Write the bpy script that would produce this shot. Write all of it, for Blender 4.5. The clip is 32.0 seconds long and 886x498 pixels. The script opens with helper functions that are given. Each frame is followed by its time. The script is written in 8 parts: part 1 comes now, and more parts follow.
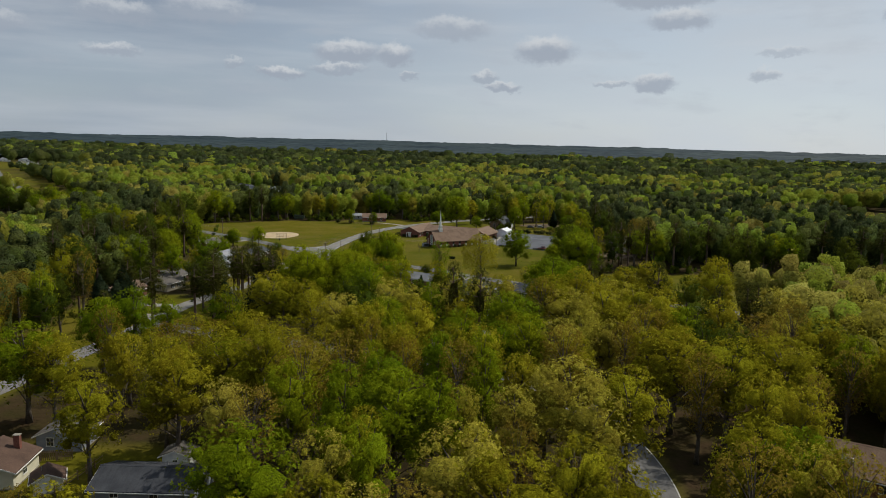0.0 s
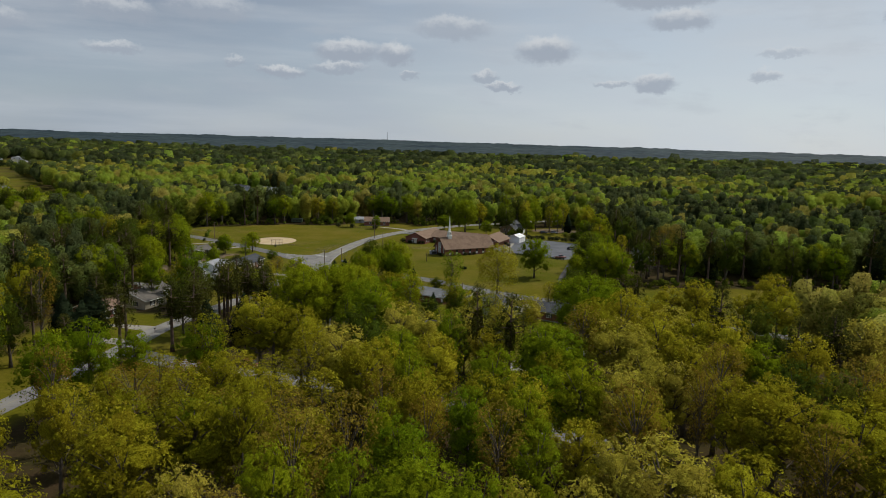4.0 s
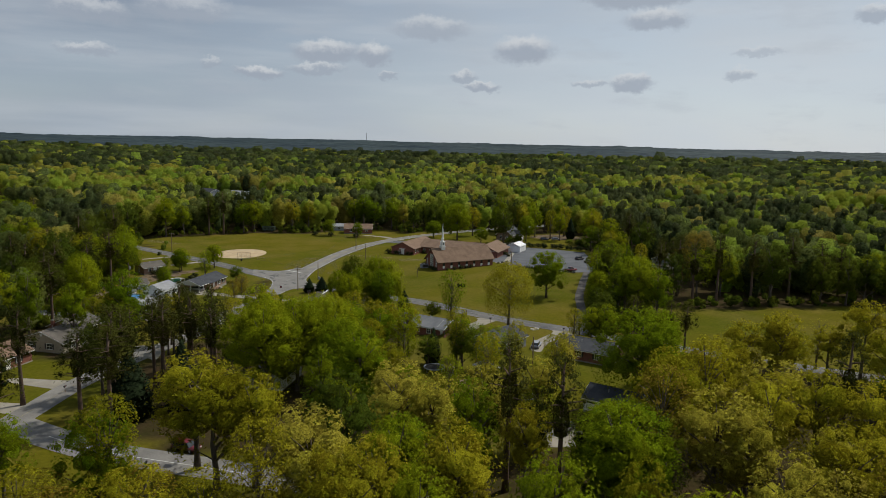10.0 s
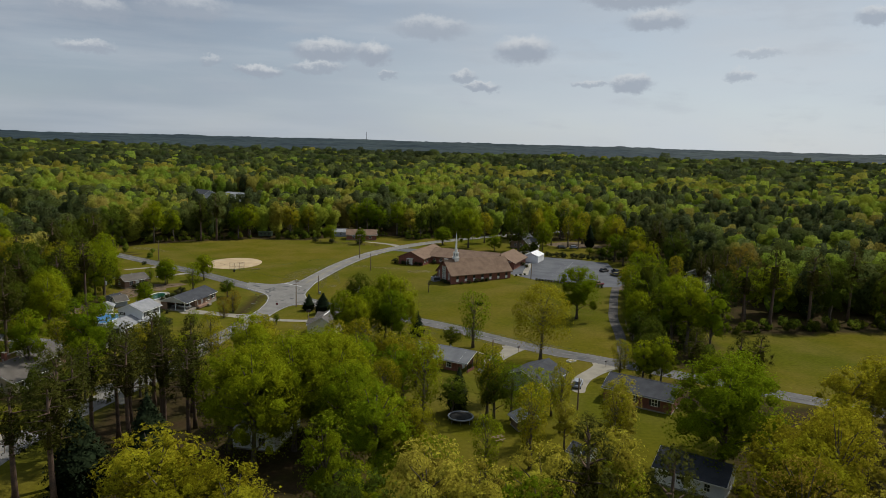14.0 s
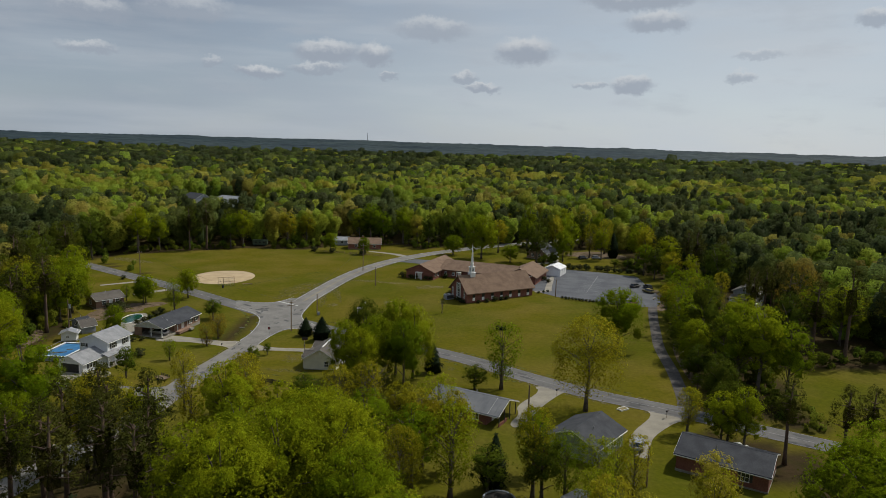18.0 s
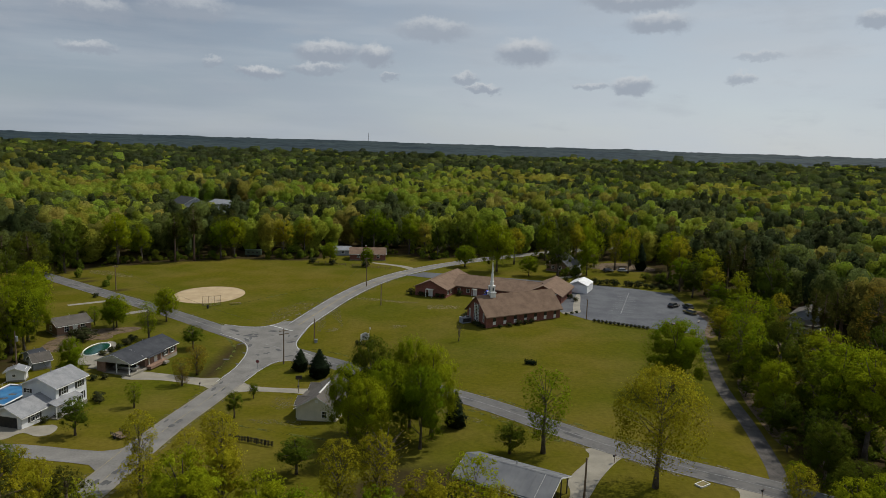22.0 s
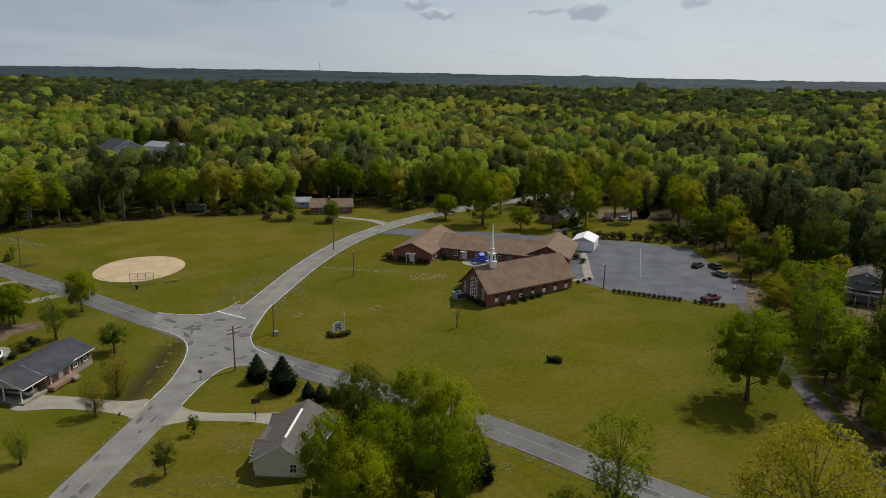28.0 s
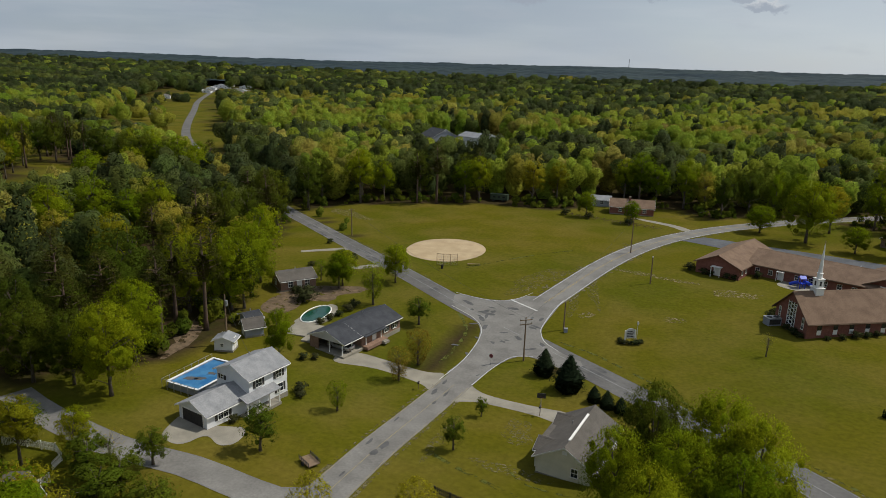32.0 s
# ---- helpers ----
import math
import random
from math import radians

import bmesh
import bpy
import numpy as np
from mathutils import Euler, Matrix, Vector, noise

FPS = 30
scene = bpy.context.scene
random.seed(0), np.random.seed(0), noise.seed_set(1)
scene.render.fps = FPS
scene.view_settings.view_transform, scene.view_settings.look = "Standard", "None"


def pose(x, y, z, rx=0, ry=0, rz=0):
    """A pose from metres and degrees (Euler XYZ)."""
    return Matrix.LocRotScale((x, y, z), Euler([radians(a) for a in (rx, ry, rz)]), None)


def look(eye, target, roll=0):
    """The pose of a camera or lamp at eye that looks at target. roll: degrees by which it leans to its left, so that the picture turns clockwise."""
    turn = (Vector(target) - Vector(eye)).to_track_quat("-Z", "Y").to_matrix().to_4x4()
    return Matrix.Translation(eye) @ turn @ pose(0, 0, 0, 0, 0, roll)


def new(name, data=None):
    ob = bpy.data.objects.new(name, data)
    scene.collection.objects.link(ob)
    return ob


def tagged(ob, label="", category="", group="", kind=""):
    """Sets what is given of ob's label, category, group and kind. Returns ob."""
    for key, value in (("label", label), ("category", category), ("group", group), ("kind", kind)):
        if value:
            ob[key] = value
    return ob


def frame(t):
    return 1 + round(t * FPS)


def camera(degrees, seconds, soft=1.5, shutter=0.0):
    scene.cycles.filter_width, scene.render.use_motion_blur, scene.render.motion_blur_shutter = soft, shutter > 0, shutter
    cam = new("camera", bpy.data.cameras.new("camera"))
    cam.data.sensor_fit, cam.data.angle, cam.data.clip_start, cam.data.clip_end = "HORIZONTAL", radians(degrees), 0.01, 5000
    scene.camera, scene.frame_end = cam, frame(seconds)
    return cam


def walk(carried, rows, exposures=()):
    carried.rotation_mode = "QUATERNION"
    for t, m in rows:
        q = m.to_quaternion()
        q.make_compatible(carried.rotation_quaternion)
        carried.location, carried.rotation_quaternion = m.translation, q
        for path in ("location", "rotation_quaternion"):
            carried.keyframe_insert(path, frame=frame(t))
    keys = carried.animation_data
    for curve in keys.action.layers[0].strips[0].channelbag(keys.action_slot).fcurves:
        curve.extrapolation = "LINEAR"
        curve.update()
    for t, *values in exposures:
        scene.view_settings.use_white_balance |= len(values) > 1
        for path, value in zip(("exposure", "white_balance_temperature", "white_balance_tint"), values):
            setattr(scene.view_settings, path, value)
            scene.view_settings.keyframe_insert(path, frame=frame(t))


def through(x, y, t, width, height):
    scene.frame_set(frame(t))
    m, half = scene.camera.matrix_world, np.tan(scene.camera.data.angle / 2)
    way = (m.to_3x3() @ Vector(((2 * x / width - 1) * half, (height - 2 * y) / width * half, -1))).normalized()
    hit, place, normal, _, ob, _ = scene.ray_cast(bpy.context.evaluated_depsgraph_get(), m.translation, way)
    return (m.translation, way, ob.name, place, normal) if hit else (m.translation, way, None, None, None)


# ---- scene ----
cam = camera(65.7, 32.0, 0.75)
PATH = [
    (0, (32.322, -174.617, 52.302), (32.252, -172.641, 51.998), 1.6),
    (0.5, (31.475, -171.413, 52.435), (31.406, -169.438, 52.13), 1.7),
    (1, (30.762, -168.323, 52.529), (30.693, -166.348, 52.223), 1.8),
    (1.5, (30.125, -165.284, 52.584), (30.056, -163.309, 52.277), 1.7),
    (2, (29.48, -162.312, 52.578), (29.41, -160.337, 52.271), 1.8),
    (2.5, (28.978, -159.66, 52.698), (28.906, -157.685, 52.392), 1.7),
    (3, (28.545, -156.879, 52.748), (28.47, -154.904, 52.443), 1.6),
    (3.5, (27.893, -153.407, 52.596), (27.822, -151.431, 52.29), 1.8),
    (5.5, (25.115, -135.486, 50.699), (25.049, -133.51, 50.397), 1.8),
    (6, (24.734, -131.87, 50.627), (24.664, -129.894, 50.324), 1.7),
    (6.5, (24.054, -128.743, 50.585), (23.986, -126.767, 50.282), 1.7),
    (7, (23.55, -126.258, 50.581), (23.485, -124.283, 50.278), 1.7),
    (7.5, (23.075, -123.42, 50.481), (23.019, -121.443, 50.179), 1.6),
    (8, (22.598, -120.534, 50.471), (22.553, -118.558, 50.169), 1.6),
    (8.5, (22.228, -117.505, 50.421), (22.196, -115.528, 50.12), 1.6),
    (9, (21.914, -114.736, 50.576), (21.894, -112.759, 50.272), 1.6),
    (9.5, (21.462, -111.816, 50.626), (21.451, -109.839, 50.324), 1.5),
    (10, (21.078, -109.012, 50.706), (21.065, -107.035, 50.403), 1.4),
    (10.5, (20.664, -106.136, 50.694), (20.65, -104.159, 50.391), 1.3),
    (11, (20.221, -103.071, 50.583), (20.206, -101.094, 50.281), 1.3),
    (11.5, (19.79, -99.968, 50.497), (19.773, -97.991, 50.196), 1.3),
    (12, (19.018, -96.616, 50.44), (19.0, -94.639, 50.14), 1.4),
    (12.5, (18.227, -93.398, 50.472), (18.21, -91.42, 50.172), 1.5),
    (13, (17.309, -90.21, 50.747), (17.295, -88.233, 50.442), 1.7),
    (13.5, (16.441, -87.089, 50.895), (16.429, -85.112, 50.591), 1.7),
    (14, (15.718, -83.984, 50.917), (15.708, -82.008, 50.613), 1.7),
    (14.5, (14.808, -80.66, 50.908), (14.801, -78.684, 50.604), 1.7),
    (16.5, (13.383, -67.26, 51.039), (13.37, -65.283, 50.735), 1.7),
    (17, (12.632, -63.819, 50.946), (12.619, -61.843, 50.642), 1.7),
    (17.5, (11.914, -60.316, 50.854), (11.902, -58.339, 50.551), 1.7),
    (18, (11.18, -56.878, 50.732), (11.168, -54.901, 50.431), 1.8),
    (18.5, (10.592, -53.51, 50.709), (10.58, -51.533, 50.408), 1.9),
    (19, (10.071, -50.043, 50.746), (10.058, -48.066, 50.444), 1.8),
    (19.5, (9.264, -46.727, 50.515), (9.253, -44.75, 50.217), 1.9),
    (20, (8.692, -43.432, 50.447), (8.682, -41.454, 50.15), 2.0),
    (20.5, (8.303, -39.778, 50.495), (8.291, -37.801, 50.198), 1.9),
    (21, (7.963, -36.177, 50.718), (7.949, -34.199, 50.416), 1.8),
    (21.5, (7.327, -32.909, 50.63), (7.314, -30.932, 50.331), 1.8),
    (22, (6.662, -29.577, 50.718), (6.649, -27.599, 50.419), 1.9),
    (22.5, (6.038, -26.242, 50.773), (6.025, -24.265, 50.473), 1.9),
    (23, (5.612, -22.765, 50.933), (5.597, -20.788, 50.63), 1.8),
    (23.5, (5.073, -19.361, 50.779), (5.057, -17.386, 50.459), 1.7),
    (24, (4.595, -15.918, 50.711), (4.577, -13.956, 50.327), 1.7),
    (24.5, (4.05, -12.501, 50.631), (4.031, -10.553, 50.179), 1.7),
    (26.5, (0.882, 2.23, 51.11), (0.869, 4.162, 50.594), 1.6),
    (27, (0.313, 4.971, 51.286), (0.308, 6.905, 50.775), 1.6),
    (27.5, (-0.04, 6.784, 51.318), (0.016, 8.72, 50.817), 1.3),
    (28, (-0.372, 7.737, 51.409), (-0.258, 9.672, 50.917), 1.2),
    (28.5, (-0.639, 8.113, 51.414), (-0.479, 10.047, 50.929), 0.7),
    (29, (-0.938, 8.216, 51.456), (-0.739, 10.145, 50.966), 0.7),
    (29.5, (-1.123, 8.291, 51.503), (-0.886, 10.214, 51.006), 0.7),
    (30, (-1.236, 8.332, 51.5), (-0.958, 10.247, 50.998), 0.6),
    (30.5, (-1.382, 8.104, 51.582), (-1.084, 10.016, 51.076), 0.5),
    (31, (-1.988, 8.16, 51.529), (-1.737, 10.078, 51.019), 0.6),
    (31.5, (-2.701, 9.268, 51.252), (-2.92, 11.189, 50.738), 1.2),
    (32, (-3.296, 10.102, 51.073), (-3.987, 11.905, 50.552), 1.7),
]
walk(cam, [(t, look(eye, target, roll)) for t, eye, target, roll in PATH], [(0.0, 0.0), (12.0, -0.02), (15.0, -0.04), (20.0, -0.12), (22.8, -0.17), (24.0, -0.3), (26.0, -0.18), (28.5, 0.0), (32.0, -0.02)])

# ---- light ----
SUN_TURN, SUN_UP = 54.0, 53.0          # degrees clockwise from +y, degrees above the horizon
world = bpy.data.worlds.new("world")
scene.world = world
world.use_nodes = True
wn, wl = world.node_tree.nodes, world.node_tree.links
sky = wn.new("ShaderNodeTexSky")
sky.sky_type, sky.sun_disc = "NISHITA", False
sky.sun_elevation, sky.sun_rotation = radians(SUN_UP), radians(SUN_TURN)
sky.altitude, sky.air_density, sky.dust_density, sky.ozone_density = 100, 1.0, 0.6, 1.5


def wnode(kind, *ins, **attrs):
    node = wn.new(kind)
    for k, v in attrs.items():
        if k == "operation":
            node.operation = v
        elif k == "data_type":
            node.data_type = v
    for i, v in enumerate(ins):
        if v is None:
            continue
        if hasattr(v, "is_linked"):
            wl.new(v, node.inputs[i])
        else:
            node.inputs[i].default_value = v
    return node


def wmix(fac, a, b):
    node = wn.new("ShaderNodeMix")
    node.data_type = "RGBA"
    for i, v in ((0, fac), (6, a), (7, b)):
        if hasattr(v, "is_linked"):
            wl.new(v, node.inputs[i])
        else:
            node.inputs[i].default_value = v
    return node.outputs[2]


def wramp(v, lo, hi, a=0.0, b=1.0):
    node = wnode("ShaderNodeMapRange", v, lo, hi, a, b)
    node.interpolation_type = "SMOOTHSTEP"
    return node.outputs[0]


# a thin high veil over the blue, and scattered small fair-weather clouds low over the horizon
way = wn.new("ShaderNodeTexCoord").outputs["Generated"]
axis = wnode("ShaderNodeSeparateXYZ", way)
turn_ = wnode("ShaderNodeMath", axis.outputs[0], axis.outputs[1], operation="ARCTAN2").outputs[0]
rise = wnode("ShaderNodeMath", axis.outputs[2], operation="ARCSINE").outputs[0]
flat = wnode("ShaderNodeCombineXYZ", turn_, wnode("ShaderNodeMath", rise, 2.2, operation="MULTIPLY").outputs[0]).outputs[0]
streak = wn.new("ShaderNodeTexNoise")
wl.new(flat, streak.inputs["Vector"])
streak.inputs["Scale"].default_value, streak.inputs["Detail"].default_value = 5.0, 7
blue = wnode("ShaderNodeVectorMath", sky.outputs[0], (0.1, 0.1, 0.1), operation="MULTIPLY").outputs[0]
veil = wmix(wramp(rise, 0.0, 0.28), (0.33, 0.39, 0.465, 1), (0.2, 0.25, 0.33, 1))
glow = wramp(turn_, -0.55, 0.45)
veil = wmix(glow, veil, wmix(wramp(rise, 0.0, 0.3), (0.56, 0.615, 0.67, 1), (0.46, 0.515, 0.575, 1)))
sky_colour = wmix(wramp(streak.outputs["Fac"], 0.25, 0.75, 0.78, 0.97), blue, veil)
wide_streak = wn.new("ShaderNodeTexNoise")
wl.new(wnode("ShaderNodeVectorMath", flat, (0.6, 2.6, 1.0), operation="MULTIPLY").outputs[0], wide_streak.inputs["Vector"])
wide_streak.inputs["Scale"].default_value, wide_streak.inputs["Detail"].default_value = 4.2, 6
sky_colour = wmix(wramp(wide_streak.outputs["Fac"], 0.42, 0.72, 0.0, 0.3), sky_colour, (0.6, 0.635, 0.67, 1))
# faint ragged bands of higher cloud
band = wn.new("ShaderNodeTexNoise")
wl.new(wnode("ShaderNodeVectorMath", flat, (1.0, 1.5, 1.0), operation="MULTIPLY").outputs[0], band.inputs["Vector"])
band.inputs["Scale"].default_value, band.inputs["Detail"].default_value, band.inputs["Roughness"].default_value = 7.5, 8, 0.6
sky_colour = wmix(wramp(band.outputs["Fac"], 0.5, 0.7, 0.0, 0.3), sky_colour, (0.42, 0.46, 0.515, 1))
puff = wn.new("ShaderNodeTexNoise")
wl.new(wnode("ShaderNodeCombineXYZ", turn_, wnode("ShaderNodeMath", rise, 1.25, operation="MULTIPLY").outputs[0]).outputs[0], puff.inputs["Vector"])
puff.inputs["Scale"].default_value, puff.inputs["Detail"].default_value, puff.inputs["Roughness"].default_value = 42.0, 9, 0.66
shift = wnode("ShaderNodeVectorMath", puff.outputs["Color"], (0.5, 0.5, 0.5), operation="SUBTRACT").outputs[0]
shift = wnode("ShaderNodeVectorMath", shift, (0.034, 0.03, 0.0), operation="MULTIPLY").outputs[0]
place = wnode("ShaderNodeVectorMath", wnode("ShaderNodeCombineXYZ", turn_, rise).outputs[0], shift, operation="ADD").outputs[0]
CLOUDS = [(-0.177, 0.122, 0.048, 0.016, 1.0), (-0.11, 0.121, 0.026, 0.016, 1.0), (0.101, 0.131, 0.043, 0.02, 1.0), (-0.192, 0.099, 0.04, 0.009, 0.8), (-0.267, 0.091, 0.035, 0.009, 1.0), (0.043, 0.082, 0.028, 0.007, 0.9),
          (0.25, 0.088, 0.031, 0.013, 0.9), (-0.031, 0.158, 0.056, 0.016, 0.7), (0.277, 0.171, 0.043, 0.015, 0.9), (0.249, 0.2, 0.08, 0.015, 0.9), (-0.479, 0.107, 0.035, 0.009, 0.8), (-0.474, 0.153, 0.05, 0.015, 0.7)]
CLOUDS += [(-0.361, 0.166, 0.06, 0.018, 0.7), (0.406, 0.126, 0.033, 0.007, 0.5), (0.387, 0.098, 0.02, 0.009, 0.7), (0.193, 0.089, 0.025, 0.006, 0.7), (-0.09, 0.092, 0.014, 0.006, 0.7), (0.533, 0.164, 0.025, 0.013, 0.8), (0.015, 0.094, 0.02, 0.008, 0.8),
           (-0.33, 0.1, 0.016, 0.007, 0.6), (-0.62, 0.13, 0.05, 0.014, 0.7), (-0.95, 0.16, 0.06, 0.02, 0.7), (0.75, 0.13, 0.05, 0.014, 0.7), (1.1, 0.2, 0.08, 0.02, 0.7), (-0.7, 0.075, 0.03, 0.006, 0.5)]
for ca, ce, cw, ch, thick in CLOUDS:
    off = wnode("ShaderNodeVectorMath", place, (ca, ce, 0), operation="SUBTRACT").outputs[0]
    off = wnode("ShaderNodeVectorMath", off, (1 / cw, 1 / ch, 0), operation="MULTIPLY").outputs[0]
    far = wnode("ShaderNodeVectorMath", off, operation="LENGTH").outputs["Value"]
    high = wnode("ShaderNodeSeparateXYZ", off).outputs[1]
    # flat grey bases, puffed pale tops
    body = wmix(wramp(high, -0.15, 0.9), (0.335, 0.38, 0.45, 1), (0.62, 0.645, 0.67, 1))
    sky_colour = wmix(wramp(far, 1.2, 0.62, 0.0, thick * 0.9), sky_colour, body)
wl.new(sky_colour, wn["Background"].inputs[0])
wn["Background"].inputs[1].default_value = 1.0
sun = new("sun", bpy.data.lights.new("sun", "SUN"))
sun.data.energy, sun.data.angle, sun.data.color = 3.5, radians(0.9), (1.0, 0.95, 0.84)
a_, e_ = radians(SUN_TURN), radians(SUN_UP)
sun.matrix_world = look((200 * math.sin(a_) * math.cos(e_), 200 * math.cos(a_) * math.cos(e_), 200 * math.sin(e_)), (0, 0, 0))


# ---- materials ----
def rgb(c):
    return (c[0], c[1], c[2], 1.0)


def material(name, base, other=None, scale=1.0, rough=0.85, metal=0.0, fine=0.0, fine_scale=40.0, bump=0.0, per_object=0.0, coords="Object", spec=0.3):
    """A surface of two colours mixed by noise, with fine grain, relief and a tint of its own for each object."""
    m = bpy.data.materials.new(name)
    m.use_nodes = True
    n, l = m.node_tree.nodes, m.node_tree.links
    bsdf = n["Principled BSDF"]
    bsdf.inputs["Roughness"].default_value, bsdf.inputs["Metallic"].default_value = rough, metal
    bsdf.inputs["Specular IOR Level"].default_value = spec
    tc = n.new("ShaderNodeTexCoord")
    nz = n.new("ShaderNodeTexNoise")
    nz.inputs["Scale"].default_value, nz.inputs["Detail"].default_value = scale, 6
    l.new(tc.outputs[coords], nz.inputs["Vector"])
    ramp = n.new("ShaderNodeValToRGB")
    ramp.color_ramp.elements[0].position, ramp.color_ramp.elements[1].position = 0.35, 0.65
    ramp.color_ramp.elements[0].color, ramp.color_ramp.elements[1].color = rgb(base), rgb(other or base)
    l.new(nz.outputs["Fac"], ramp.inputs[0])
    out = ramp.outputs[0]
    fz = n.new("ShaderNodeTexNoise")
    fz.inputs["Scale"].default_value, fz.inputs["Detail"].default_value = fine_scale, 4
    l.new(tc.outputs[coords], fz.inputs["Vector"])
    if fine or per_object:
        hsv = n.new("ShaderNodeHueSaturation")
        l.new(out, hsv.inputs["Color"])
        val = n.new("ShaderNodeMapRange")
        val.inputs["From Min"].default_value, val.inputs["From Max"].default_value = 0.25, 0.75
        val.inputs["To Min"].default_value, val.inputs["To Max"].default_value = 1 - fine, 1 + fine
        l.new(fz.outputs["Fac"], val.inputs["Value"])
        value = val.outputs[0]
        if per_object:
            info = n.new("ShaderNodeObjectInfo")
            r = n.new("ShaderNodeMapRange")
            r.inputs["To Min"].default_value, r.inputs["To Max"].default_value = 1 - per_object, 1 + per_object
            l.new(info.outputs["Random"], r.inputs["Value"])
            mul = n.new("ShaderNodeMath")
            mul.operation = "MULTIPLY"
            l.new(value, mul.inputs[0]), l.new(r.outputs[0], mul.inputs[1])
            value = mul.outputs[0]
        l.new(value, hsv.inputs["Value"])
        out = hsv.outputs[0]
    l.new(out, bsdf.inputs["Base Color"])
    if bump:
        b = n.new("ShaderNodeBump")
        b.inputs["Strength"].default_value, b.inputs["Distance"].default_value = 0.6, bump
        l.new(fz.outputs["Fac"], b.inputs["Height"]), l.new(b.outputs[0], bsdf.inputs["Normal"])
    return m


def leaves(name, c1, c2, through=0.35, hue=0.02, spread=0.25, grain=2.2, stand=0.0, cut=0.0, sheen=0.003):
    """Foliage: colour by tree and by leaf cluster, leafy grain and relief, part of the light passing through.
    stand: colour changes from tree to tree over this many per metre, for woods in one piece.
    cut: leaves to the metre, where clusters are open between their leaves. sheen: the wax on the leaves, which mirrors the sky at a low angle."""
    m = bpy.data.materials.new(name)
    m.use_nodes = True
    n, l = m.node_tree.nodes, m.node_tree.links
    n.remove(n["Principled BSDF"])
    info, geo, tc = n.new("ShaderNodeObjectInfo"), n.new("ShaderNodeNewGeometry"), n.new("ShaderNodeTexCoord")

    def grains(scale, detail):
        z = n.new("ShaderNodeTexNoise")
        z.inputs["Scale"].default_value, z.inputs["Detail"].default_value = scale, detail
        l.new(tc.outputs["Object"], z.inputs["Vector"])
        return z.outputs["Fac"]

    def span(v, lo, hi, a, b):
        r = n.new("ShaderNodeMapRange")
        for i, k in enumerate((lo, hi, a, b)):
            r.inputs[i + 1].default_value = k
        l.new(v, r.inputs[0])
        return r.outputs[0]

    ramp = n.new("ShaderNodeMix")
    ramp.data_type = "RGBA"
    ramp.inputs[6].default_value, ramp.inputs[7].default_value = rgb(c1), rgb(c2)
    l.new(span(grains(stand, 2), 0.35, 0.65, 0, 1) if stand else info.outputs["Random"], ramp.inputs[0])
    hsv = n.new("ShaderNodeHueSaturation")
    fine = grains(grain, 3)
    mul = n.new("ShaderNodeMath")
    mul.operation = "MULTIPLY"
    l.new(span(geo.outputs["Random Per Island"], 0, 1, 1 - spread, 1 + spread), mul.inputs[0])
    l.new(span(fine, 0.3, 0.7, 0.58, 1.42), mul.inputs[1])
    l.new(span(geo.outputs["Random Per Island"], 0, 1, 0.5 - hue, 0.5 + hue), hsv.inputs["Hue"])
    l.new(mul.outputs[0], hsv.inputs["Value"]), l.new(ramp.outputs[2], hsv.inputs["Color"])
    bump = n.new("ShaderNodeBump")
    bump.inputs["Strength"].default_value, bump.inputs["Distance"].default_value = 0.5, 0.35 / grain
    l.new(fine, bump.inputs["Height"])
    d, t, mix = n.new("ShaderNodeBsdfDiffuse"), n.new("ShaderNodeBsdfTranslucent"), n.new("ShaderNodeMixShader")
    mix.inputs[0].default_value = through
    l.new(bump.outputs[0], d.inputs["Normal"])
    l.new(hsv.outputs[0], d.inputs[0]), l.new(hsv.outputs[0], t.inputs[0])
    l.new(d.outputs[0], mix.inputs[1]), l.new(t.outputs[0], mix.inputs[2])
    wax, low, rise_, amount, out = n.new("ShaderNodeBsdfGlossy"), n.new("ShaderNodeLayerWeight"), n.new("ShaderNodeMath"), n.new("ShaderNodeMath"), n.new("ShaderNodeMixShader")
    wax.inputs["Roughness"].default_value, low.inputs["Blend"].default_value = 0.85, 0.5
    rise_.operation, rise_.inputs[1].default_value, amount.operation, amount.inputs[1].default_value = "POWER", 3.0, "MULTIPLY", sheen
    l.new(low.outputs["Facing"], rise_.inputs[0]), l.new(rise_.outputs[0], amount.inputs[0]), l.new(amount.outputs[0], out.inputs[0])
    l.new(mix.outputs[0], out.inputs[1]), l.new(wax.outputs[0], out.inputs[2])
    leaf = out
    if cut:
        clear, out = n.new("ShaderNodeBsdfTransparent"), n.new("ShaderNodeMixShader")
        l.new(span(grains(cut, 1.5), 0.44, 0.47, 0, 1), out.inputs[0])
        l.new(clear.outputs[0], out.inputs[1]), l.new(leaf.outputs[0], out.inputs[2])
    l.new(out.outputs[0], n["Material Output"].inputs[0])
    return m


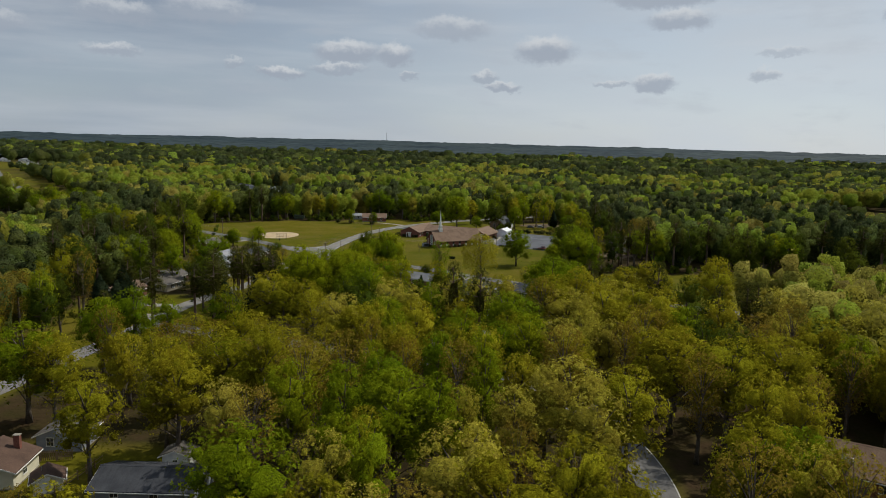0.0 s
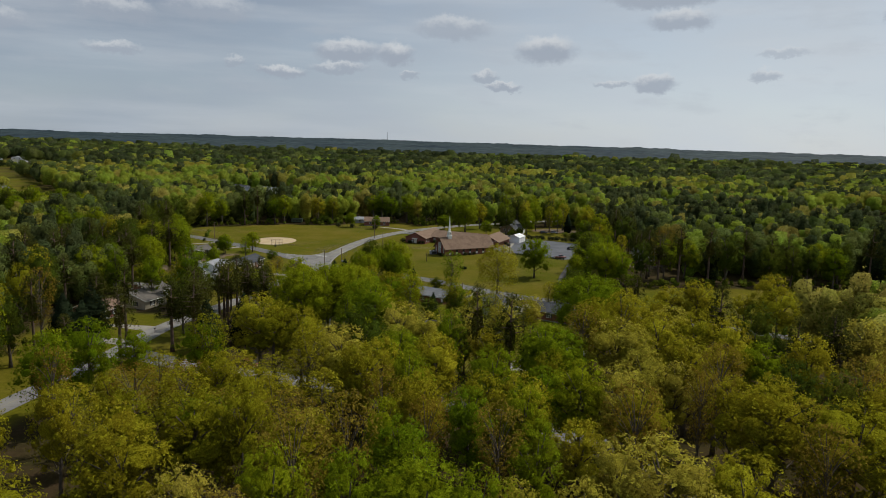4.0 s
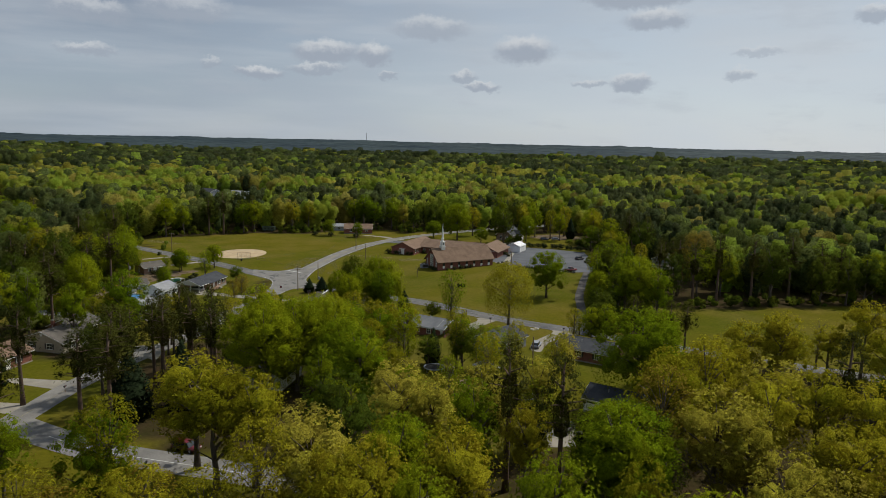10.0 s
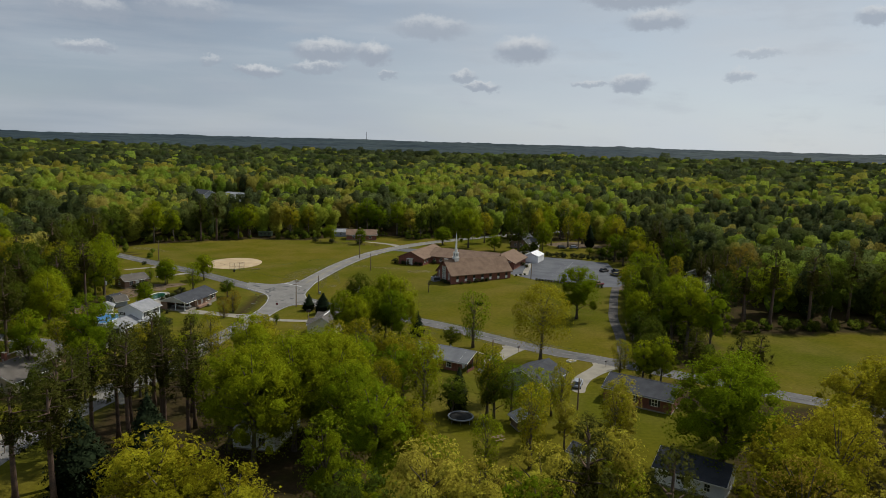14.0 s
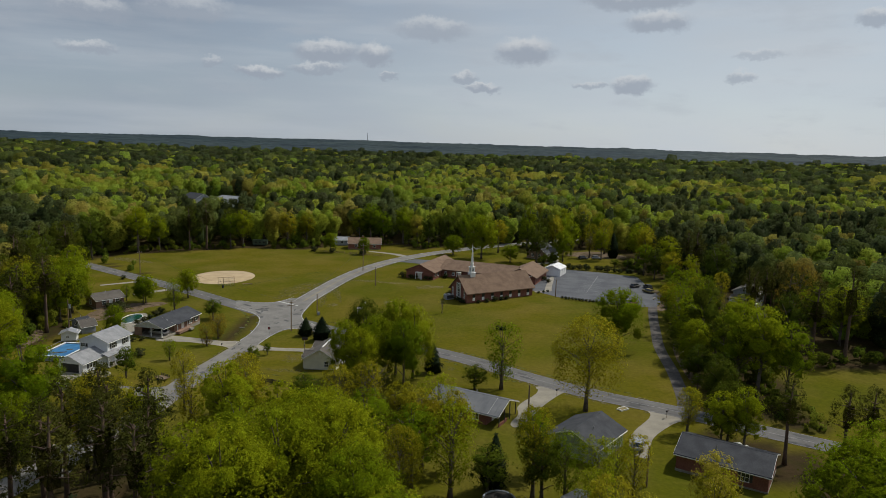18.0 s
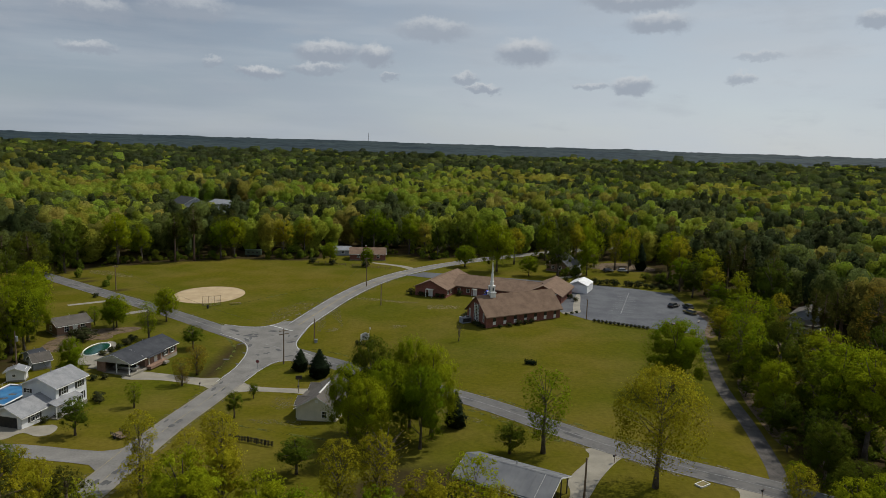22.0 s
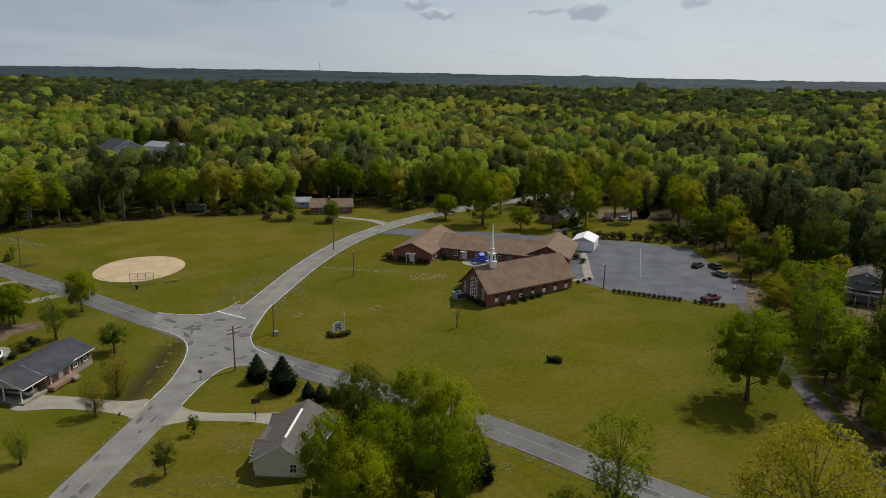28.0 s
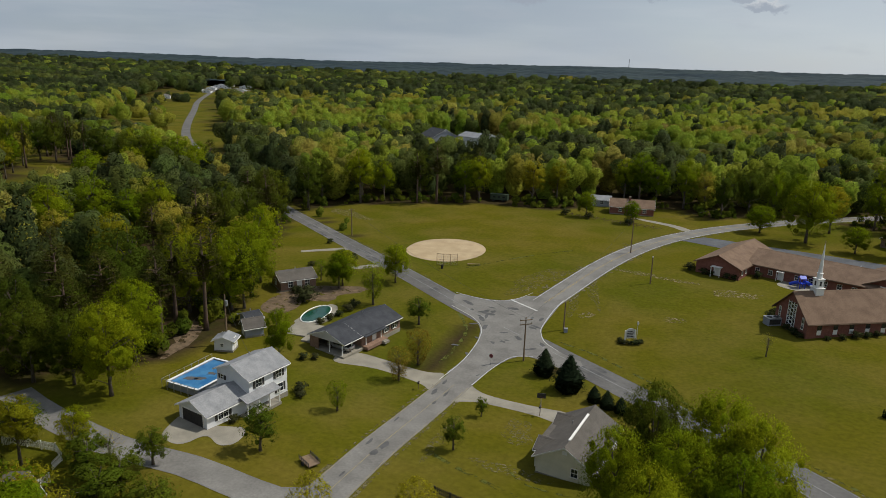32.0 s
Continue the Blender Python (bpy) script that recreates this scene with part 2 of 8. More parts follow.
M = {
    "asphalt": material("asphalt", (0.145, 0.138, 0.128), (0.2, 0.192, 0.178), 0.25, 0.9, fine=0.15, fine_scale=3.0),
    "asphalt_dark": material("asphalt_dark", (0.07, 0.074, 0.086), (0.105, 0.11, 0.12), 0.2, 0.9, fine=0.15, fine_scale=2.0),
    "asphalt_mid": material("asphalt_mid", (0.1, 0.096, 0.094), (0.14, 0.135, 0.13), 0.2, 0.9, fine=0.15, fine_scale=2.0),
    "patch": material("patch", (0.07, 0.07, 0.07), (0.10, 0.10, 0.10), 0.6, 0.9, fine=0.1),
    "concrete": material("concrete", (0.215, 0.197, 0.16), (0.28, 0.257, 0.21), 0.4, 0.9, fine=0.1, fine_scale=6.0),
    "gravel": material("gravel", (0.055, 0.05, 0.046), (0.105, 0.095, 0.087), 0.5, 0.95, fine=0.3, fine_scale=5.0),
    "sand": material("sand", (0.36, 0.27, 0.16), (0.44, 0.34, 0.21), 0.3, 0.95, fine=0.08, fine_scale=4.0),
    "bare_earth": material("bare_earth", (0.24, 0.19, 0.1), (0.12, 0.11, 0.035), 1.2, 0.95, fine=0.15, fine_scale=3.0),
    "paint_white": material("paint_white", (0.58, 0.58, 0.56), (0.42, 0.42, 0.4), 1.5, 0.7, fine=0.1),
    "paint_faded": material("paint_faded", (0.3, 0.3, 0.3), (0.16, 0.165, 0.17), 0.9, 0.8, fine=0.2),
    "paint_worn": material("paint_worn", (0.3, 0.24, 0.12), (0.21, 0.185, 0.14), 0.7, 0.8, fine=0.2, fine_scale=4.0),
    "paint_yellow": material("paint_yellow", (0.34, 0.25, 0.09), (0.26, 0.21, 0.12), 1.0, 0.7, fine=0.1),
    "brick": material("brick", (0.175, 0.068, 0.05), (0.225, 0.092, 0.066), 1.2, 0.9, fine=0.25, fine_scale=6.0),
    "brick_tan": material("brick_tan", (0.21, 0.13, 0.092), (0.26, 0.165, 0.118), 1.2, 0.9, fine=0.25, fine_scale=6.0),
    "roof_brown": material("roof_brown", (0.14, 0.09, 0.06), (0.185, 0.122, 0.082), 0.5, 0.9, fine=0.2, fine_scale=5.0),
    "roof_russet": material("roof_russet", (0.07, 0.042, 0.03), (0.1, 0.06, 0.043), 0.5, 0.9, fine=0.2, fine_scale=5.0),
    "roof_dark": material("roof_dark", (0.03, 0.033, 0.04), (0.05, 0.053, 0.061), 0.6, 0.85, fine=0.2, fine_scale=6.0),
    "roof_grey": material("roof_grey", (0.085, 0.076, 0.066), (0.115, 0.102, 0.09), 0.6, 0.85, fine=0.2, fine_scale=6.0),
    "roof_pale": material("roof_pale", (0.2, 0.205, 0.215), (0.27, 0.272, 0.28), 0.8, 0.85, fine=0.16, fine_scale=5.0),
    "roof_zinc": material("roof_zinc", (0.12, 0.125, 0.135), (0.165, 0.17, 0.178), 0.5, 0.8, fine=0.08),
    "roof_metal": material("roof_metal", (0.2, 0.21, 0.225), (0.26, 0.265, 0.28), 0.5, 0.6, fine=0.05),
    "siding_white": material("siding_white", (0.66, 0.67, 0.69), (0.74, 0.75, 0.76), 0.8, 0.6, fine=0.04),
    "siding_beige": material("siding_beige", (0.6, 0.57, 0.44), (0.68, 0.64, 0.5), 0.8, 0.65, fine=0.05),
    "siding_tan": material("siding_tan", (0.33, 0.285, 0.21), (0.4, 0.345, 0.255), 0.8, 0.7, fine=0.06),
    "siding_grey": material("siding_grey", (0.22, 0.24, 0.28), (0.28, 0.3, 0.34), 0.8, 0.7, fine=0.08),
    "trim": material("trim", (0.72, 0.71, 0.68), (0.8, 0.79, 0.76), 1.0, 0.55, fine=0.03),
    "dark_trim": material("dark_trim", (0.03, 0.03, 0.03), (0.05, 0.045, 0.04), 2.0, 0.6, fine=0.1),
    "glass": material("glass", (0.02, 0.025, 0.03), (0.03, 0.035, 0.04), 1.0, 0.08, spec=0.8),
    "wood": material("wood", (0.16, 0.11, 0.07), (0.22, 0.155, 0.1), 2.0, 0.85, fine=0.25, fine_scale=9.0),
    "bark": material("bark", (0.075, 0.058, 0.042), (0.12, 0.1, 0.08), 1.0, 0.95, fine=0.3, fine_scale=6.0),
    "pine_bark": material("pine_bark", (0.12, 0.075, 0.05), (0.07, 0.05, 0.038), 0.8, 0.95, fine=0.3, fine_scale=5.0),
    "steel": material("steel", (0.35, 0.35, 0.35), (0.45, 0.45, 0.45), 2.0, 0.45, 0.7, fine=0.05),
    "canvas": material("canvas", (0.75, 0.75, 0.75), (0.82, 0.82, 0.82), 0.5, 0.6, fine=0.03),
    "pool_cover": material("pool_cover", (0.022, 0.12, 0.29), (0.06, 0.2, 0.38), 0.6, 0.4, fine=0.08),
    "pool_water": material("pool_water", (0.008, 0.05, 0.035), (0.015, 0.075, 0.05), 0.3, 0.12, spec=0.6),
    "rubber": material("rubber", (0.015, 0.015, 0.015), (0.03, 0.03, 0.03), 3.0, 0.8, fine=0.1),
    "blue_plastic": material("blue_plastic", (0.02, 0.06, 0.55), (0.03, 0.08, 0.6), 2.0, 0.35),
    "red_paint": material("red_paint", (0.12, 0.012, 0.018), (0.15, 0.02, 0.025), 2.0, 0.3, spec=0.6),
    "leaf_green": leaves("leaf_green", (0.106, 0.154, 0.005), (0.205, 0.23, 0.008), 0.5, 0.01, 0.36, 4.0, 0.0, 9.0),
    "leaf_olive": leaves("leaf_olive", (0.172, 0.168, 0.008), (0.275, 0.243, 0.014), 0.5, 0.01, 0.36, 4.0, 0.0, 9.0),
    "leaf_pale": leaves("leaf_pale", (0.275, 0.25, 0.024), (0.36, 0.305, 0.045), 0.5, 0.01, 0.36, 4.0, 0.0, 9.0),
    "leaf_russet": leaves("leaf_russet", (0.17, 0.115, 0.014), (0.22, 0.165, 0.022), 0.5, 0.012, 0.36, 4.0, 0.0, 9.0),
    "leaf_deep": leaves("leaf_deep", (0.045, 0.066, 0.007), (0.08, 0.096, 0.009), 0.45, 0.01, 0.36, 4.0, 0.0, 9.0),
    "leaf_pine": leaves("leaf_pine", (0.04, 0.046, 0.009), (0.068, 0.07, 0.013), 0.4, 0.01, 0.36, 4.0, 0.0, 9.0),
    "leaf_dark": leaves("leaf_dark", (0.07, 0.1, 0.009), (0.1, 0.12, 0.011), 0.4, 0.01, 0.1, 4.0, 0.0, 9.0),
    "leaf_cedar": leaves("leaf_cedar", (0.014, 0.022, 0.011), (0.022, 0.032, 0.014), 0.1, 0.01, 0.15, 5.0),
    "leaf_shrub": leaves("leaf_shrub", (0.03, 0.04, 0.015), (0.05, 0.05, 0.02), 0.15, 0.01, 0.15, 7.0),
}


def worn(name, base, other, cover, scale):
    """Thin soil that shows between the grass in ragged spots."""
    m = material(name, base, other, 0.8, 0.95, fine=0.2, fine_scale=3.0)
    n, l = m.node_tree.nodes, m.node_tree.links
    tc, z, ramp = n.new("ShaderNodeTexCoord"), n.new("ShaderNodeTexNoise"), n.new("ShaderNodeMapRange")
    z.inputs["Scale"].default_value, z.inputs["Detail"].default_value, z.inputs["Roughness"].default_value = scale, 6, 0.7
    l.new(tc.outputs["Object"], z.inputs["Vector"]), l.new(z.outputs["Fac"], ramp.inputs[0])
    ramp.inputs[1].default_value, ramp.inputs[2].default_value = 0.56 - cover * 0.2, 0.64 - cover * 0.2
    clear, mix = n.new("ShaderNodeBsdfTransparent"), n.new("ShaderNodeMixShader")
    l.new(ramp.outputs[0], mix.inputs[0]), l.new(clear.outputs[0], mix.inputs[1]), l.new(n["Principled BSDF"].outputs[0], mix.inputs[2])
    l.new(mix.outputs[0], n["Material Output"].inputs[0])
    return m


M["worn_sand"] = worn("worn_sand", (0.22, 0.175, 0.085), (0.15, 0.13, 0.05), 0.3, 1.7)
M["worn_earth"] = worn("worn_earth", (0.15, 0.125, 0.05), (0.11, 0.1, 0.032), 0.22, 1.9)
M["worn_yard"] = worn("worn_yard", (0.15, 0.105, 0.065), (0.085, 0.06, 0.035), 0.95, 0.5)
M["worn_shoulder"] = worn("worn_shoulder", (0.16, 0.135, 0.075), (0.12, 0.105, 0.045), 0.25, 0.8)
# unmown grass, its colour darkened for the shade in a ditch
M["long_grass_shade"] = worn("long_grass_shade", (0.062, 0.072, 0.007), (0.085, 0.09, 0.01), 0.45, 0.6)


# ---- the lie of the land ----
def lie(x, y):
    """Height of the ground near the crossroads: a shallow bowl that rises to the south."""
    u, v = math.tanh(x / 150), math.tanh((y - 110) / 200)
    return 3.42 + 1.23 * u - 1.45 * v - 0.42 * u * v - 0.55 * u * u + 2.3 * v * v - 3.41 * math.exp(-((x + 32) ** 2 + (y - 115) ** 2) / 1600)


def hills(x, y):
    """The far country, which swells to low ridges towards the horizon."""
    d = math.hypot(x, y)
    k = min(1.0, max(0.0, (d - 700) / 3600))
    k = k * k * (3 - 2 * k)
    roll = noise.noise((x / 900, y / 600, 0.3)) * 10 * min(1, max(0, (d - 500) / 800))
    return k * 40 + roll + k * noise.noise((x / 1500, y / 700, 4.0)) * 14


def land(x, y):
    return lie(x, y) + hills(x, y)


# ---- helpers for building ----
def part(name, bm, mat, parent=None, label="", smooth=False):
    me = bpy.data.meshes.new(name)
    bm.to_mesh(me)
    bm.free()
    me.materials.append(M[mat])
    if smooth:
        me.polygons.foreach_set("use_smooth", [True] * len(me.polygons))
    ob = new(name, me)
    if parent:
        ob.parent = parent
    return tagged(ob, label)


def thing(name, x, y, turn=0.0, label="", category="", group="", z=None, kind=""):
    ob = new(name)
    ob.empty_display_size = 0.5
    ob.matrix_basis = pose(x, y, land(x, y) if z is None else z, 0, 0, turn)
    return tagged(ob, label, category, group, kind)


def box(bm, x0, y0, z0, x1, y1, z1):
    v = [bm.verts.new(p) for p in ((x0, y0, z0), (x1, y0, z0), (x1, y1, z0), (x0, y1, z0), (x0, y0, z1), (x1, y0, z1), (x1, y1, z1), (x0, y1, z1))]
    for f in ((0, 3, 2, 1), (4, 5, 6, 7), (0, 1, 5, 4), (1, 2, 6, 5), (2, 3, 7, 6), (3, 0, 4, 7)):
        bm.faces.new([v[i] for i in f])
    return v


def boxes(*dims):
    bm = bmesh.new()
    for d in dims:
        box(bm, *d)
    return bm


def prism(bm, outline, z0, z1):
    """An upright prism on a plan outline."""
    low, high = [bm.verts.new((x, y, z0)) for x, y in outline], [bm.verts.new((x, y, z1)) for x, y in outline]
    n = len(outline)
    bm.faces.new(low[::-1]), bm.faces.new(high)
    for i in range(n):
        bm.faces.new((low[i], low[(i + 1) % n], high[(i + 1) % n], high[i]))
    return bm


def slab(bm, pts, thick):
    """A sloping slab: four or more corners of its upper side, and its thickness straight down."""
    top, low = [bm.verts.new(p) for p in pts], [bm.verts.new((p[0], p[1], p[2] - thick)) for p in pts]
    n = len(pts)
    bm.faces.new(top), bm.faces.new(low[::-1])
    for i in range(n):
        bm.faces.new((low[i], low[(i + 1) % n], top[(i + 1) % n], top[i]))


def tube(bm, path, radii, sides=8, cap=True):
    rings = []
    for i, p in enumerate(path):
        p = Vector(p)
        d = (Vector(path[min(i + 1, len(path) - 1)]) - Vector(path[max(i - 1, 0)])).normalized()
        a = d.orthogonal().normalized()
        b = d.cross(a)
        rings.append([bm.verts.new(p + (a * math.cos(k * 2 * math.pi / sides) + b * math.sin(k * 2 * math.pi / sides)) * radii[i]) for k in range(sides)])
    for r, s in zip(rings, rings[1:]):
        for k in range(sides):
            bm.faces.new((r[k], r[(k + 1) % sides], s[(k + 1) % sides], s[k]))
    if cap:
        bm.faces.new(rings[0][::-1]), bm.faces.new(rings[-1])


def smooth_line(pts, step=3.0):
    """A curve through the points of a plan line, cut into short steps."""
    pts = [Vector((*p, 0)) for p in pts]
    out = []
    for i in range(len(pts) - 1):
        p0, p1, p2, p3 = pts[max(i - 1, 0)], pts[i], pts[i + 1], pts[min(i + 2, len(pts) - 1)]
        n = max(1, int((p2 - p1).length / step))
        for k in range(n):
            t = k / n
            out.append(0.5 * (2 * p1 + (p2 - p0) * t + (2 * p0 - 5 * p1 + 4 * p2 - p3) * t * t + (3 * p1 - p0 - 3 * p2 + p3) * t ** 3))
    return out + [pts[-1]]


def ribbon(bm, line, left, right, lift):
    """A strip along a line, from left to right of it (metres to the right), lying on the land."""
    rows = []
    for i, p in enumerate(line):
        d = (line[min(i + 1, len(line) - 1)] - line[max(i - 1, 0)]).normalized()
        n = Vector((d.y, -d.x, 0))
        rows.append([bm.verts.new((q.x, q.y, land(q.x, q.y) + lift)) for q in (p + n * left, p + n * right)])
    for a, b in zip(rows, rows[1:]):
        bm.faces.new((a[0], a[1], b[1], b[0]))


def sheet(bm, outline, lift):
    """A flat patch of ground on a plan outline, draped on the land."""
    tmp = bmesh.new()
    f = tmp.faces.new([tmp.verts.new((x, y, 0)) for x, y in outline])
    bmesh.ops.triangulate(tmp, faces=[f])
    for _ in range(5):
        long = [e for e in tmp.edges if e.calc_length() > 7]
        if not long:
            break
        bmesh.ops.subdivide_edges(tmp, edges=long, cuts=1)
        bmesh.ops.triangulate(tmp, faces=tmp.faces[:])
    vs = {v: bm.verts.new((v.co.x, v.co.y, land(v.co.x, v.co.y) + lift)) for v in tmp.verts}
    for f in tmp.faces:
        g = bm.faces.new([vs[v] for v in f.verts])
        g.normal_update()
        if g.normal.z < 0:
            g.normal_flip()
    tmp.free()


def blob_outline(cx, cy, rx, ry, turn=0.0, rough=0.0, n=36, seed=0):
    rnd, out = random.Random(seed), []
    k = [rnd.uniform(-1, 1) for _ in range(8)]
    for i in range(n):
        a = 2 * math.pi * i / n
        s = 1 + rough * sum(k[j] * math.sin((j + 2) * a + k[-j - 1] * 5) for j in range(4)) / 2
        x, y = rx * s * math.cos(a), ry * s * math.sin(a)
        c, w = math.cos(radians(turn)), math.sin(radians(turn))
        out.append((cx + x * c - y * w, cy + x * w + y * c))
    return out


def inside(x, y, poly):
    hit = False
    for (x0, y0), (x1, y1) in zip(poly, poly[1:] + poly[:1]):
        if (y0 > y) != (y1 > y) and x < x0 + (y - y0) / (y1 - y0) * (x1 - x0):
            hit = not hit
    return hit


# ---- plan of the roads ----
ROAD_MAIN = smooth_line([(-809, 1018), (-647, 793), (-531, 628), (-456, 533), (-316, 362), (-200, 254), (-136.6, 204.1), (-114, 187.2), (-92.4, 171.3), (-72, 157), (-55.6, 146), (-43.7, 138.6), (-32.3, 131.8),
                         (-22, 124.7), (-11.3, 116.3), (12, 96), (29, 79), (41, 69.3), (53.7, 61.8), (66, 53.5), (84, 42), (110, 28), (150, 10), (220, -15)])
ROAD_NORTH = smooth_line([(-36, 134), (-33.6, 146.7), (-31.3, 156), (-29, 165.2), (-25.2, 180.8), (-20.3, 197), (-13.4, 213.5), (-3.2, 230), (9.6, 245), (28, 262), (55, 282), (90, 305)])
ROAD_SOUTH = smooth_line([(-36.5, 133), (-37.0, 120), (-38.05, 108), (-38.7, 100), (-39.2, 92), (-39.7, 84), (-39.95, 75), (-40.6, 52), (-45, 33), (-48.5, 15), (-49, -2), (-50, -20), (-52, -38), (-54, -58), (-58, -90), (-62, -140), (-64, -200)])
LANE_WEST = smooth_line([(-40, 68), (-45, 67), (-51, 67.5), (-58, 68.3), (-70, 68), (-85, 70.4), (-94, 73)])
LANE_CHURCH = smooth_line([(55.5, 63), (57, 68), (60.2, 84), (63, 103), (66.5, 118), (70, 132), (75, 150), (79, 162)])
ROAD_OAK = smooth_line([(-49, -4), (-40, -9), (-30, -13.7), (-20, -16.6), (-10, -19.2), (0, -22.2), (20, -29), (45, -42), (54.5, -57), (58, -66)])
PATH_OAK = smooth_line([(58.0, -65), (59.0, -75), (59.5, -82), (59.3, -88), (58, -100), (56, -140)])
ROADS = ((ROAD_MAIN, 5.0), (ROAD_NORTH, 5.0), (ROAD_SOUTH, 5.0), (LANE_WEST, 3.5), (LANE_CHURCH, 3.0), (ROAD_OAK, 4.5), (PATH_OAK, 3.0))

CLEARINGS = (
    [(-36, 138), (-36, 130), (10, 92), (57, 58), (66, 84), (72, 112), (82, 146), (92, 160), (92, 200), (70, 222), (44, 222), (66, 250), (40, 262), (12, 262), (-10, 240), (-24, 205)],
    [(-126, 204), (-42, 138), (-34, 146), (-22, 205), (-6, 236), (2, 250), (-14, 262), (-40, 256), (-50, 243), (-77, 243), (-106, 228), (-122, 217)],
    [(-124, 193), (-45, 137), (-42, 62), (-84, 62), (-97, 74), (-83, 92), (-83, 112), (-96, 128), (-108, 152)],
    [(-38, 128), (-10, 110), (14, 90), (36, 68), (58, 56), (52, 46), (8, 66), (-8, 62), (-40, 62)],
    [(83, 91), (96, 88), (146, 99), (230, 104), (230, 40), (112, 30), (88, 40), (80, 48), (79, 70)],
    [(-58, -10), (-30, -12), (-30, 6), (-50, 26), (-76, 36), (-80, 10)],
    [(-178, 196), (-186, 228), (-300, 240), (-235, 185)], [(-128, 118), (-120, 130), (-138, 142), (-152, 128)],
    [(-100, 76), (-40, 63), (-6, 63), (-8, 47), (-36, 44), (-60, 44), (-60, 58), (-100, 58)],
    [(10, 34), (42, 12), (36, -2), (10, 8), (2, 24)],
    [(57, 210), (74, 204), (84, 222), (90, 250), (86, 262), (66, 258), (60, 240)],
    [(-302, 326), (-330, 338), (-388, 352), (-452, 436), (-592, 606), (-566, 656), (-392, 450), (-308, 352)],
    [(-540, 640), (-600, 620), (-700, 760), (-775, 890), (-700, 935), (-600, 850), (-510, 720)],
    [(-345, 255), (-330, 270), (-290, 236), (-308, 226)], [(-278, 220), (-226, 204), (-194, 174), (-240, 178)],
)
# stretches where the woods stand low
LOW_STRIPS = [(-310, 330, -235, 255, 26, 0.55), (-360, 345, -290, 268, 22, 0.45), (-340, 262, -285, 214, 18, 0.4), (-235, 195, -190, 160, 16, 0.4), (-140, 400, -118, 330, 26, 0.36), (-152, 392, -132, 335, 18, 0.36), (-560, 660, -420, 470, 34, 0.3), (-540, 720, -480, 610, 60, 0.3)]


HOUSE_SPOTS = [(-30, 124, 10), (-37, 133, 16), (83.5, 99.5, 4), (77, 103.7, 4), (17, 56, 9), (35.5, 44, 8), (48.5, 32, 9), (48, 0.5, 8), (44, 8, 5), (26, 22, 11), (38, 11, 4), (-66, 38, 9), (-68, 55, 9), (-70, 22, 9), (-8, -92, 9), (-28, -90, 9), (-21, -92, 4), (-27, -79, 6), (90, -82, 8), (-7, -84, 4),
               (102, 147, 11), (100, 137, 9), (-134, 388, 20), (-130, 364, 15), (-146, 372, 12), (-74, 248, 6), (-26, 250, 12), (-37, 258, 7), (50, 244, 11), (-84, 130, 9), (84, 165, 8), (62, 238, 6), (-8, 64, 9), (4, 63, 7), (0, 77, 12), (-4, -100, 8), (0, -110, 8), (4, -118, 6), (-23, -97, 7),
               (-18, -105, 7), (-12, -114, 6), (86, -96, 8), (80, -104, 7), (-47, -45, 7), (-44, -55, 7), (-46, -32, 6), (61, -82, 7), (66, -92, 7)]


# open strips of yards, drives and road margins where no wild trees stand
OPEN_STRIPS = [(-26, -88, -10, -113), (-11, -88, 1, -113), (-50, -56, -26, -90), (-46, -42, -23, -80), (62, -79, 54, -111), (-63, 0, -37, -39), (-46, -14, -25, -48), (-48, 10, -26, -32), (-16, -15, -4, -50), (-4, -20, 5, -53),
               (-45, 15, -25, -25), (-59, 24, -36, -12), (20, 28, 20, -8), (29, 26, 26, -10), (42, 48, 36, 5), (50, 6, 40, -25), (103, 61, 78, 15), (123, 63, 92, 16), (-134, 388, -112, 335), (100, 147, 84, 108), (94, 140, 82, 112)]
LAWNS = ([(6, 44), (24, 62), (58, 44), (62, 24), (52, -4), (30, -14), (8, 0)], [(-66, -50), (-10, -32), (-10, -24), (-30, -16), (-40, 0), (-60, 24), (-80, 20)], [(-40, -96), (0, -92), (0, -78), (-40, -76)])


def in_strip(x, y, w=4.5):
    for x0, y0, x1, y1 in OPEN_STRIPS:
        dx, dy = x1 - x0, y1 - y0
        k = min(1.0, max(0.0, ((x - x0) * dx + (y - y0) * dy) / (dx * dx + dy * dy)))
        r = w if y0 < 300 else 14
        if (x - x0 - k * dx) ** 2 + (y - y0 - k * dy) ** 2 < r * r:
            return True
    return False


def near_road(x, y):
    if y > 235 and x < -150 and any((p.x - x) ** 2 + (p.y - y) ** 2 < (150 if y < 330 else 800) for p in ROAD_MAIN):
        return True
    return any((p.x - x) ** 2 + (p.y - y) ** 2 < w * w for line, w in ROADS for p in line)


# ---- the ground: one sheet to the horizon ----
def spread(lo, hi, fine, core):
    out, v, s = [], 0.0, fine
    while v < hi:
        out.append(v)
        s = fine if v < core else s * 1.12
        v += s
    out.append(hi)
    neg, v, s = [], -fine, fine
    while v > lo:
        neg.append(v)
        s = fine if v > -core else s * 1.12
        v -= s
    return [lo] + neg[::-1] + out


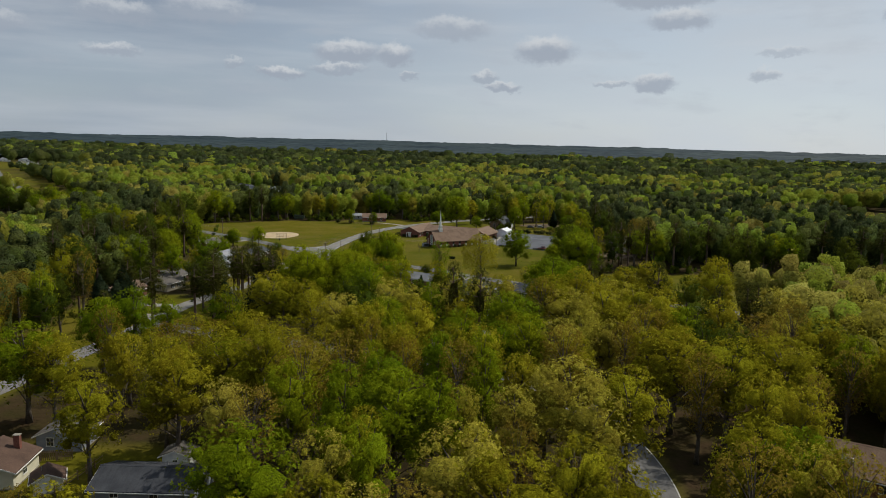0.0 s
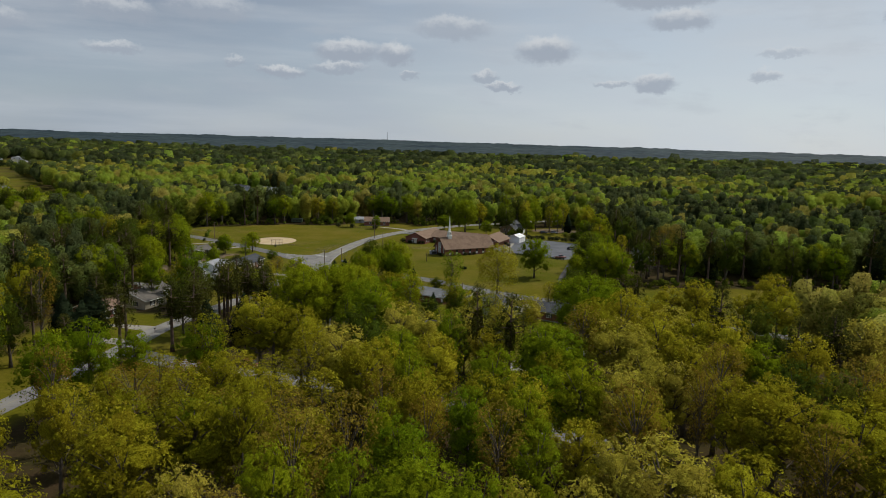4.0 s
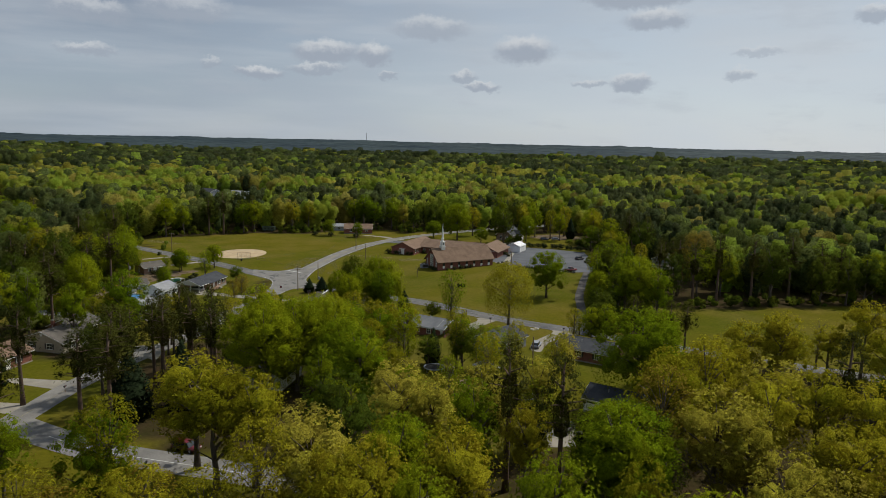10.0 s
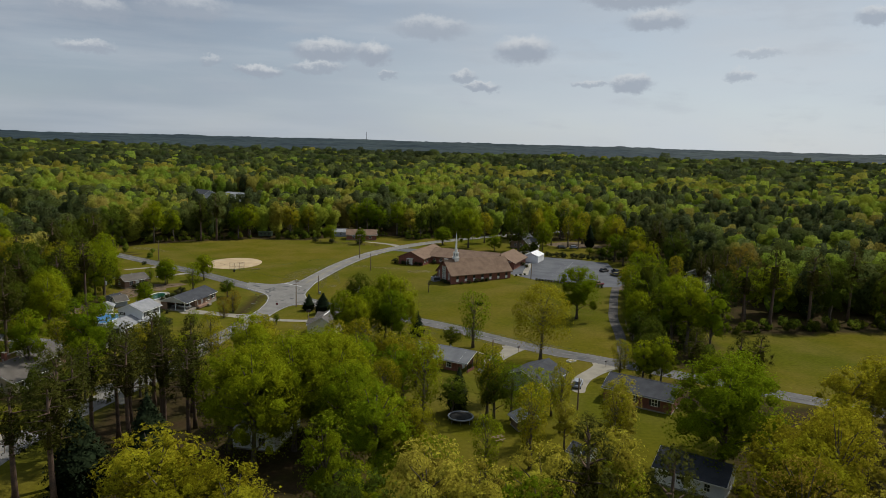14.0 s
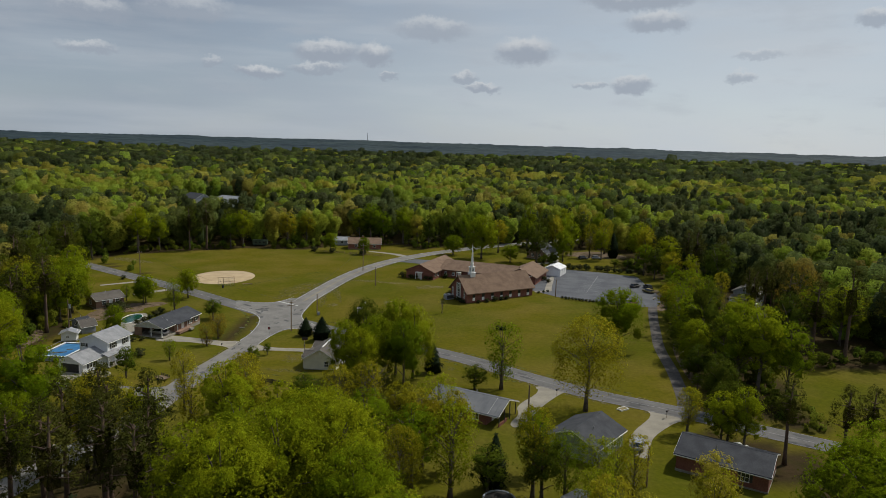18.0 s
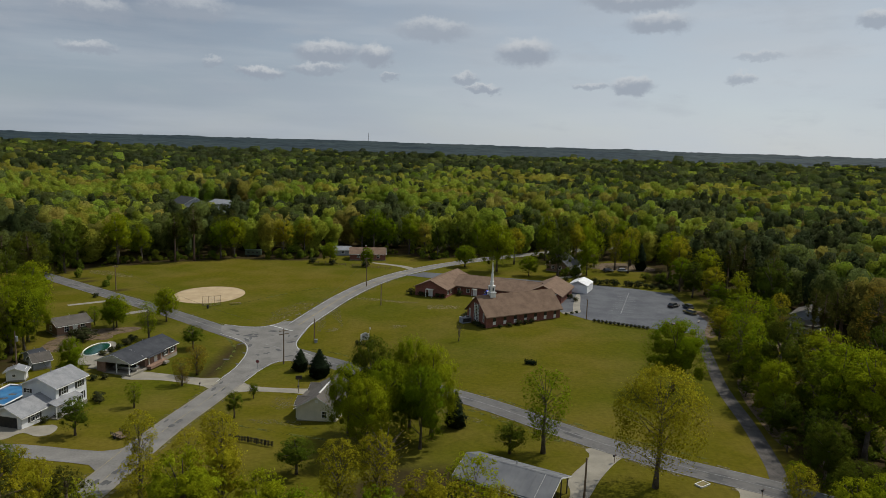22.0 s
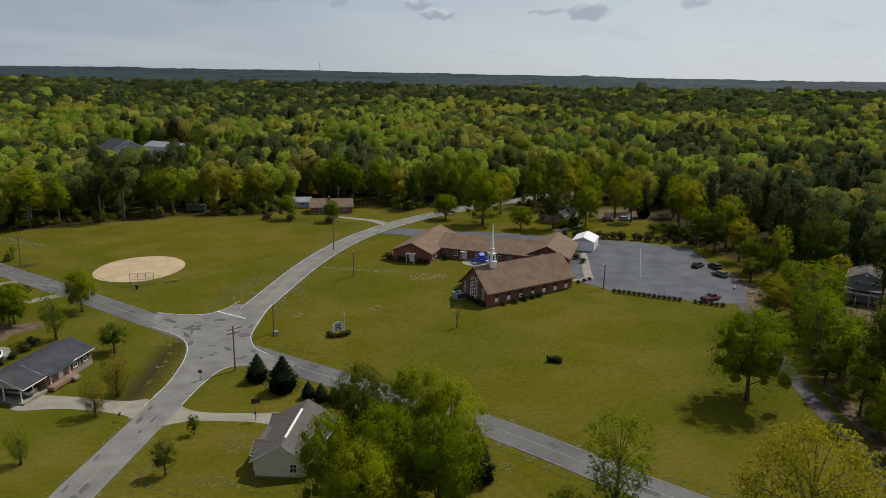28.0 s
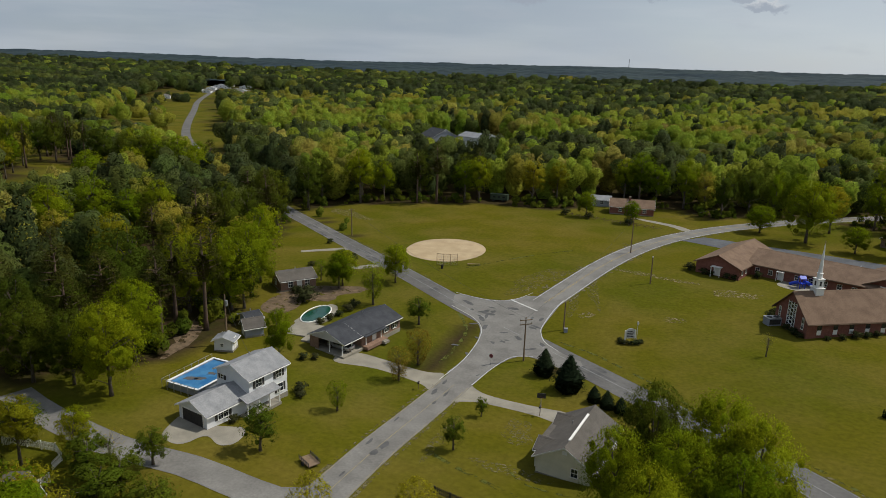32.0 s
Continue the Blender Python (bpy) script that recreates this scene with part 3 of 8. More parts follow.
gx, gy = spread(-4900, 4900, 4.0, 160), spread(-2500, 4950, 4.0, 260)
gverts = [(x, y, land(x, y)) for y in gy for x in gx]
nx = len(gx)
gfaces = [(j * nx + i, j * nx + i + 1, (j + 1) * nx + i + 1, (j + 1) * nx + i) for j in range(len(gy) - 1) for i in range(nx - 1)]
me = bpy.data.meshes.new("ground")
me.from_pydata(gverts, [], gfaces)
litter = me.attributes.new("litter", "FLOAT", "POINT")
litter.data.foreach_set("value", [0.0 if any(inside(x, y, c) for c in CLEARINGS + LAWNS) or near_road(x, y) else 1.0 for x, y, z in gverts])
me.polygons.foreach_set("use_smooth", [True] * len(me.polygons))


def ground_material():
    m = bpy.data.materials.new("meadow_and_leaf_litter")
    m.use_nodes = True
    n, l = m.node_tree.nodes, m.node_tree.links
    bsdf = n["Principled BSDF"]
    bsdf.inputs["Roughness"].default_value, bsdf.inputs["Specular IOR Level"].default_value = 0.95, 0.02
    tc = n.new("ShaderNodeTexCoord")

    def field(scale, detail, low, high, c1, c2):
        z, r = n.new("ShaderNodeTexNoise"), n.new("ShaderNodeValToRGB")
        z.inputs["Scale"].default_value, z.inputs["Detail"].default_value = scale, detail
        l.new(tc.outputs["Object"], z.inputs["Vector"])
        r.color_ramp.elements[0].position, r.color_ramp.elements[1].position = low, high
        r.color_ramp.elements[0].color, r.color_ramp.elements[1].color = rgb(c1), rgb(c2)
        l.new(z.outputs["Fac"], r.inputs[0])
        return r.outputs[0]

    def mix(fac, a, b, mode="MIX"):
        x = n.new("ShaderNodeMix")
        x.data_type, x.blend_type = "RGBA", mode
        if isinstance(fac, float):
            x.inputs[0].default_value = fac
        else:
            l.new(fac, x.inputs[0])
        l.new(a, x.inputs[6]), l.new(b, x.inputs[7])
        return x.outputs[2]

    lawn = field(0.022, 9, 0.4, 0.6, (0.116, 0.093, 0.0085), (0.071, 0.077, 0.0055))
    dry = field(0.09, 8, 0.4, 0.68, (0.069, 0.076, 0.0055), (0.136, 0.108, 0.025))
    grass = mix(0.5, lawn, dry)
    fine = field(1.3, 7, 0.25, 0.75, (0.8, 0.8, 0.8), (1.18, 1.18, 1.15))
    grass = mix(1.0, grass, fine, "MULTIPLY")
    floor = field(0.25, 8, 0.3, 0.7, (0.047, 0.031, 0.017), (0.034, 0.031, 0.01))
    floor = mix(1.0, floor, fine, "MULTIPLY")
    at = n.new("ShaderNodeAttribute")
    at.attribute_name = "litter"
    l.new(mix(at.outputs["Fac"], grass, floor), bsdf.inputs["Base Color"])
    bump, z = n.new("ShaderNodeBump"), n.new("ShaderNodeTexNoise")
    z.inputs["Scale"].default_value, z.inputs["Detail"].default_value = 2.0, 6
    l.new(tc.outputs["Object"], z.inputs["Vector"])
    bump.inputs["Strength"].default_value, bump.inputs["Distance"].default_value = 0.5, 0.15
    l.new(z.outputs["Fac"], bump.inputs["Height"]), l.new(bump.outputs[0], bsdf.inputs["Normal"])
    return m


me.materials.append(ground_material())
ground = tagged(new("ground", me), "olive-green mown grass and brown leaf litter under trees", "ground", kind="structure")


def strip(name, line, left, right, lift, mat, label, cat="road", kind="structure", parent=None):
    bm = bmesh.new()
    ribbon(bm, line, left, right, lift)
    ob = part(name, bm, mat, parent, label, True)
    return ob if parent else tagged(ob, label, cat, kind=kind)


def plot(name, outline, lift, mat, label, cat="pavement", kind="structure", rounds=0):
    """A flat patch on a plan outline, its corners cut round so many times."""
    for _ in range(rounds):
        outline = [(p[0] + (q[0] - p[0]) * k, p[1] + (q[1] - p[1]) * k) for p, q in zip(outline, outline[1:] + outline[:1]) for k in (0.22, 0.78)]
    bm = bmesh.new()
    sheet(bm, outline, lift)
    return tagged(part(name, bm, mat, None, label), label, cat, kind=kind)


road_1 = strip("road_1", ROAD_MAIN, -2.8, 2.8, 0.05, "asphalt_mid", "weathered grey asphalt road with darker patched stretches")
road_2 = strip("road_2", ROAD_NORTH, -3.2, 3.2, 0.06, "asphalt", "pale grey asphalt road curving past the ball field")
road_3 = strip("road_3", ROAD_SOUTH, -2.7, 2.7, 0.055, "asphalt", "pale grey asphalt road between houses and lawns")
strip("road_4", LANE_WEST, -2.3, 2.3, 0.045, "asphalt", "pale worn side lane beside the white house")
strip("road_5", LANE_CHURCH, -1.3, 1.3, 0.045, "gravel", "narrow dark gravel lane along the wood's edge")
road_6 = strip("road_6", ROAD_OAK, -3.0, 3.0, 0.05, "asphalt", "grey residential street under trees")
road_7 = strip("road_7", PATH_OAK, -2.7, 2.7, 0.045, "asphalt_mid", "grey street with a white edge line under trees")
plot("road_apron", [(-42.2, 72.4), (-43.0, 70.4), (-45.4, 69.3), (-50, 69.6), (-50, 65.2), (-44.6, 64.2), (-42.8, 62.4), (-42.4, 60.6), (-40.6, 62), (-40.2, 71)], 0.05, "asphalt", "worn grey asphalt mouth of the side lane", "road")
plot("crossing", [(-52.9, 148.2), (-46.8, 147.2), (-42, 147.7), (-39, 150.5), (-36.8, 153.5), (-29.3, 153), (-30, 144), (-30.4, 138), (-30, 135), (-28.3, 131.2), (-25.2, 128.3), (-19, 124.4), (-22, 120.6), (-28.8, 124.4), (-32.2, 123.1), (-34.1, 117.9), (-35.4, 110.5), (-41.1, 110.5), (-40.2, 117), (-40.2, 123), (-40.5, 127.5), (-41.6, 132.5), (-44.5, 136.8), (-51, 141)], 0.065, "asphalt", "pale asphalt at the crossroads with worn edges", "road", rounds=1)
plot("parking_lot", [(47.4, 158.5), (68.6, 147.2), (76, 149), (81, 160), (83, 198), (71, 205), (59, 209), (30, 217), (-2, 224), (-8, 217), (6, 211), (54, 206)], 0.05, "asphalt_dark", "dark grey asphalt parking lot with faded bay lines", "parking lot")


# ---- trees ----
def leaf_mesh(name, mat, pts, normals, sizes, rng, cores=None, shade=None):
    """Many small three-cornered leaf sprays, each turned its own way."""
    n = len(pts)
    nrm = normals + rng.normal(0, 0.45, (n, 3))
    nrm /= np.linalg.norm(nrm, axis=1)[:, None]
    ref = rng.normal(0, 1, (n, 3))
    a = np.cross(nrm, ref)
    a /= np.linalg.norm(a, axis=1)[:, None]
    b = np.cross(nrm, a)
    s = sizes[:, None] * rng.uniform(0.75, 1.25, (n, 1))
    w = sizes[:, None] * rng.uniform(0.5, 0.9, (n, 1))
    droop = nrm * sizes[:, None] * rng.uniform(-0.25, 0.25, (n, 1))
    blade = np.stack([pts - a * s - b * w * 0.6, pts + a * s * rng.uniform(0.7, 1, (n, 1)) - b * w * 0.5 + droop, pts + b * w * rng.uniform(0.9, 1.3, (n, 1)) - droop], 1)
    return blade_mesh(name, mat, blade, cores, rng, normals if shade is None else shade)


ICO_V = np.array([(math.cos(a * 2 * math.pi / 5) * 0.894, math.sin(a * 2 * math.pi / 5) * 0.894, z) for z, o in ((0.447, 0.0), (-0.447, 0.5)) for a in (k + o for k in range(5))] + [(0, 0, 1), (0, 0, -1)])
TILT = math.radians(37.38)
ICO_V = ICO_V @ np.array([(math.cos(TILT), 0, -math.sin(TILT)), (0, 1, 0), (math.sin(TILT), 0, math.cos(TILT))])
ICO_F = np.array([(k, (k + 1) % 5, 10) for k in range(5)] + [(5 + (k + 1) % 5, 5 + k, 11) for k in range(5)] + [(k, 5 + k, (k + 1) % 5) for k in range(5)] + [((k + 1) % 5, 5 + k, 5 + (k + 1) % 5) for k in range(5)])


def blade_mesh(name, mat, blade, cores=None, rng=None, shade=None):
    """Leaf sprays, and dense lumpy hearts (centres and radii) inside them."""
    n = 3 * len(blade)
    co, idx = [blade.reshape(-1, 3)], [np.arange(n)]
    start = [np.arange(0, n, 3)]
    soft = [np.repeat(shade, 3, axis=0)]
    if cores is not None and len(cores[0]):
        c, r = cores[:2]
        m = len(c)
        v = c[:, None, :] + ICO_V[None] * r[:, None, :] * rng.uniform(0.78, 1.16, (m, 12, 1))
        co.append(v.reshape(-1, 3))
        heart = np.tile(ICO_V, (m, 1)) * 0.5 + (np.array([0, 0, 0.35]) if len(cores) < 3 else np.repeat(cores[2], 12, axis=0) * 0.6)
        soft.append(heart)
        idx.append((n + (np.arange(m) * 12)[:, None, None] + ICO_F[None]).ravel())
        start.append(n + np.arange(0, 60 * m, 3))
    co, idx, start = np.concatenate(co), np.concatenate(idx), np.concatenate(start)
    me = bpy.data.meshes.new(name)
    me.vertices.add(len(co)), me.loops.add(len(idx)), me.polygons.add(len(start))
    me.vertices.foreach_set("co", co.astype(np.float32).ravel())
    me.loops.foreach_set("vertex_index", idx.astype(np.int32))
    me.polygons.foreach_set("loop_start", start.astype(np.int32))
    me.update(calc_edges=True)
    # leaf clusters are lit as parts of a rounded crown
    me.polygons.foreach_set("use_smooth", [True] * len(me.polygons))
    soft = np.concatenate(soft)
    me.normals_split_custom_set_from_vertices(soft / np.linalg.norm(soft, axis=1)[:, None])
    me.materials.append(M[mat])
    return me


def tree_kind(seed, mat, bark, height, radius, base, clumps, per, leaf, shape="round", gap=0.0, top=0.55, dense=True, sprays=320):
    """Meshes of one tree: a tapered trunk with limbs, and a crown of leaf clusters on clumps at the limbs' ends.
    base: where the crown begins, as a part of the height."""
    rng = np.random.default_rng(seed)
    rnd = random.Random(seed)
    per, sprays, leaf = per * 1.75, int(sprays * 1.75), leaf * 0.74
    cen, cr = [], []
    lo, hi = height * base, height

    def girth(u):
        if shape == "round":
            return radius * math.sqrt(max(0.02, 1 - abs((u - 0.4) / 0.62) ** 2.4))
        if shape == "cone":
            return radius * max(0.04, 1 - u ** 1.7) * min(1.0, 0.75 + u * 2)
        if shape == "pine":
            return radius * (0.5 + 0.5 * math.sin(0.5 + u * 2.3)) * (1.08 - 0.72 * u)
        return radius * (0.4 + 0.7 * u) * math.sqrt(max(0.05, 1 - max(0, u - 0.55) ** 2 * 4.6))

    for i in range(clumps):
        u = ((i + rng.random()) / clumps) ** (0.8 if shape == "round" else 1.0)
        r = girth(u)
        t = i * 2.39996 + rng.uniform(-0.5, 0.5)
        size = radius * rng.uniform(0.17, 0.31) * (0.6 + 0.4 * r / radius) * (0.85 if shape in ("pine", "vase") else 1.0)
        q = max(0.0, r - size * 0.75) * (rng.uniform(0.82, 1.08) if rng.random() < 0.75 else rng.uniform(0.2, 0.9))
        cen.append((q * math.cos(t), q * math.sin(t), lo + size * 0.6 + (hi - lo - size * 1.2) * u))
        cr.append(size)
    cen, cr = np.array(cen), np.array(cr)
    pts, nrm = [], []
    for c, r in zip(cen, cr):
        k = max(4, int(per * rng.uniform(0.8, 1.2) * (r / radius / 0.24) ** 1.4))
        d = rng.normal(0, 1, (k, 3)) + 0.55 * (c - np.array([0, 0, lo + (hi - lo) * 0.3])) / radius
        d[:, 2] = d[:, 2] * 0.9 + 0.25
        d /= np.linalg.norm(d, axis=1)[:, None]
        pts.append(c + d * r * rng.uniform(0.7, 1.3, (k, 1)) * np.array([1, 1, 0.95]))
        nrm.append(d)
    # sprays that close the outline between the clumps
    su, st = rng.random(sprays) ** 0.85, rng.uniform(0, 2 * math.pi, sprays)
    sr = np.array([girth(u) for u in su]) * rng.uniform(0.72, 1.03, sprays) * (1 + 0.1 * np.sin(st * 3 + su * 9) + 0.07 * np.sin(st * 7 - su * 14))
    env = np.stack([sr * np.cos(st), sr * np.sin(st), lo + (hi - lo) * su * 0.98], 1)
    way = env - np.array([0, 0, lo + (hi - lo) * 0.35])
    pts.append(env), nrm.append(way / (np.linalg.norm(way, axis=1)[:, None] + 1e-6))
    pts, nrm = np.concatenate(pts), np.concatenate(nrm)
    if gap:
        keep = rng.random(len(pts)) > gap
        pts, nrm = pts[keep], nrm[keep]

    def outward(p):
        w = p - np.array([0, 0, lo + (hi - lo) * 0.35])
        return w / (np.linalg.norm(w, axis=1)[:, None] + 1e-6)
    soft = 0.5 * nrm + 0.5 * outward(pts) + np.array([0, 0, 0.35]) + rng.normal(0, 0.22, pts.shape)
    core = None
    if dense:
        inner = [(math.cos(2.4 * k) * radius * 0.36, math.sin(2.4 * k) * radius * 0.36, lo + (hi - lo) * (0.24 + 0.1 * k)) for k in range(6)]
        body = inner, [[radius * 0.4, radius * 0.4, (hi - lo) * 0.13]] * 6
        if shape in ("cone", "pine"):
            body = [[0, 0, lo + (hi - lo) * 0.3]], [[radius * 0.3, radius * 0.3, (hi - lo) * 0.3]]
        if shape == "cone":
            steps = [0.08 + 0.11 * k for k in range(8)]
            body = [[0, 0, lo + (hi - lo) * u] for u in steps], [[girth(u) * 0.86, girth(u) * 0.86, (hi - lo) * 0.13] for u in steps]
        heart_ = slice(None, None, 1 if shape == "cone" else 2)
        cc = np.concatenate([cen[heart_], np.array(body[0])])
        core = cc, np.concatenate([cr[heart_, None] * np.array([[0.58, 0.58, 0.56]]) * (0.75 if shape == "pine" else 1.0), np.array(body[1])]), outward(cc)
    crown = leaf_mesh("crown", mat, pts, nrm, rng.uniform(0.7, 1.25, len(pts)) * leaf, rng, core, soft)
    bm = bmesh.new()
    tr = height * 0.017 + 0.05
    bend = [(rnd.uniform(-0.2, 0.2), rnd.uniform(-0.2, 0.2)) for _ in range(4)]
    top_z = height * (0.92 if shape in ("cone", "pine") else top + base * 0.4)
    tube(bm, [(0, 0, -0.3), (bend[0][0] * 0.3, bend[0][1] * 0.3, height * 0.12), (bend[1][0], bend[1][1], top_z * 0.55), (bend[2][0], bend[2][1], top_z)], [tr * 1.5, tr, tr * 0.75, tr * 0.3], 7)
    thick_ = 0.42 if dense else 0.24
    for i in rng.permutation(len(cen))[: min(len(cen), 14 if dense else 34)]:
        c = cen[i]
        z0 = min(top_z * 0.95, max(height * base * 0.75, c[2] - (height * 0.2 if shape != "pine" else 0.6)))
        mid = (c[0] * 0.5, c[1] * 0.5, z0 + (c[2] - z0) * 0.6)
        tube(bm, [(0, 0, z0), mid, tuple(c)], [tr * thick_, tr * thick_ * 0.6, tr * 0.08], 4, False)
    trunk = bpy.data.meshes.new("trunk")
    bm.to_mesh(trunk)
    bm.free()
    trunk.materials.append(M[bark])
    trunk.polygons.foreach_set("use_smooth", [True] * len(trunk.polygons))
    return trunk, crown


KINDS = {
    "oak": [tree_kind(10 + i, "leaf_green", "bark", 17, 5.2, 0.27, 44, 18, 0.36) for i in range(3)],
    "spring": [tree_kind(20 + i, "leaf_olive", "bark", 17, 4.9, 0.3, 44, 18, 0.34) for i in range(3)],
    "full_oak": [tree_kind(110 + i, "leaf_green", "bark", 15, 6.0, 0.16, 84, 34, 0.22, sprays=2000) for i in range(3)],
    "full_deep": [tree_kind(150 + i, "leaf_deep", "bark", 15, 5.6, 0.16, 80, 32, 0.22, sprays=1900) for i in range(2)],
    "full_spring": [tree_kind(120 + i, "leaf_olive", "bark", 17, 6.2, 0.24, 84, 58, 0.27, gap=0.05, dense=False, sprays=1150) for i in range(2)],
    "deep": [tree_kind(130 + i, "leaf_deep", "bark", 17, 5.0, 0.16, 40, 18, 0.36) for i in range(3)],
    "russet": [tree_kind(140 + i, "leaf_russet", "bark", 17, 4.4, 0.3, 46, 22, 0.28, "vase", dense=False, sprays=500) for i in range(2)],
    "bushy": [tree_kind(160, "leaf_russet", "bark", 6, 2.3, 0.06, 46, 30, 0.16, "vase", dense=False, sprays=700)],
    "pale": [tree_kind(30 + i, "leaf_pale", "bark", 15, 4.4, 0.24, 36, 17, 0.31) for i in range(2)],
    "thin": [tree_kind(40 + i, "leaf_olive", "bark", 18, 4.2, 0.2, 52, 30, 0.32, "vase", dense=False, sprays=800) for i in range(2)],
    "feathery": [tree_kind(45, "leaf_green", "bark", 12, 3.6, 0.16, 60, 30, 0.25, "vase", gap=0.1, dense=False, sprays=650)],
    "poplar": [tree_kind(50 + i, "leaf_green", "bark", 19, 3.8, 0.14, 38, 16, 0.33) for i in range(2)],
    "pine": [tree_kind(60 + i, "leaf_pine", "pine_bark", 20, 4.6, 0.46, 34, 34, 0.3, "pine", 0.06, sprays=200) for i in range(3)],
    "cedar": [tree_kind(70 + i, "leaf_cedar", "bark", 5, 1.75, 0.01, 50, 16, 0.11, "cone", sprays=900) for i in range(2)],
    "small": [tree_kind(80 + i, "leaf_dark", "bark", 5, 1.8, 0.2, 30, 18, 0.12, sprays=500) for i in range(2)],
    "bare": [tree_kind(90, "leaf_pale", "bark", 6, 2.2, 0.3, 40, 7, 0.1, "vase", dense=False, sprays=60)],
    "shrub": [tree_kind(95 + i, "leaf_shrub", "bark", 1.6, 1.1, 0.05, 20, 22, 0.09, sprays=150) for i in range(2)],
}
LABELS = {
    "feathery": ("airy light green tree with many thin upright limbs", "tree"),
    "full_oak": ("dense round-crowned shade tree in deep green leaf", "tree"), "full_spring": ("spreading tree in olive-yellow spring leaf with open limbs", "tree"),
    "full_deep": ("dense tree in dark green leaf on a verge", "tree"), "deep": ("broad tree in dark green leaf", "tree"), "bushy": ("bushy many-stemmed tree in brownish new leaf on a lawn", "tree"), "russet": ("thin tree in brownish new leaf with bare limbs showing", "tree"),
    "oak": ("broad leafy tree in fresh green leaf", "tree"), "spring": ("broad oak in yellow-olive spring leaf with limbs showing", "tree"),
    "pale": ("pale cream-green flowering tree with a rounded crown", "tree"), "thin": ("tall thin tree with sparse olive leaves", "tree"),
    "poplar": ("tall narrow tree in bright green leaf", "tree"), "pine": ("tall dark green pine with a bare lower trunk", "pine tree"),
    "cedar": ("dense dark evergreen cone on a lawn", "evergreen"), "small": ("small young tree on a lawn", "tree"), "shrub": ("low rounded dark evergreen shrub", "shrub"), "bare": ("small nearly bare tree on a lawn", "tree"),
}
NAMES = {"full_oak": "shade_tree", "full_spring": "oak_tree", "shrub": "shrub", "pine": "pine_tree", "cedar": "cedar_tree", "bare": "bare_tree", "spring": "oak_tree", "pale": "flowering_tree", "small": "young_tree", "poplar": "poplar_tree"}
HEIGHT = {"full_deep": 15, "deep": 17, "russet": 17, "bushy": 6, "feathery": 12, "full_oak": 15, "full_spring": 17, "oak": 17, "spring": 17, "pale": 15, "thin": 18, "poplar": 19, "pine": 20, "cedar": 5, "small": 5, "bare": 6, "shrub": 1.6}
STAND = []
tree_rnd = random.Random(5)


def plant(kind, x, y, height=None, wide=1.0, variant=None, group="", label=""):
    v = tree_rnd.randrange(len(KINDS[kind])) if variant is None else variant
    s = (height or HEIGHT[kind] * tree_rnd.uniform(0.85, 1.12)) / HEIGHT[kind]
    ob = thing(NAMES.get(kind, "tree"), x, y, tree_rnd.uniform(0, 360), label or LABELS[kind][0], LABELS[kind][1], group)
    ob.scale = (s * wide, s * wide, s)
    for name, me in zip(("trunk", "crown"), KINDS[kind][v]):
        new(name, me).parent = ob
    STAND.append((x, y, 3.0 * s * wide))
    return ob


# trees of the north part: kind, place, height, width
for kind, x, y, h, w in (
    ("full_spring", 37.0, 61.0, 17.4, 1.0),
    ("spring", 92.2, 126.4, 7.5, 1.2),
    ("spring", 38.8, 313.3, 16, 1.3),
    ("bare", 108.3, 46.9, 8, 1.0),
    ("pine", -73.7, 50.9, 19, 1.0),
):
    plant(kind, x, y, h, w)
# trees of the middle part: kind, place, height, width
for kind, x, y, h, w in (
    ("full_oak", 55.4, 7.5, 18, 1.15),
    ("oak", 54.6, 44.6, 10, 1.0),
    ("thin", 58.9, -13.5, 19, 1.0),
    ("spring", 53.8, -12.2, 17, 1.0),
    ("spring", 88.7, 20.4, 12, 1.0),
    ("oak", 7.3, 30.6, 12, 1.0),
    ("full_oak", -6.3, 13.4, 18, 0.95),
    ("full_oak", -10.8, 7.7, 18, 0.95),
    ("full_oak", -0.9, 18.0, 17, 0.95),
    ("poplar", 2.7, -11.1, 16, 1.0),
    ("oak", 7.4, 1.2, 15, 1.0),
    ("pine", -35.5, 23.1, 17, 1.0),
    ("pine", -26.7, 15.7, 18, 1.0),
    ("pine", -36.3, 8.2, 17, 1.0),
    ("pale", 14.6, -17.6, 16, 1.1),
    ("pale", 26.7, -16.0, 15, 1.0),
    ("thin", 28.7, 9.1, 13, 1.0),
    ("thin", 23.5, 28.3, 13, 1.0),
    ("thin", 41.5, 13.3, 12, 1.0),
    ("pine", -51.9, 3.9, 18, 1.0),
    ("pale", 34.9, -11.7, 15, 1.0),
    ("spring", 61.3, -8.3, 17, 1.0),
    ("spring", 82.4, 12.8, 17, 1.0),
    ("spring", 98.2, 5.4, 17, 1.0),
):
    plant(kind, x, y, h, w)
for kind, x, y, h, w in (
    ("oak", 7.6, -4.0, 17, 1.0),
    ("spring", -13.1, -19.2, 17, 1.2),
    ("spring", 104.9, 24.6, 17, 1.0),
):
    plant(kind, x, y, h, w)
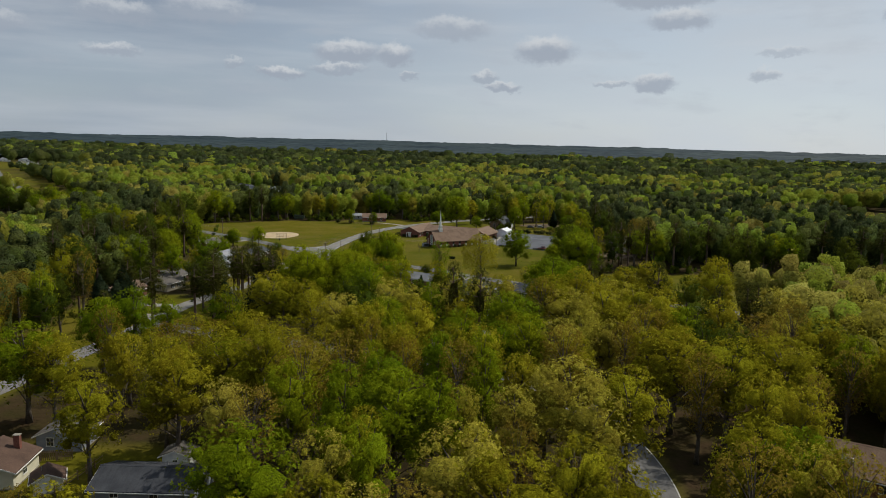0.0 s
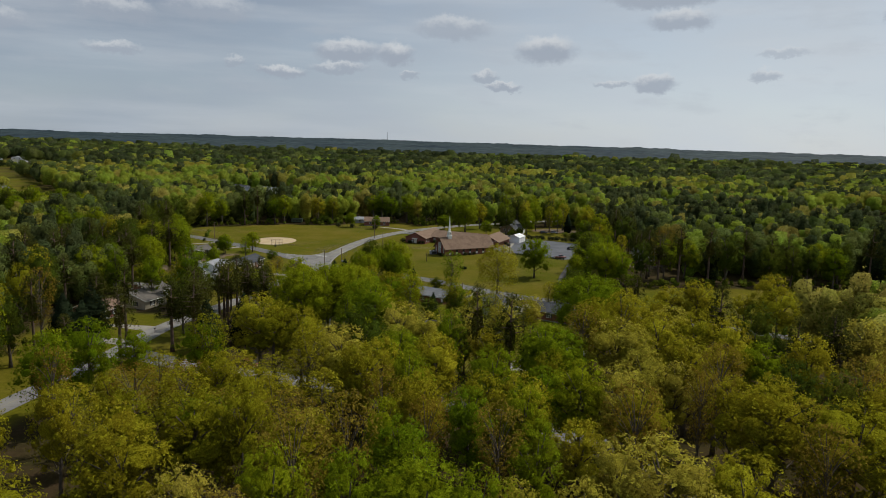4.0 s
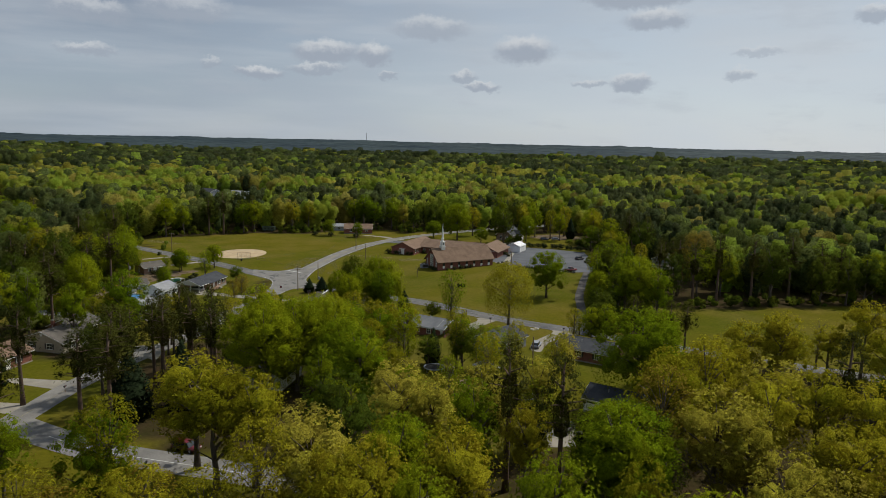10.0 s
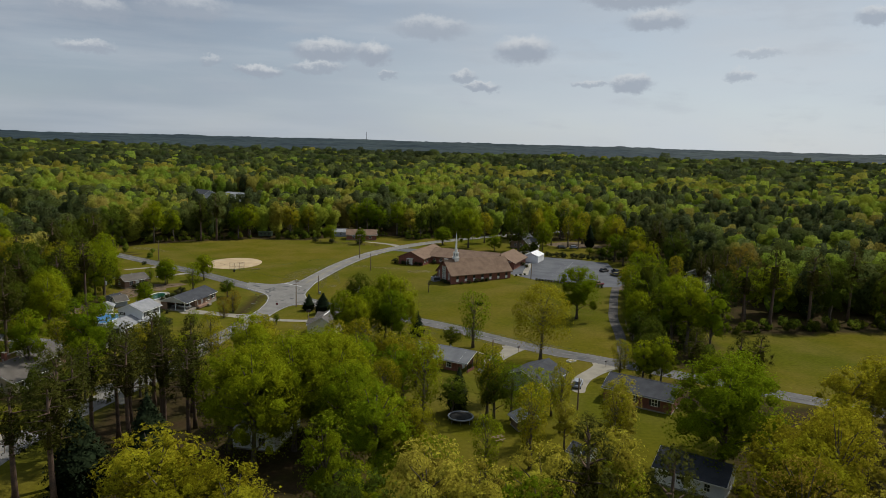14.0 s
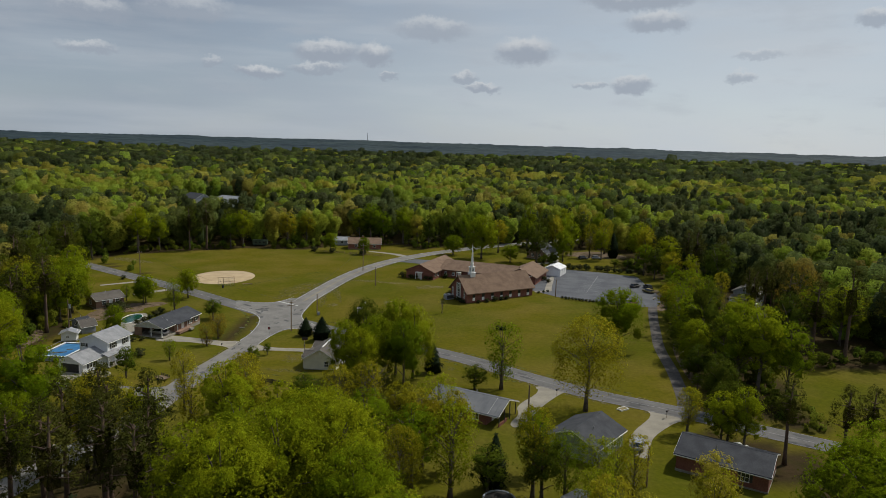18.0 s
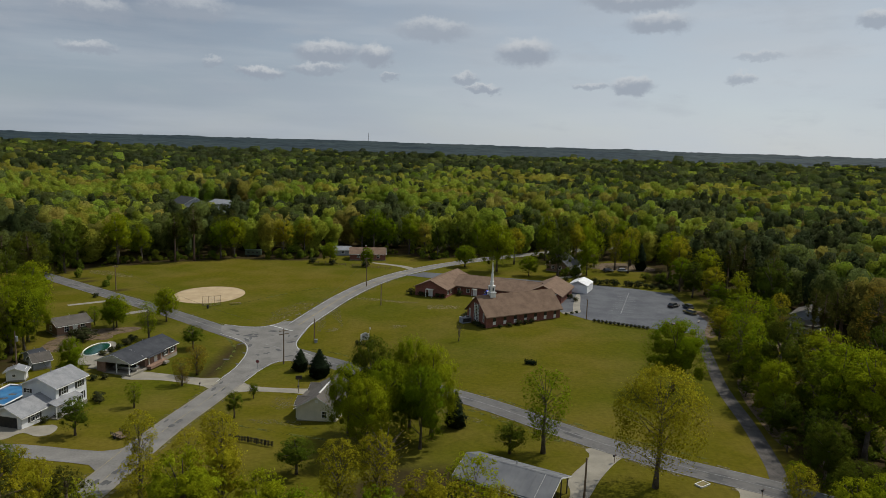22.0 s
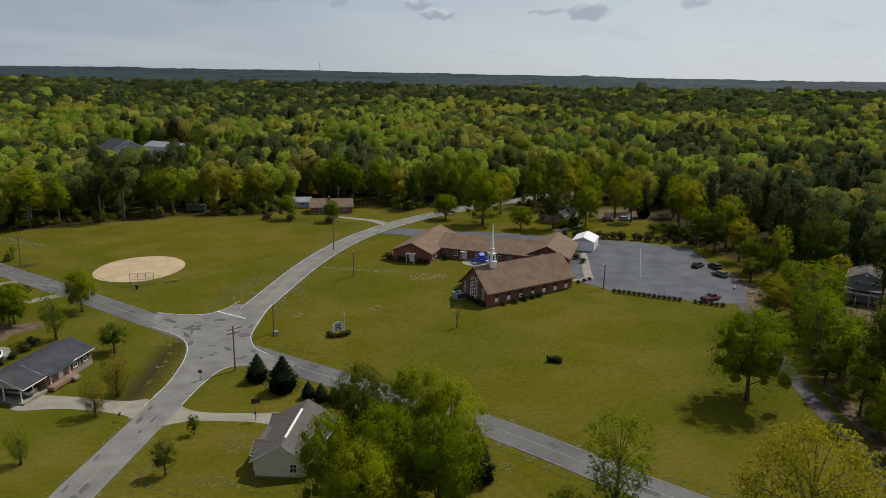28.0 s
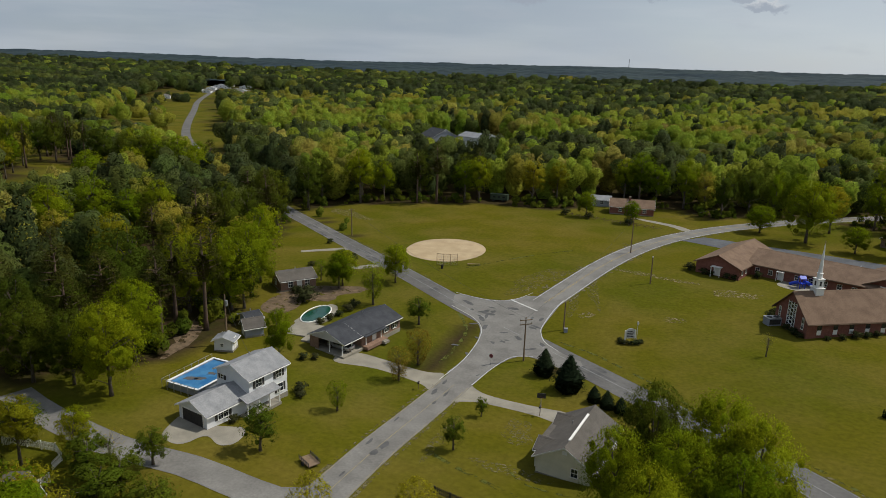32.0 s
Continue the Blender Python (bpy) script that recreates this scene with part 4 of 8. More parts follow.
# trees of the south part: kind, place, height, width
for kind, x, y, h, w in (
    ("spring", -8.6, -24.6, 17, 1.2),
    ("spring", -3.4, -24.8, 16, 1.0),
    ("pale", 19.6, -20.4, 15, 1.0),
    ("oak", 41.0, -35.5, 17, 1.1),
    ("pale", 6.6, -37.0, 16, 1.2),
    ("thin", 1.9, -41.9, 17, 1.0),
    ("thin", -16.6, -36.3, 17, 1.0),
    ("poplar", 24.9, -27.7, 17, 1.0),
    ("spring", 51.3, -20.8, 18, 1.1),
    ("pale", 54.4, -30.1, 17, 1.2),
    ("spring", 63.2, -24.6, 17, 1.0),
    ("spring", 70.9, -21.3, 17, 1.0),
    ("spring", 75.3, -26.1, 17, 1.0),
    ("oak", 16.1, -38.3, 16, 1.0),
    ("spring", 22.7, -41.5, 16, 1.0),
    ("oak", -32.9, -30.4, 12, 1.0),
    ("pale", 55.4, -45.8, 16, 1.0),
    ("spring", 63.5, -41.3, 17, 1.0),
    ("oak", 43.9, -56.5, 17, 1.0),
    ("pale", 49.1, -57.3, 17, 1.0),
    ("oak", 38.7, -53.8, 15, 1.0),
    ("oak", 32.0, -47.3, 16, 1.0),
    ("spring", 12.6, -50.8, 17, 1.0),
    ("pale", 99.3, -28.2, 18, 1.2),
):
    plant(kind, x, y, h, w)
for kind, x, y, h, w in (
    ("pale", 32.5, -108.6, 18, 1.1),
    ("oak", 23.9, -92.2, 18, 1.15),
    ("pale", 47.5, -85.0, 18, 1.2),
    ("spring", 66.6, -66.1, 18, 1.2),
    ("spring", 73.3, -72.1, 18, 1.2),
    ("oak", -38.4, -70.5, 17, 1.2),
    ("oak", -37.8, -48.4, 16, 1.0), ("oak", -41.0, -42.7, 15, 1.0),
    ("spring", -4.2, -73.9, 17, 1.2),
    ("spring", -8.0, -83.4, 17, 1.1),
    ("spring", 10.0, -78.7, 17, 1.1),
    ("spring", 35.0, -60.4, 16, 1.0),
    ("spring", 54.3, -88.0, 18, 1.0),
    ("spring", 82.2, -71.0, 18, 1.2),
    ("pale", 102.0, -53.6, 18, 1.0),
    ("oak", 10.0, -110.5, 18, 1.2),
    ("spring", 36.8, -114.8, 18, 1.1),
    ("pale", 48.9, -94.3, 17, 1.0),
    ("oak", 70.8, -99.5, 15, 1.0),
    ("spring", -16.6, -91.1, 16, 1.0),
    ("poplar", 35.5, -79.0, 17, 1.0),
    ("spring", 20.0, -119.6, 17, 1.0),
    ("spring", 47.8, -112.1, 16, 1.0),
    ("poplar", 22.3, -105.5, 17, 1.0),
):
    plant(kind, x, y, h, w)
# low trees before the porch house
for x, y, h in ((83.5, 99.5, 9.5), (77.0, 103.7, 9.0), (88.0, 112.0, 8.0)):
    plant("russet", x, y, h, 1.4)
# thin brownish trees between the oak road and the drive
for kind, x, y, h, w in (
    ("thin", -21.0, -46.0, 13, 1.3), ("russet", -14.6, -50.4, 13, 1.35), ("thin", -8.6, -47.2, 14, 1.3), ("spring", -3.6, -53.0, 13.5, 1.0), ("russet", -20.4, -56.0, 14, 1.3), ("thin", -12.0, -58.4, 14.5, 1.3), ("russet", -5.8, -62.4, 13, 1.4), ("thin", 0.8, -58.0, 14, 1.2),
    ("spring", -25.2, -53.4, 12, 1.0), ("russet", -10.2, -41.4, 11, 1.3), ("thin", -2.6, -45.4, 13, 1.2), ("russet", 4.8, -64.8, 14, 1.3), ("spring", -16.2, -66.4, 14, 1.0), ("thin", -25.8, -62.0, 13, 1.3), ("russet", -22.6, -38.4, 9, 1.3), ("thin", 7.2, -55.6, 14, 1.2),
):
    plant(kind, x, y, h, w)
# dark evergreens and thin yard trees south of the crossroads
for kind, x, y, h, w in (
    ("cedar", -30.6, -1.4, 11.5, 1.15), ("cedar", -63.0, 9.8, 13, 1.1), ("cedar", -60.3, 0.4, 10, 1.2), ("cedar", -66.5, 3.5, 11, 1.1), ("thin", 35.1, 22.5, 12, 0.8), ("pale", 44.8, 22.2, 10, 1.0), ("feathery", 31.3, 25.8, 10, 1.0), ("poplar", 23.3, -17.6, 13, 1.0), ("poplar", 27.4, -14.0, 11, 1.0), ("cedar", 18.6, 31.0, 8, 0.8),
    ("pine", -30.1, 23.4, 17.5, 1.0), ("pine", -34.3, 16.6, 17, 1.0), ("pine", -27.0, 28.0, 17, 1.0), ("pine", -34.5, 30.0, 17, 1.0), ("spring", 68.7, 2.4, 14.5, 1.0), ("spring", 90.7, 30.6, 12, 1.1), ("bare", 100.8, 33.6, 9, 1.0), ("full_oak", 42.7, -25.4, 13, 0.95), ("pale", 43.6, 17.4, 9, 1.0), ("feathery", 34.8, 29.8, 8, 1.1),
    ("bare", -0.6, 56.0, 10.5, 1.1), ("full_spring", 6.0, 25.0, 11, 0.8), ("spring", -41.6, 42.7, 12, 0.9), ("thin", -34.0, 57.6, 11, 1.0), ("thin", -23.1, 58.3, 10.5, 1.1), ("full_oak", -47.4, 31.5, 12, 0.7), ("feathery", 54.6, 57.8, 6, 0.9), ("full_deep", 57.2, 48.0, 10.5, 0.95), ("deep", -40.5, 9.0, 15, 0.9), ("cedar", -24.0, 4.0, 12, 1.0),
):
    plant(kind, x, y, h, w)
# yard behind the brick house with the pool
for kind, x, y, h, w in (
    ("full_oak", -77.2, 140.1, 8.5, 1.0), ("feathery", -65.9, 133.0, 9.5, 1.1), ("feathery", -83.3, 140.9, 5.0, 1.2), ("full_oak", -90.5, 124.5, 16, 0.85), ("poplar", -94.5, 133, 17, 1.2), ("oak", -98.5, 141, 16, 1.0), ("deep", -87.4, 118.0, 14, 0.9), ("pine", -92.5, 115.4, 18, 1.0),
):
    plant(kind, x, y, h, w)
for x, y, h, w in ((-79.7, 129.1, 3.0, 1.25), (-70.2, 119.0, 1.2, 1.3), (-69.6, 121.6, 1.3, 1.2), (-69.0, 124.2, 1.2, 1.2), (-68.8, 127.4, 1.5, 1.2), (-68.6, 129.8, 1.8, 1.1), (-72.6, 107.0, 1.4, 1.6), (-70.9, 106.2, 1.2, 1.4), (-83.6, 131.0, 1.6, 1.2), (-91.0, 149.6, 1.2, 1.4)):
    plant("shrub", x, y, h, w, label="dark reddish-green shrub in a bare yard")
# back yards south of the crossroads
for kind, x, y, h, w in (
    ("oak", -19.0, 34.7, 16, 0.95), ("full_oak", -4.0, 23.5, 16.5, 0.9), ("full_oak", 2.5, 9.5, 15, 0.9), ("oak", -15.5, 12.0, 16, 1.1), ("oak", -14.0, 24.0, 15, 0.9), ("spring", 8.5, 36.4, 12, 1.0), ("thin", -1.1, 49.3, 12, 1.1), ("small", 24.7, 28.0, 10, 0.9), ("spring", 100.0, 28.0, 11, 1.2),
    ("pale", 68.5, -13.9, 16, 1.2), ("pale", 57.6, -31.3, 16, 0.9), ("full_oak", 43.1, -30.5, 15, 1.2), ("spring", 31.5, -28.2, 14, 0.85), ("poplar", 36.4, -5.9, 10, 1.2), ("oak", -18.1, -36.0, 15, 1.0), ("pale", 4.5, -31.7, 15, 1.0), ("oak", 16.4, -32.6, 14, 0.9),
    ("pine", -34.5, 1.1, 19, 1.2), ("pine", -32.0, -5.0, 17, 1.2), ("pine", -37.5, -4.0, 16, 1.2), ("pine", -30.0, 10.9, 18.5, 1.0), ("pine", -28.0, 18.2, 17.5, 1.0), ("pine", -24.0, 21.0, 16, 1.0), ("pine", -22.0, 13.0, 17, 1.0), ("spring", -56.1, 46.0, 13, 1.0), ("spring", -37.5, 33.7, 14, 0.9), ("oak", 7.0, -15.0, 12, 0.8), ("spring", 12.0, 1.0, 13, 0.9),
):
    plant(kind, x, y, h, w)
for kind, x, y, h, w in (
    ("spring", -39.0, 34.5, 12, 0.8), ("spring", -36.6, 39.5, 12, 0.8), ("oak", -31.0, 35.5, 12, 0.9), ("thin", -27.6, 44.0, 11, 1.1), ("thin", -25.8, 54.0, 10, 1.1), ("spring", -20.0, 49.0, 11, 1.0), ("oak", -12.5, 38.3, 12, 1.0), ("oak", -7.0, 32.6, 13, 1.0),
    ("feathery", 29.2, 16.6, 10, 1.0), ("feathery", 15.4, -8.1, 12, 1.0), ("thin", 30.6, -11.9, 11, 1.2), ("feathery", 35.4, -13.2, 12, 1.0), ("feathery", 22.0, 4.0, 10, 0.9), ("feathery", 12.6, 28.0, 13, 1.1), ("spring", 13.0, 36.5, 12, 0.8), ("feathery", 10.5, 43.5, 12, 1.1), ("feathery", 27.6, 27.4, 10, 1.0), ("small", 17.6, 29.4, 7, 1.2), ("pale", 34.6, 15.4, 8, 0.9), ("thin", -5.4, 47.0, 12, 1.1), ("oak", 0.8, 33.0, 13, 1.0), ("spring", 5.1, 39.5, 12, 1.0), ("pine", -43.4, -15.5, 17, 1.1), ("pine", -57.0, -12.0, 10, 1.3), ("pine", -81.0, 28.3, 16, 1.2), ("oak", -84.0, 46.4, 16, 1.1), ("oak", -63.6, 42.0, 14, 0.9), ("pine", -39.3, 18.1, 15, 1.1), ("pine", -62.0, 10.0, 15, 1.2),
):
    plant(kind, x, y, h, w)


# ---- lawn trees ----
for kind, x, y, h, w in (
    ("full_oak", 52.4, 101.7, 14.8, 1.1), ("bare", 10.3, 136.4, 4.5, 1.0), ("cedar", -25.3, 118.0, 4.9, 1.35), ("cedar", -20.2, 113.4, 6.2, 1.4), ("cedar", -15.6, 110.2, 2.9, 1.4), ("cedar", -13.4, 108.6, 3.1, 1.4),
    ("cedar", -11.2, 107.4, 2.8, 1.4), ("small", -30.5, 87.1, 5.0, 0.95), ("small", -30.4, 98.8, 3.2, 0.9), ("small", -53.4, 128.6, 5.9, 1.3), ("bushy", -46.5, 112.3, 6.6, 1.1), ("bushy", -46.8, 104.8, 6.0, 1.05),
    ("feathery", -49.9, 90.1, 4.8, 1.3), ("small", -52.6, 75.2, 6.5, 1.05), ("full_oak", -67.6, 147.7, 9.0, 0.95), ("full_oak", -77.1, 138.2, 8.0, 1.0), ("full_oak", -67.1, 100.6, 9.5, 0.7), ("oak", -71.2, 64.1, 7.0, 1.0),
    ("bare", -65.0, 63.2, 6.0, 1.0), ("full_oak", -39.4, 236.8, 8.5, 1.0), ("full_oak", -24.4, 233.3, 7.5, 0.95),
):
    plant(kind, x, y, h, w)
for kind, x, y, h, w in (
    ("full_oak", 25.8, 230.3, 18.3, 1.0), ("full_oak", 13.8, 238.2, 8.5, 1.35), ("full_oak", 37.3, 222.8, 7.6, 1.25), ("full_oak", 59.8, 227.5, 13.4, 0.85), ("spring", 34.0, 247.0, 15.0, 1.0), ("oak", 48.0, 258.0, 14.0, 1.0), ("cedar", 9.0, 82.0, 6.5, 1.0), ("small", 17.4, 71.2, 5.1, 1.5), ("feathery", 22.6, 71.6, 13.5, 1.15),
    ("full_deep", -5.2, 80.8, 16.4, 0.72), ("full_oak", 1.2, 81.2, 16.2, 0.72), ("full_oak", 5.0, 78.2, 15.4, 0.72), ("full_oak", -8.4, 75.0, 13.2, 0.72), ("full_oak", -2.4, 74.8, 14.0, 0.76), ("full_oak", 3.4, 72.6, 13.6, 0.76), ("full_oak", -4.6, 69.2, 12.6, 0.76),
    ("thin", 52.1, 51.9, 8.0, 1.3), ("oak", 58.0, 44.0, 11.0, 0.9), ("small", -60.0, 60.0, 6.0, 1.2), ("small", -53.0, 57.0, 6.0, 1.4), ("thin", -26.0, 64.0, 9.0, 1.2), ("small", -14.0, 63.0, 5.5, 1.5), ("small", -62.0, 66.6, 5.0, 1.2),
):
    plant(kind, x, y, h, w)

# the wood's edge behind the white house, and trees round its lane
for kind, x, y, h, w in (
    ("full_oak", -80.8, 78.2, 14.5, 0.85), ("full_oak", -87, 89, 14, 0.9), ("full_deep", -88.5, 78.5, 12, 0.85), ("full_deep", -94.5, 76.5, 13, 0.9), ("deep", -101, 80, 15, 1.0), ("full_deep", -98.5, 87, 13, 0.9), ("pine", -89, 97, 17, 1.1), ("pine", -92, 104, 18, 1.1), ("full_oak", -89, 116, 15, 0.95), ("oak", -94, 123, 15, 1.1), ("full_oak", -95, 111, 16, 0.9), ("pine", -96, 92, 17, 1.1), ("pine", -94, 83, 16, 1.1), ("oak", -99, 132, 14, 1.2),
    ("spring", -101, 118, 15, 1.1), ("spring", -106, 128, 15, 1.1), ("pale", -104, 140, 13, 1.1), ("small", -80, 63.5, 6, 1.4), ("small", -60, 57, 6, 1.5), ("small", -66, 61, 6, 1.3), ("thin", -70, 62.6, 6.5, 1.6), ("spring", -76, 60, 9, 1.1),
    ("pine", 63.0, 41.0, 14, 1.0), ("oak", 24.5, 35.2, 10, 0.9), ("pine", 71.2, 40.2, 13, 1.1), ("pine", 74.8, 40.2, 13, 1.1), ("oak", 63, 21, 15, 1.0), ("spring", 76, 14, 15, 1.0),
):
    plant(kind, x, y, h, w)
# the ragged wood's edge along the church lane: kind, place, height, width
for kind, x, y, h, w in (
    ("full_deep", 63.4, 62.4, 10, 0.9), ("deep", 66.5, 70, 9, 1.2), ("deep", 65.6, 79, 8, 1.2), ("full_oak", 67.2, 86.4, 11.5, 0.8), ("deep", 72.5, 84, 13, 1.1), ("oak", 68.8, 96, 9.5, 1.1), ("poplar", 71.6, 104.5, 12.5, 1.35),
    ("oak", 74.6, 110, 12, 1.0), ("spring", 76.4, 98, 11, 1.1), ("feathery", 73.6, 116.5, 13, 1.2), ("oak", 78.4, 122, 11, 1.0), ("feathery", 79.6, 128.6, 15, 1.35), ("spring", 76.6, 135, 9.5, 1.1), ("spring", 79.4, 142, 9, 1.2), ("poplar", 84.6, 133, 13, 1.2),
    ("thin", 84.8, 141.5, 11, 1.1), ("small", 82.4, 150, 5.5, 1.6), ("oak", 86.6, 152, 9, 1.0), ("small", 85.0, 165.6, 6, 1.6), ("oak", 88.4, 173.0, 9.5, 1.1), ("poplar", 91.5, 166, 14, 1.2), ("spring", 91, 184, 12, 1.1), ("deep", 88.0, 193, 12, 1.1), ("oak", 86.6, 202, 12, 1.1),
    ("pine", 98.3, 137.6, 15, 0.9), ("pine", 98.9, 134.2, 15.5, 0.9), ("pine", 101.4, 133.8, 16, 0.9), ("pine", 105.3, 138.0, 15, 0.9), ("pine", 108.4, 142.6, 16, 0.9), ("pine", 95.6, 128.4, 15, 0.9), ("thin", 93.6, 145.4, 12, 1.0), ("deep", 110.4, 131, 15, 1.1),
    ("pine", 82, 107, 10, 1.1), ("deep", 83.6, 116, 8, 1.2), ("deep", 79.8, 90, 13, 1.1),
):
    plant(kind, x - (2.2 if x < 80 else 0.0), y, h, w)
for x, y, h in ((62.9, 74.4, 3.2), (63.6, 81.5, 4.6), (66.4, 90.2, 4.4), (67.0, 99.6, 3.4), (69.6, 107.8, 4.8), (70.6, 112.4, 2.8), (73.4, 124.0, 5.0), (74.6, 130.6, 3.4), (77.4, 139.6, 4.4)):
    plant("small", x - 1.0, y, h, tree_rnd.uniform(1.3, 1.8), label="leafy undergrowth bush at the edge of the lane")
# yard trees behind the parking lot, with bare trunks
for kind, x, y, h, w in (
    ("thin", 73.6, 240.9, 15, 1.1), ("oak", 77.4, 234.8, 14, 0.9), ("cedar", 84.1, 242.3, 11, 0.8), ("spring", 61.1, 265.6, 16, 1.0), ("oak", 66.4, 246.0, 15, 0.9), ("thin", 82.6, 252.0, 16, 1.1), ("small", 79.6, 218.5, 3.4, 1.9), ("small", 83.0, 212.6, 4.0, 1.7), ("oak", 90.6, 226, 15, 1.1),
):
    plant(kind, x, y, h, w)

# ---- woods ----
def free(x, y, r):
    if any(inside(x, y, c) for c in CLEARINGS) or near_road(x, y):
        return False
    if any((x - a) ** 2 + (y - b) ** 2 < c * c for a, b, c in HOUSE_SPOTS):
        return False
    if in_strip(x, y):
        return False
    return all((x - a) ** 2 + (y - b) ** 2 > (r * 0.45 + c * 0.75) ** 2 for a, b, c in STAND)


def wood_kind(x, y, rnd):
    p, q, v = noise.noise((x / 130, y / 80, 1.5)), noise.noise((x / 90, y / 60, 7.5)), noise.noise((x / 150, y / 90, 12.5))
    u = rnd.random()
    if y > 62:
        # one kind keeps together in the woods
        u = min(0.999, max(0.0, 0.5 + 0.95 * noise.noise((x / 42, y / 30, 20.0)) + (u - 0.5) * 0.5))
    # pines and dark leaf stand thick west of the crossroads and beyond the east field
    if x < -122 and y < 330 or x < -100 and 150 < y < 330:
        return "spring" if u < 0.2 else ("oak" if u < 0.36 else ("pale" if u < 0.42 else ("deep" if u < 0.72 else "pine")))
    if x < -82 and y < 330:
        return "pine" if u < 0.55 else ("deep" if u < 0.84 else ("oak" if u < 0.94 else "spring"))
    if x > 96 and 60 < y < 330:
        return "pine" if u < 0.4 else ("deep" if u < 0.66 else ("oak" if u < 0.86 else "russet"))
    if y < -30:
        if x > 42 or x < 16:
            return "russet" if u < 0.3 else ("spring" if u < 0.68 else ("oak" if u < 0.8 else ("pale" if u < 0.92 else "deep")))
        return "spring" if u < 0.4 else ("oak" if u < 0.66 else ("pale" if u < 0.9 else "russet"))
    if p > 0.1:
        return "pine" if u < 0.5 else ("deep" if u < 0.72 else ("oak" if u < 0.9 else "russet"))
    if q > 0.06:
        return "oak" if u < 0.46 else ("poplar" if u < 0.78 else ("deep" if u < 0.9 else "spring"))
    if v > 0.08:
        return "thin" if u < 0.3 else ("russet" if u < 0.48 else ("spring" if u < 0.8 else "pine"))
    return "spring" if u < 0.34 else ("oak" if u < 0.56 else ("pale" if u < 0.64 else ("deep" if u < 0.82 else ("thin" if u < 0.9 else "pine"))))


FAR_HOUSES = [(-356, 354), (-440, 461), (-572, 614), (-376, 352), (-744, 935), (-566, 747), (-676, 813), (-661, 772), (-552, 719), (-620, 800), (-700, 880)]
wood_rnd = random.Random(11)
FAR = []
y = -160.0
while y < 420:
    x = -220.0 - 1.35 * max(0.0, y)
    while x < 270:
        px, py = x + wood_rnd.uniform(-3.8, 3.8), y + wood_rnd.uniform(-3.8, 3.8)
        k = wood_kind(px, py, wood_rnd)
        # back yards and road edges south of the crossroads stand open
        luck = wood_rnd.random()
        open_yard = -46 < px < 112 and -16 < py < 62 and luck < 1.0 or -62 < px < -8 and -50 < py < -16 and luck < 0.6
        if free(px, py, 5) and not open_yard:
            # visible from the flight line and near enough to be told apart
            ahead = abs(px - 5) < 60 + 0.72 * (py + 175)
            edge = any(inside(px + dx, py + dy, c) for c in CLEARINGS for dx, dy in ((0, -14), (14, 0), (-14, 0)))
            if py > 62 and k in ("spring", "thin") and luck < 0.5:
                k = "oak"
            if ahead and (py < 62 and -75 < px < 105 or edge and py < 300 or 60 < px < 112 and 55 < py < 172 or -114 < px < -76 and 55 < py < 170):
                plant(k, px, py, wide=wood_rnd.uniform(0.7, 1.02) if py < 62 else wood_rnd.uniform(0.85, 1.1))
            elif ahead or abs(px) < 200 or py > 0 and px < 0:
                FAR.append((px, py, k))
        x += 7.6 if y < 50 else 9.0
    y += 7.6 if y < 50 else 9.0
while y < 1500:
    step = 9.2 + (y - 420) * 0.012
    x = -120 - y * 1.35
    while x < 120 + y * 0.85:
        px, py = x + wood_rnd.uniform(-0.6, 0.6) * step, y + wood_rnd.uniform(-0.6, 0.6) * step
        if not near_road(px, py) and not inside(px, py, CLEARINGS[-4]) and not inside(px, py, CLEARINGS[-3]) and all((px - a) ** 2 + (py - b) ** 2 > 400 for a, b in FAR_HOUSES):
            FAR.append((px, py, wood_kind(px, py, wood_rnd)))
        x += step
    y += step
# single trees in the yards of the far town
FAR += [(x, y, k) for x, y, k in ((-330, 356, "spring"), (-346, 372, "oak"), (-372, 366, "oak"), (-392, 398, "spring"), (-410, 424, "deep"), (-424, 452, "oak"), (-455, 470, "deep"), (-470, 500, "oak"), (-500, 530, "pine"), (-520, 556, "spring"), (-545, 585, "deep"), (-560, 640, "oak"), (-460, 448, "spring"), (-490, 490, "oak"), (-350, 340, "oak"), (-530, 600, "oak"), (-585, 640, "pine"), (-600, 700, "oak"), (-640, 760, "deep"), (-700, 830, "deep"), (-665, 850, "oak"), (-610, 690, "spring"), (-760, 900, "pine"), (-720, 925, "oak"), (-640, 880, "deep"), (-560, 700, "pine"))]
TINT = {"oak": "wood_green", "poplar": "wood_green", "spring": "wood_olive", "thin": "wood_brown", "russet": "wood_brown", "pale": "wood_pale", "pine": "wood_pine", "deep": "wood_old"}
# haze is put into these tints as extra blue and a stronger sheen
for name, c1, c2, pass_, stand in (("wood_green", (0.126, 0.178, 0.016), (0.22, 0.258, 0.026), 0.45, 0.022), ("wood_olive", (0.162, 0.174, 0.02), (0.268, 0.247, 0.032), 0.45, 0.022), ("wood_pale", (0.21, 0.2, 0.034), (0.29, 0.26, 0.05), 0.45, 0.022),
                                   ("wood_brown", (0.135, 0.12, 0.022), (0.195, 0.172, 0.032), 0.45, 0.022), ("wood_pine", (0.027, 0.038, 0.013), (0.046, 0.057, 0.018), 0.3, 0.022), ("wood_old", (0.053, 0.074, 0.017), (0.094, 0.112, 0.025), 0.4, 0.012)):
    M[name] = leaves(name, c1, c2, pass_, 0.015, 0.16, 1.2, stand, 2.2, 0.016)


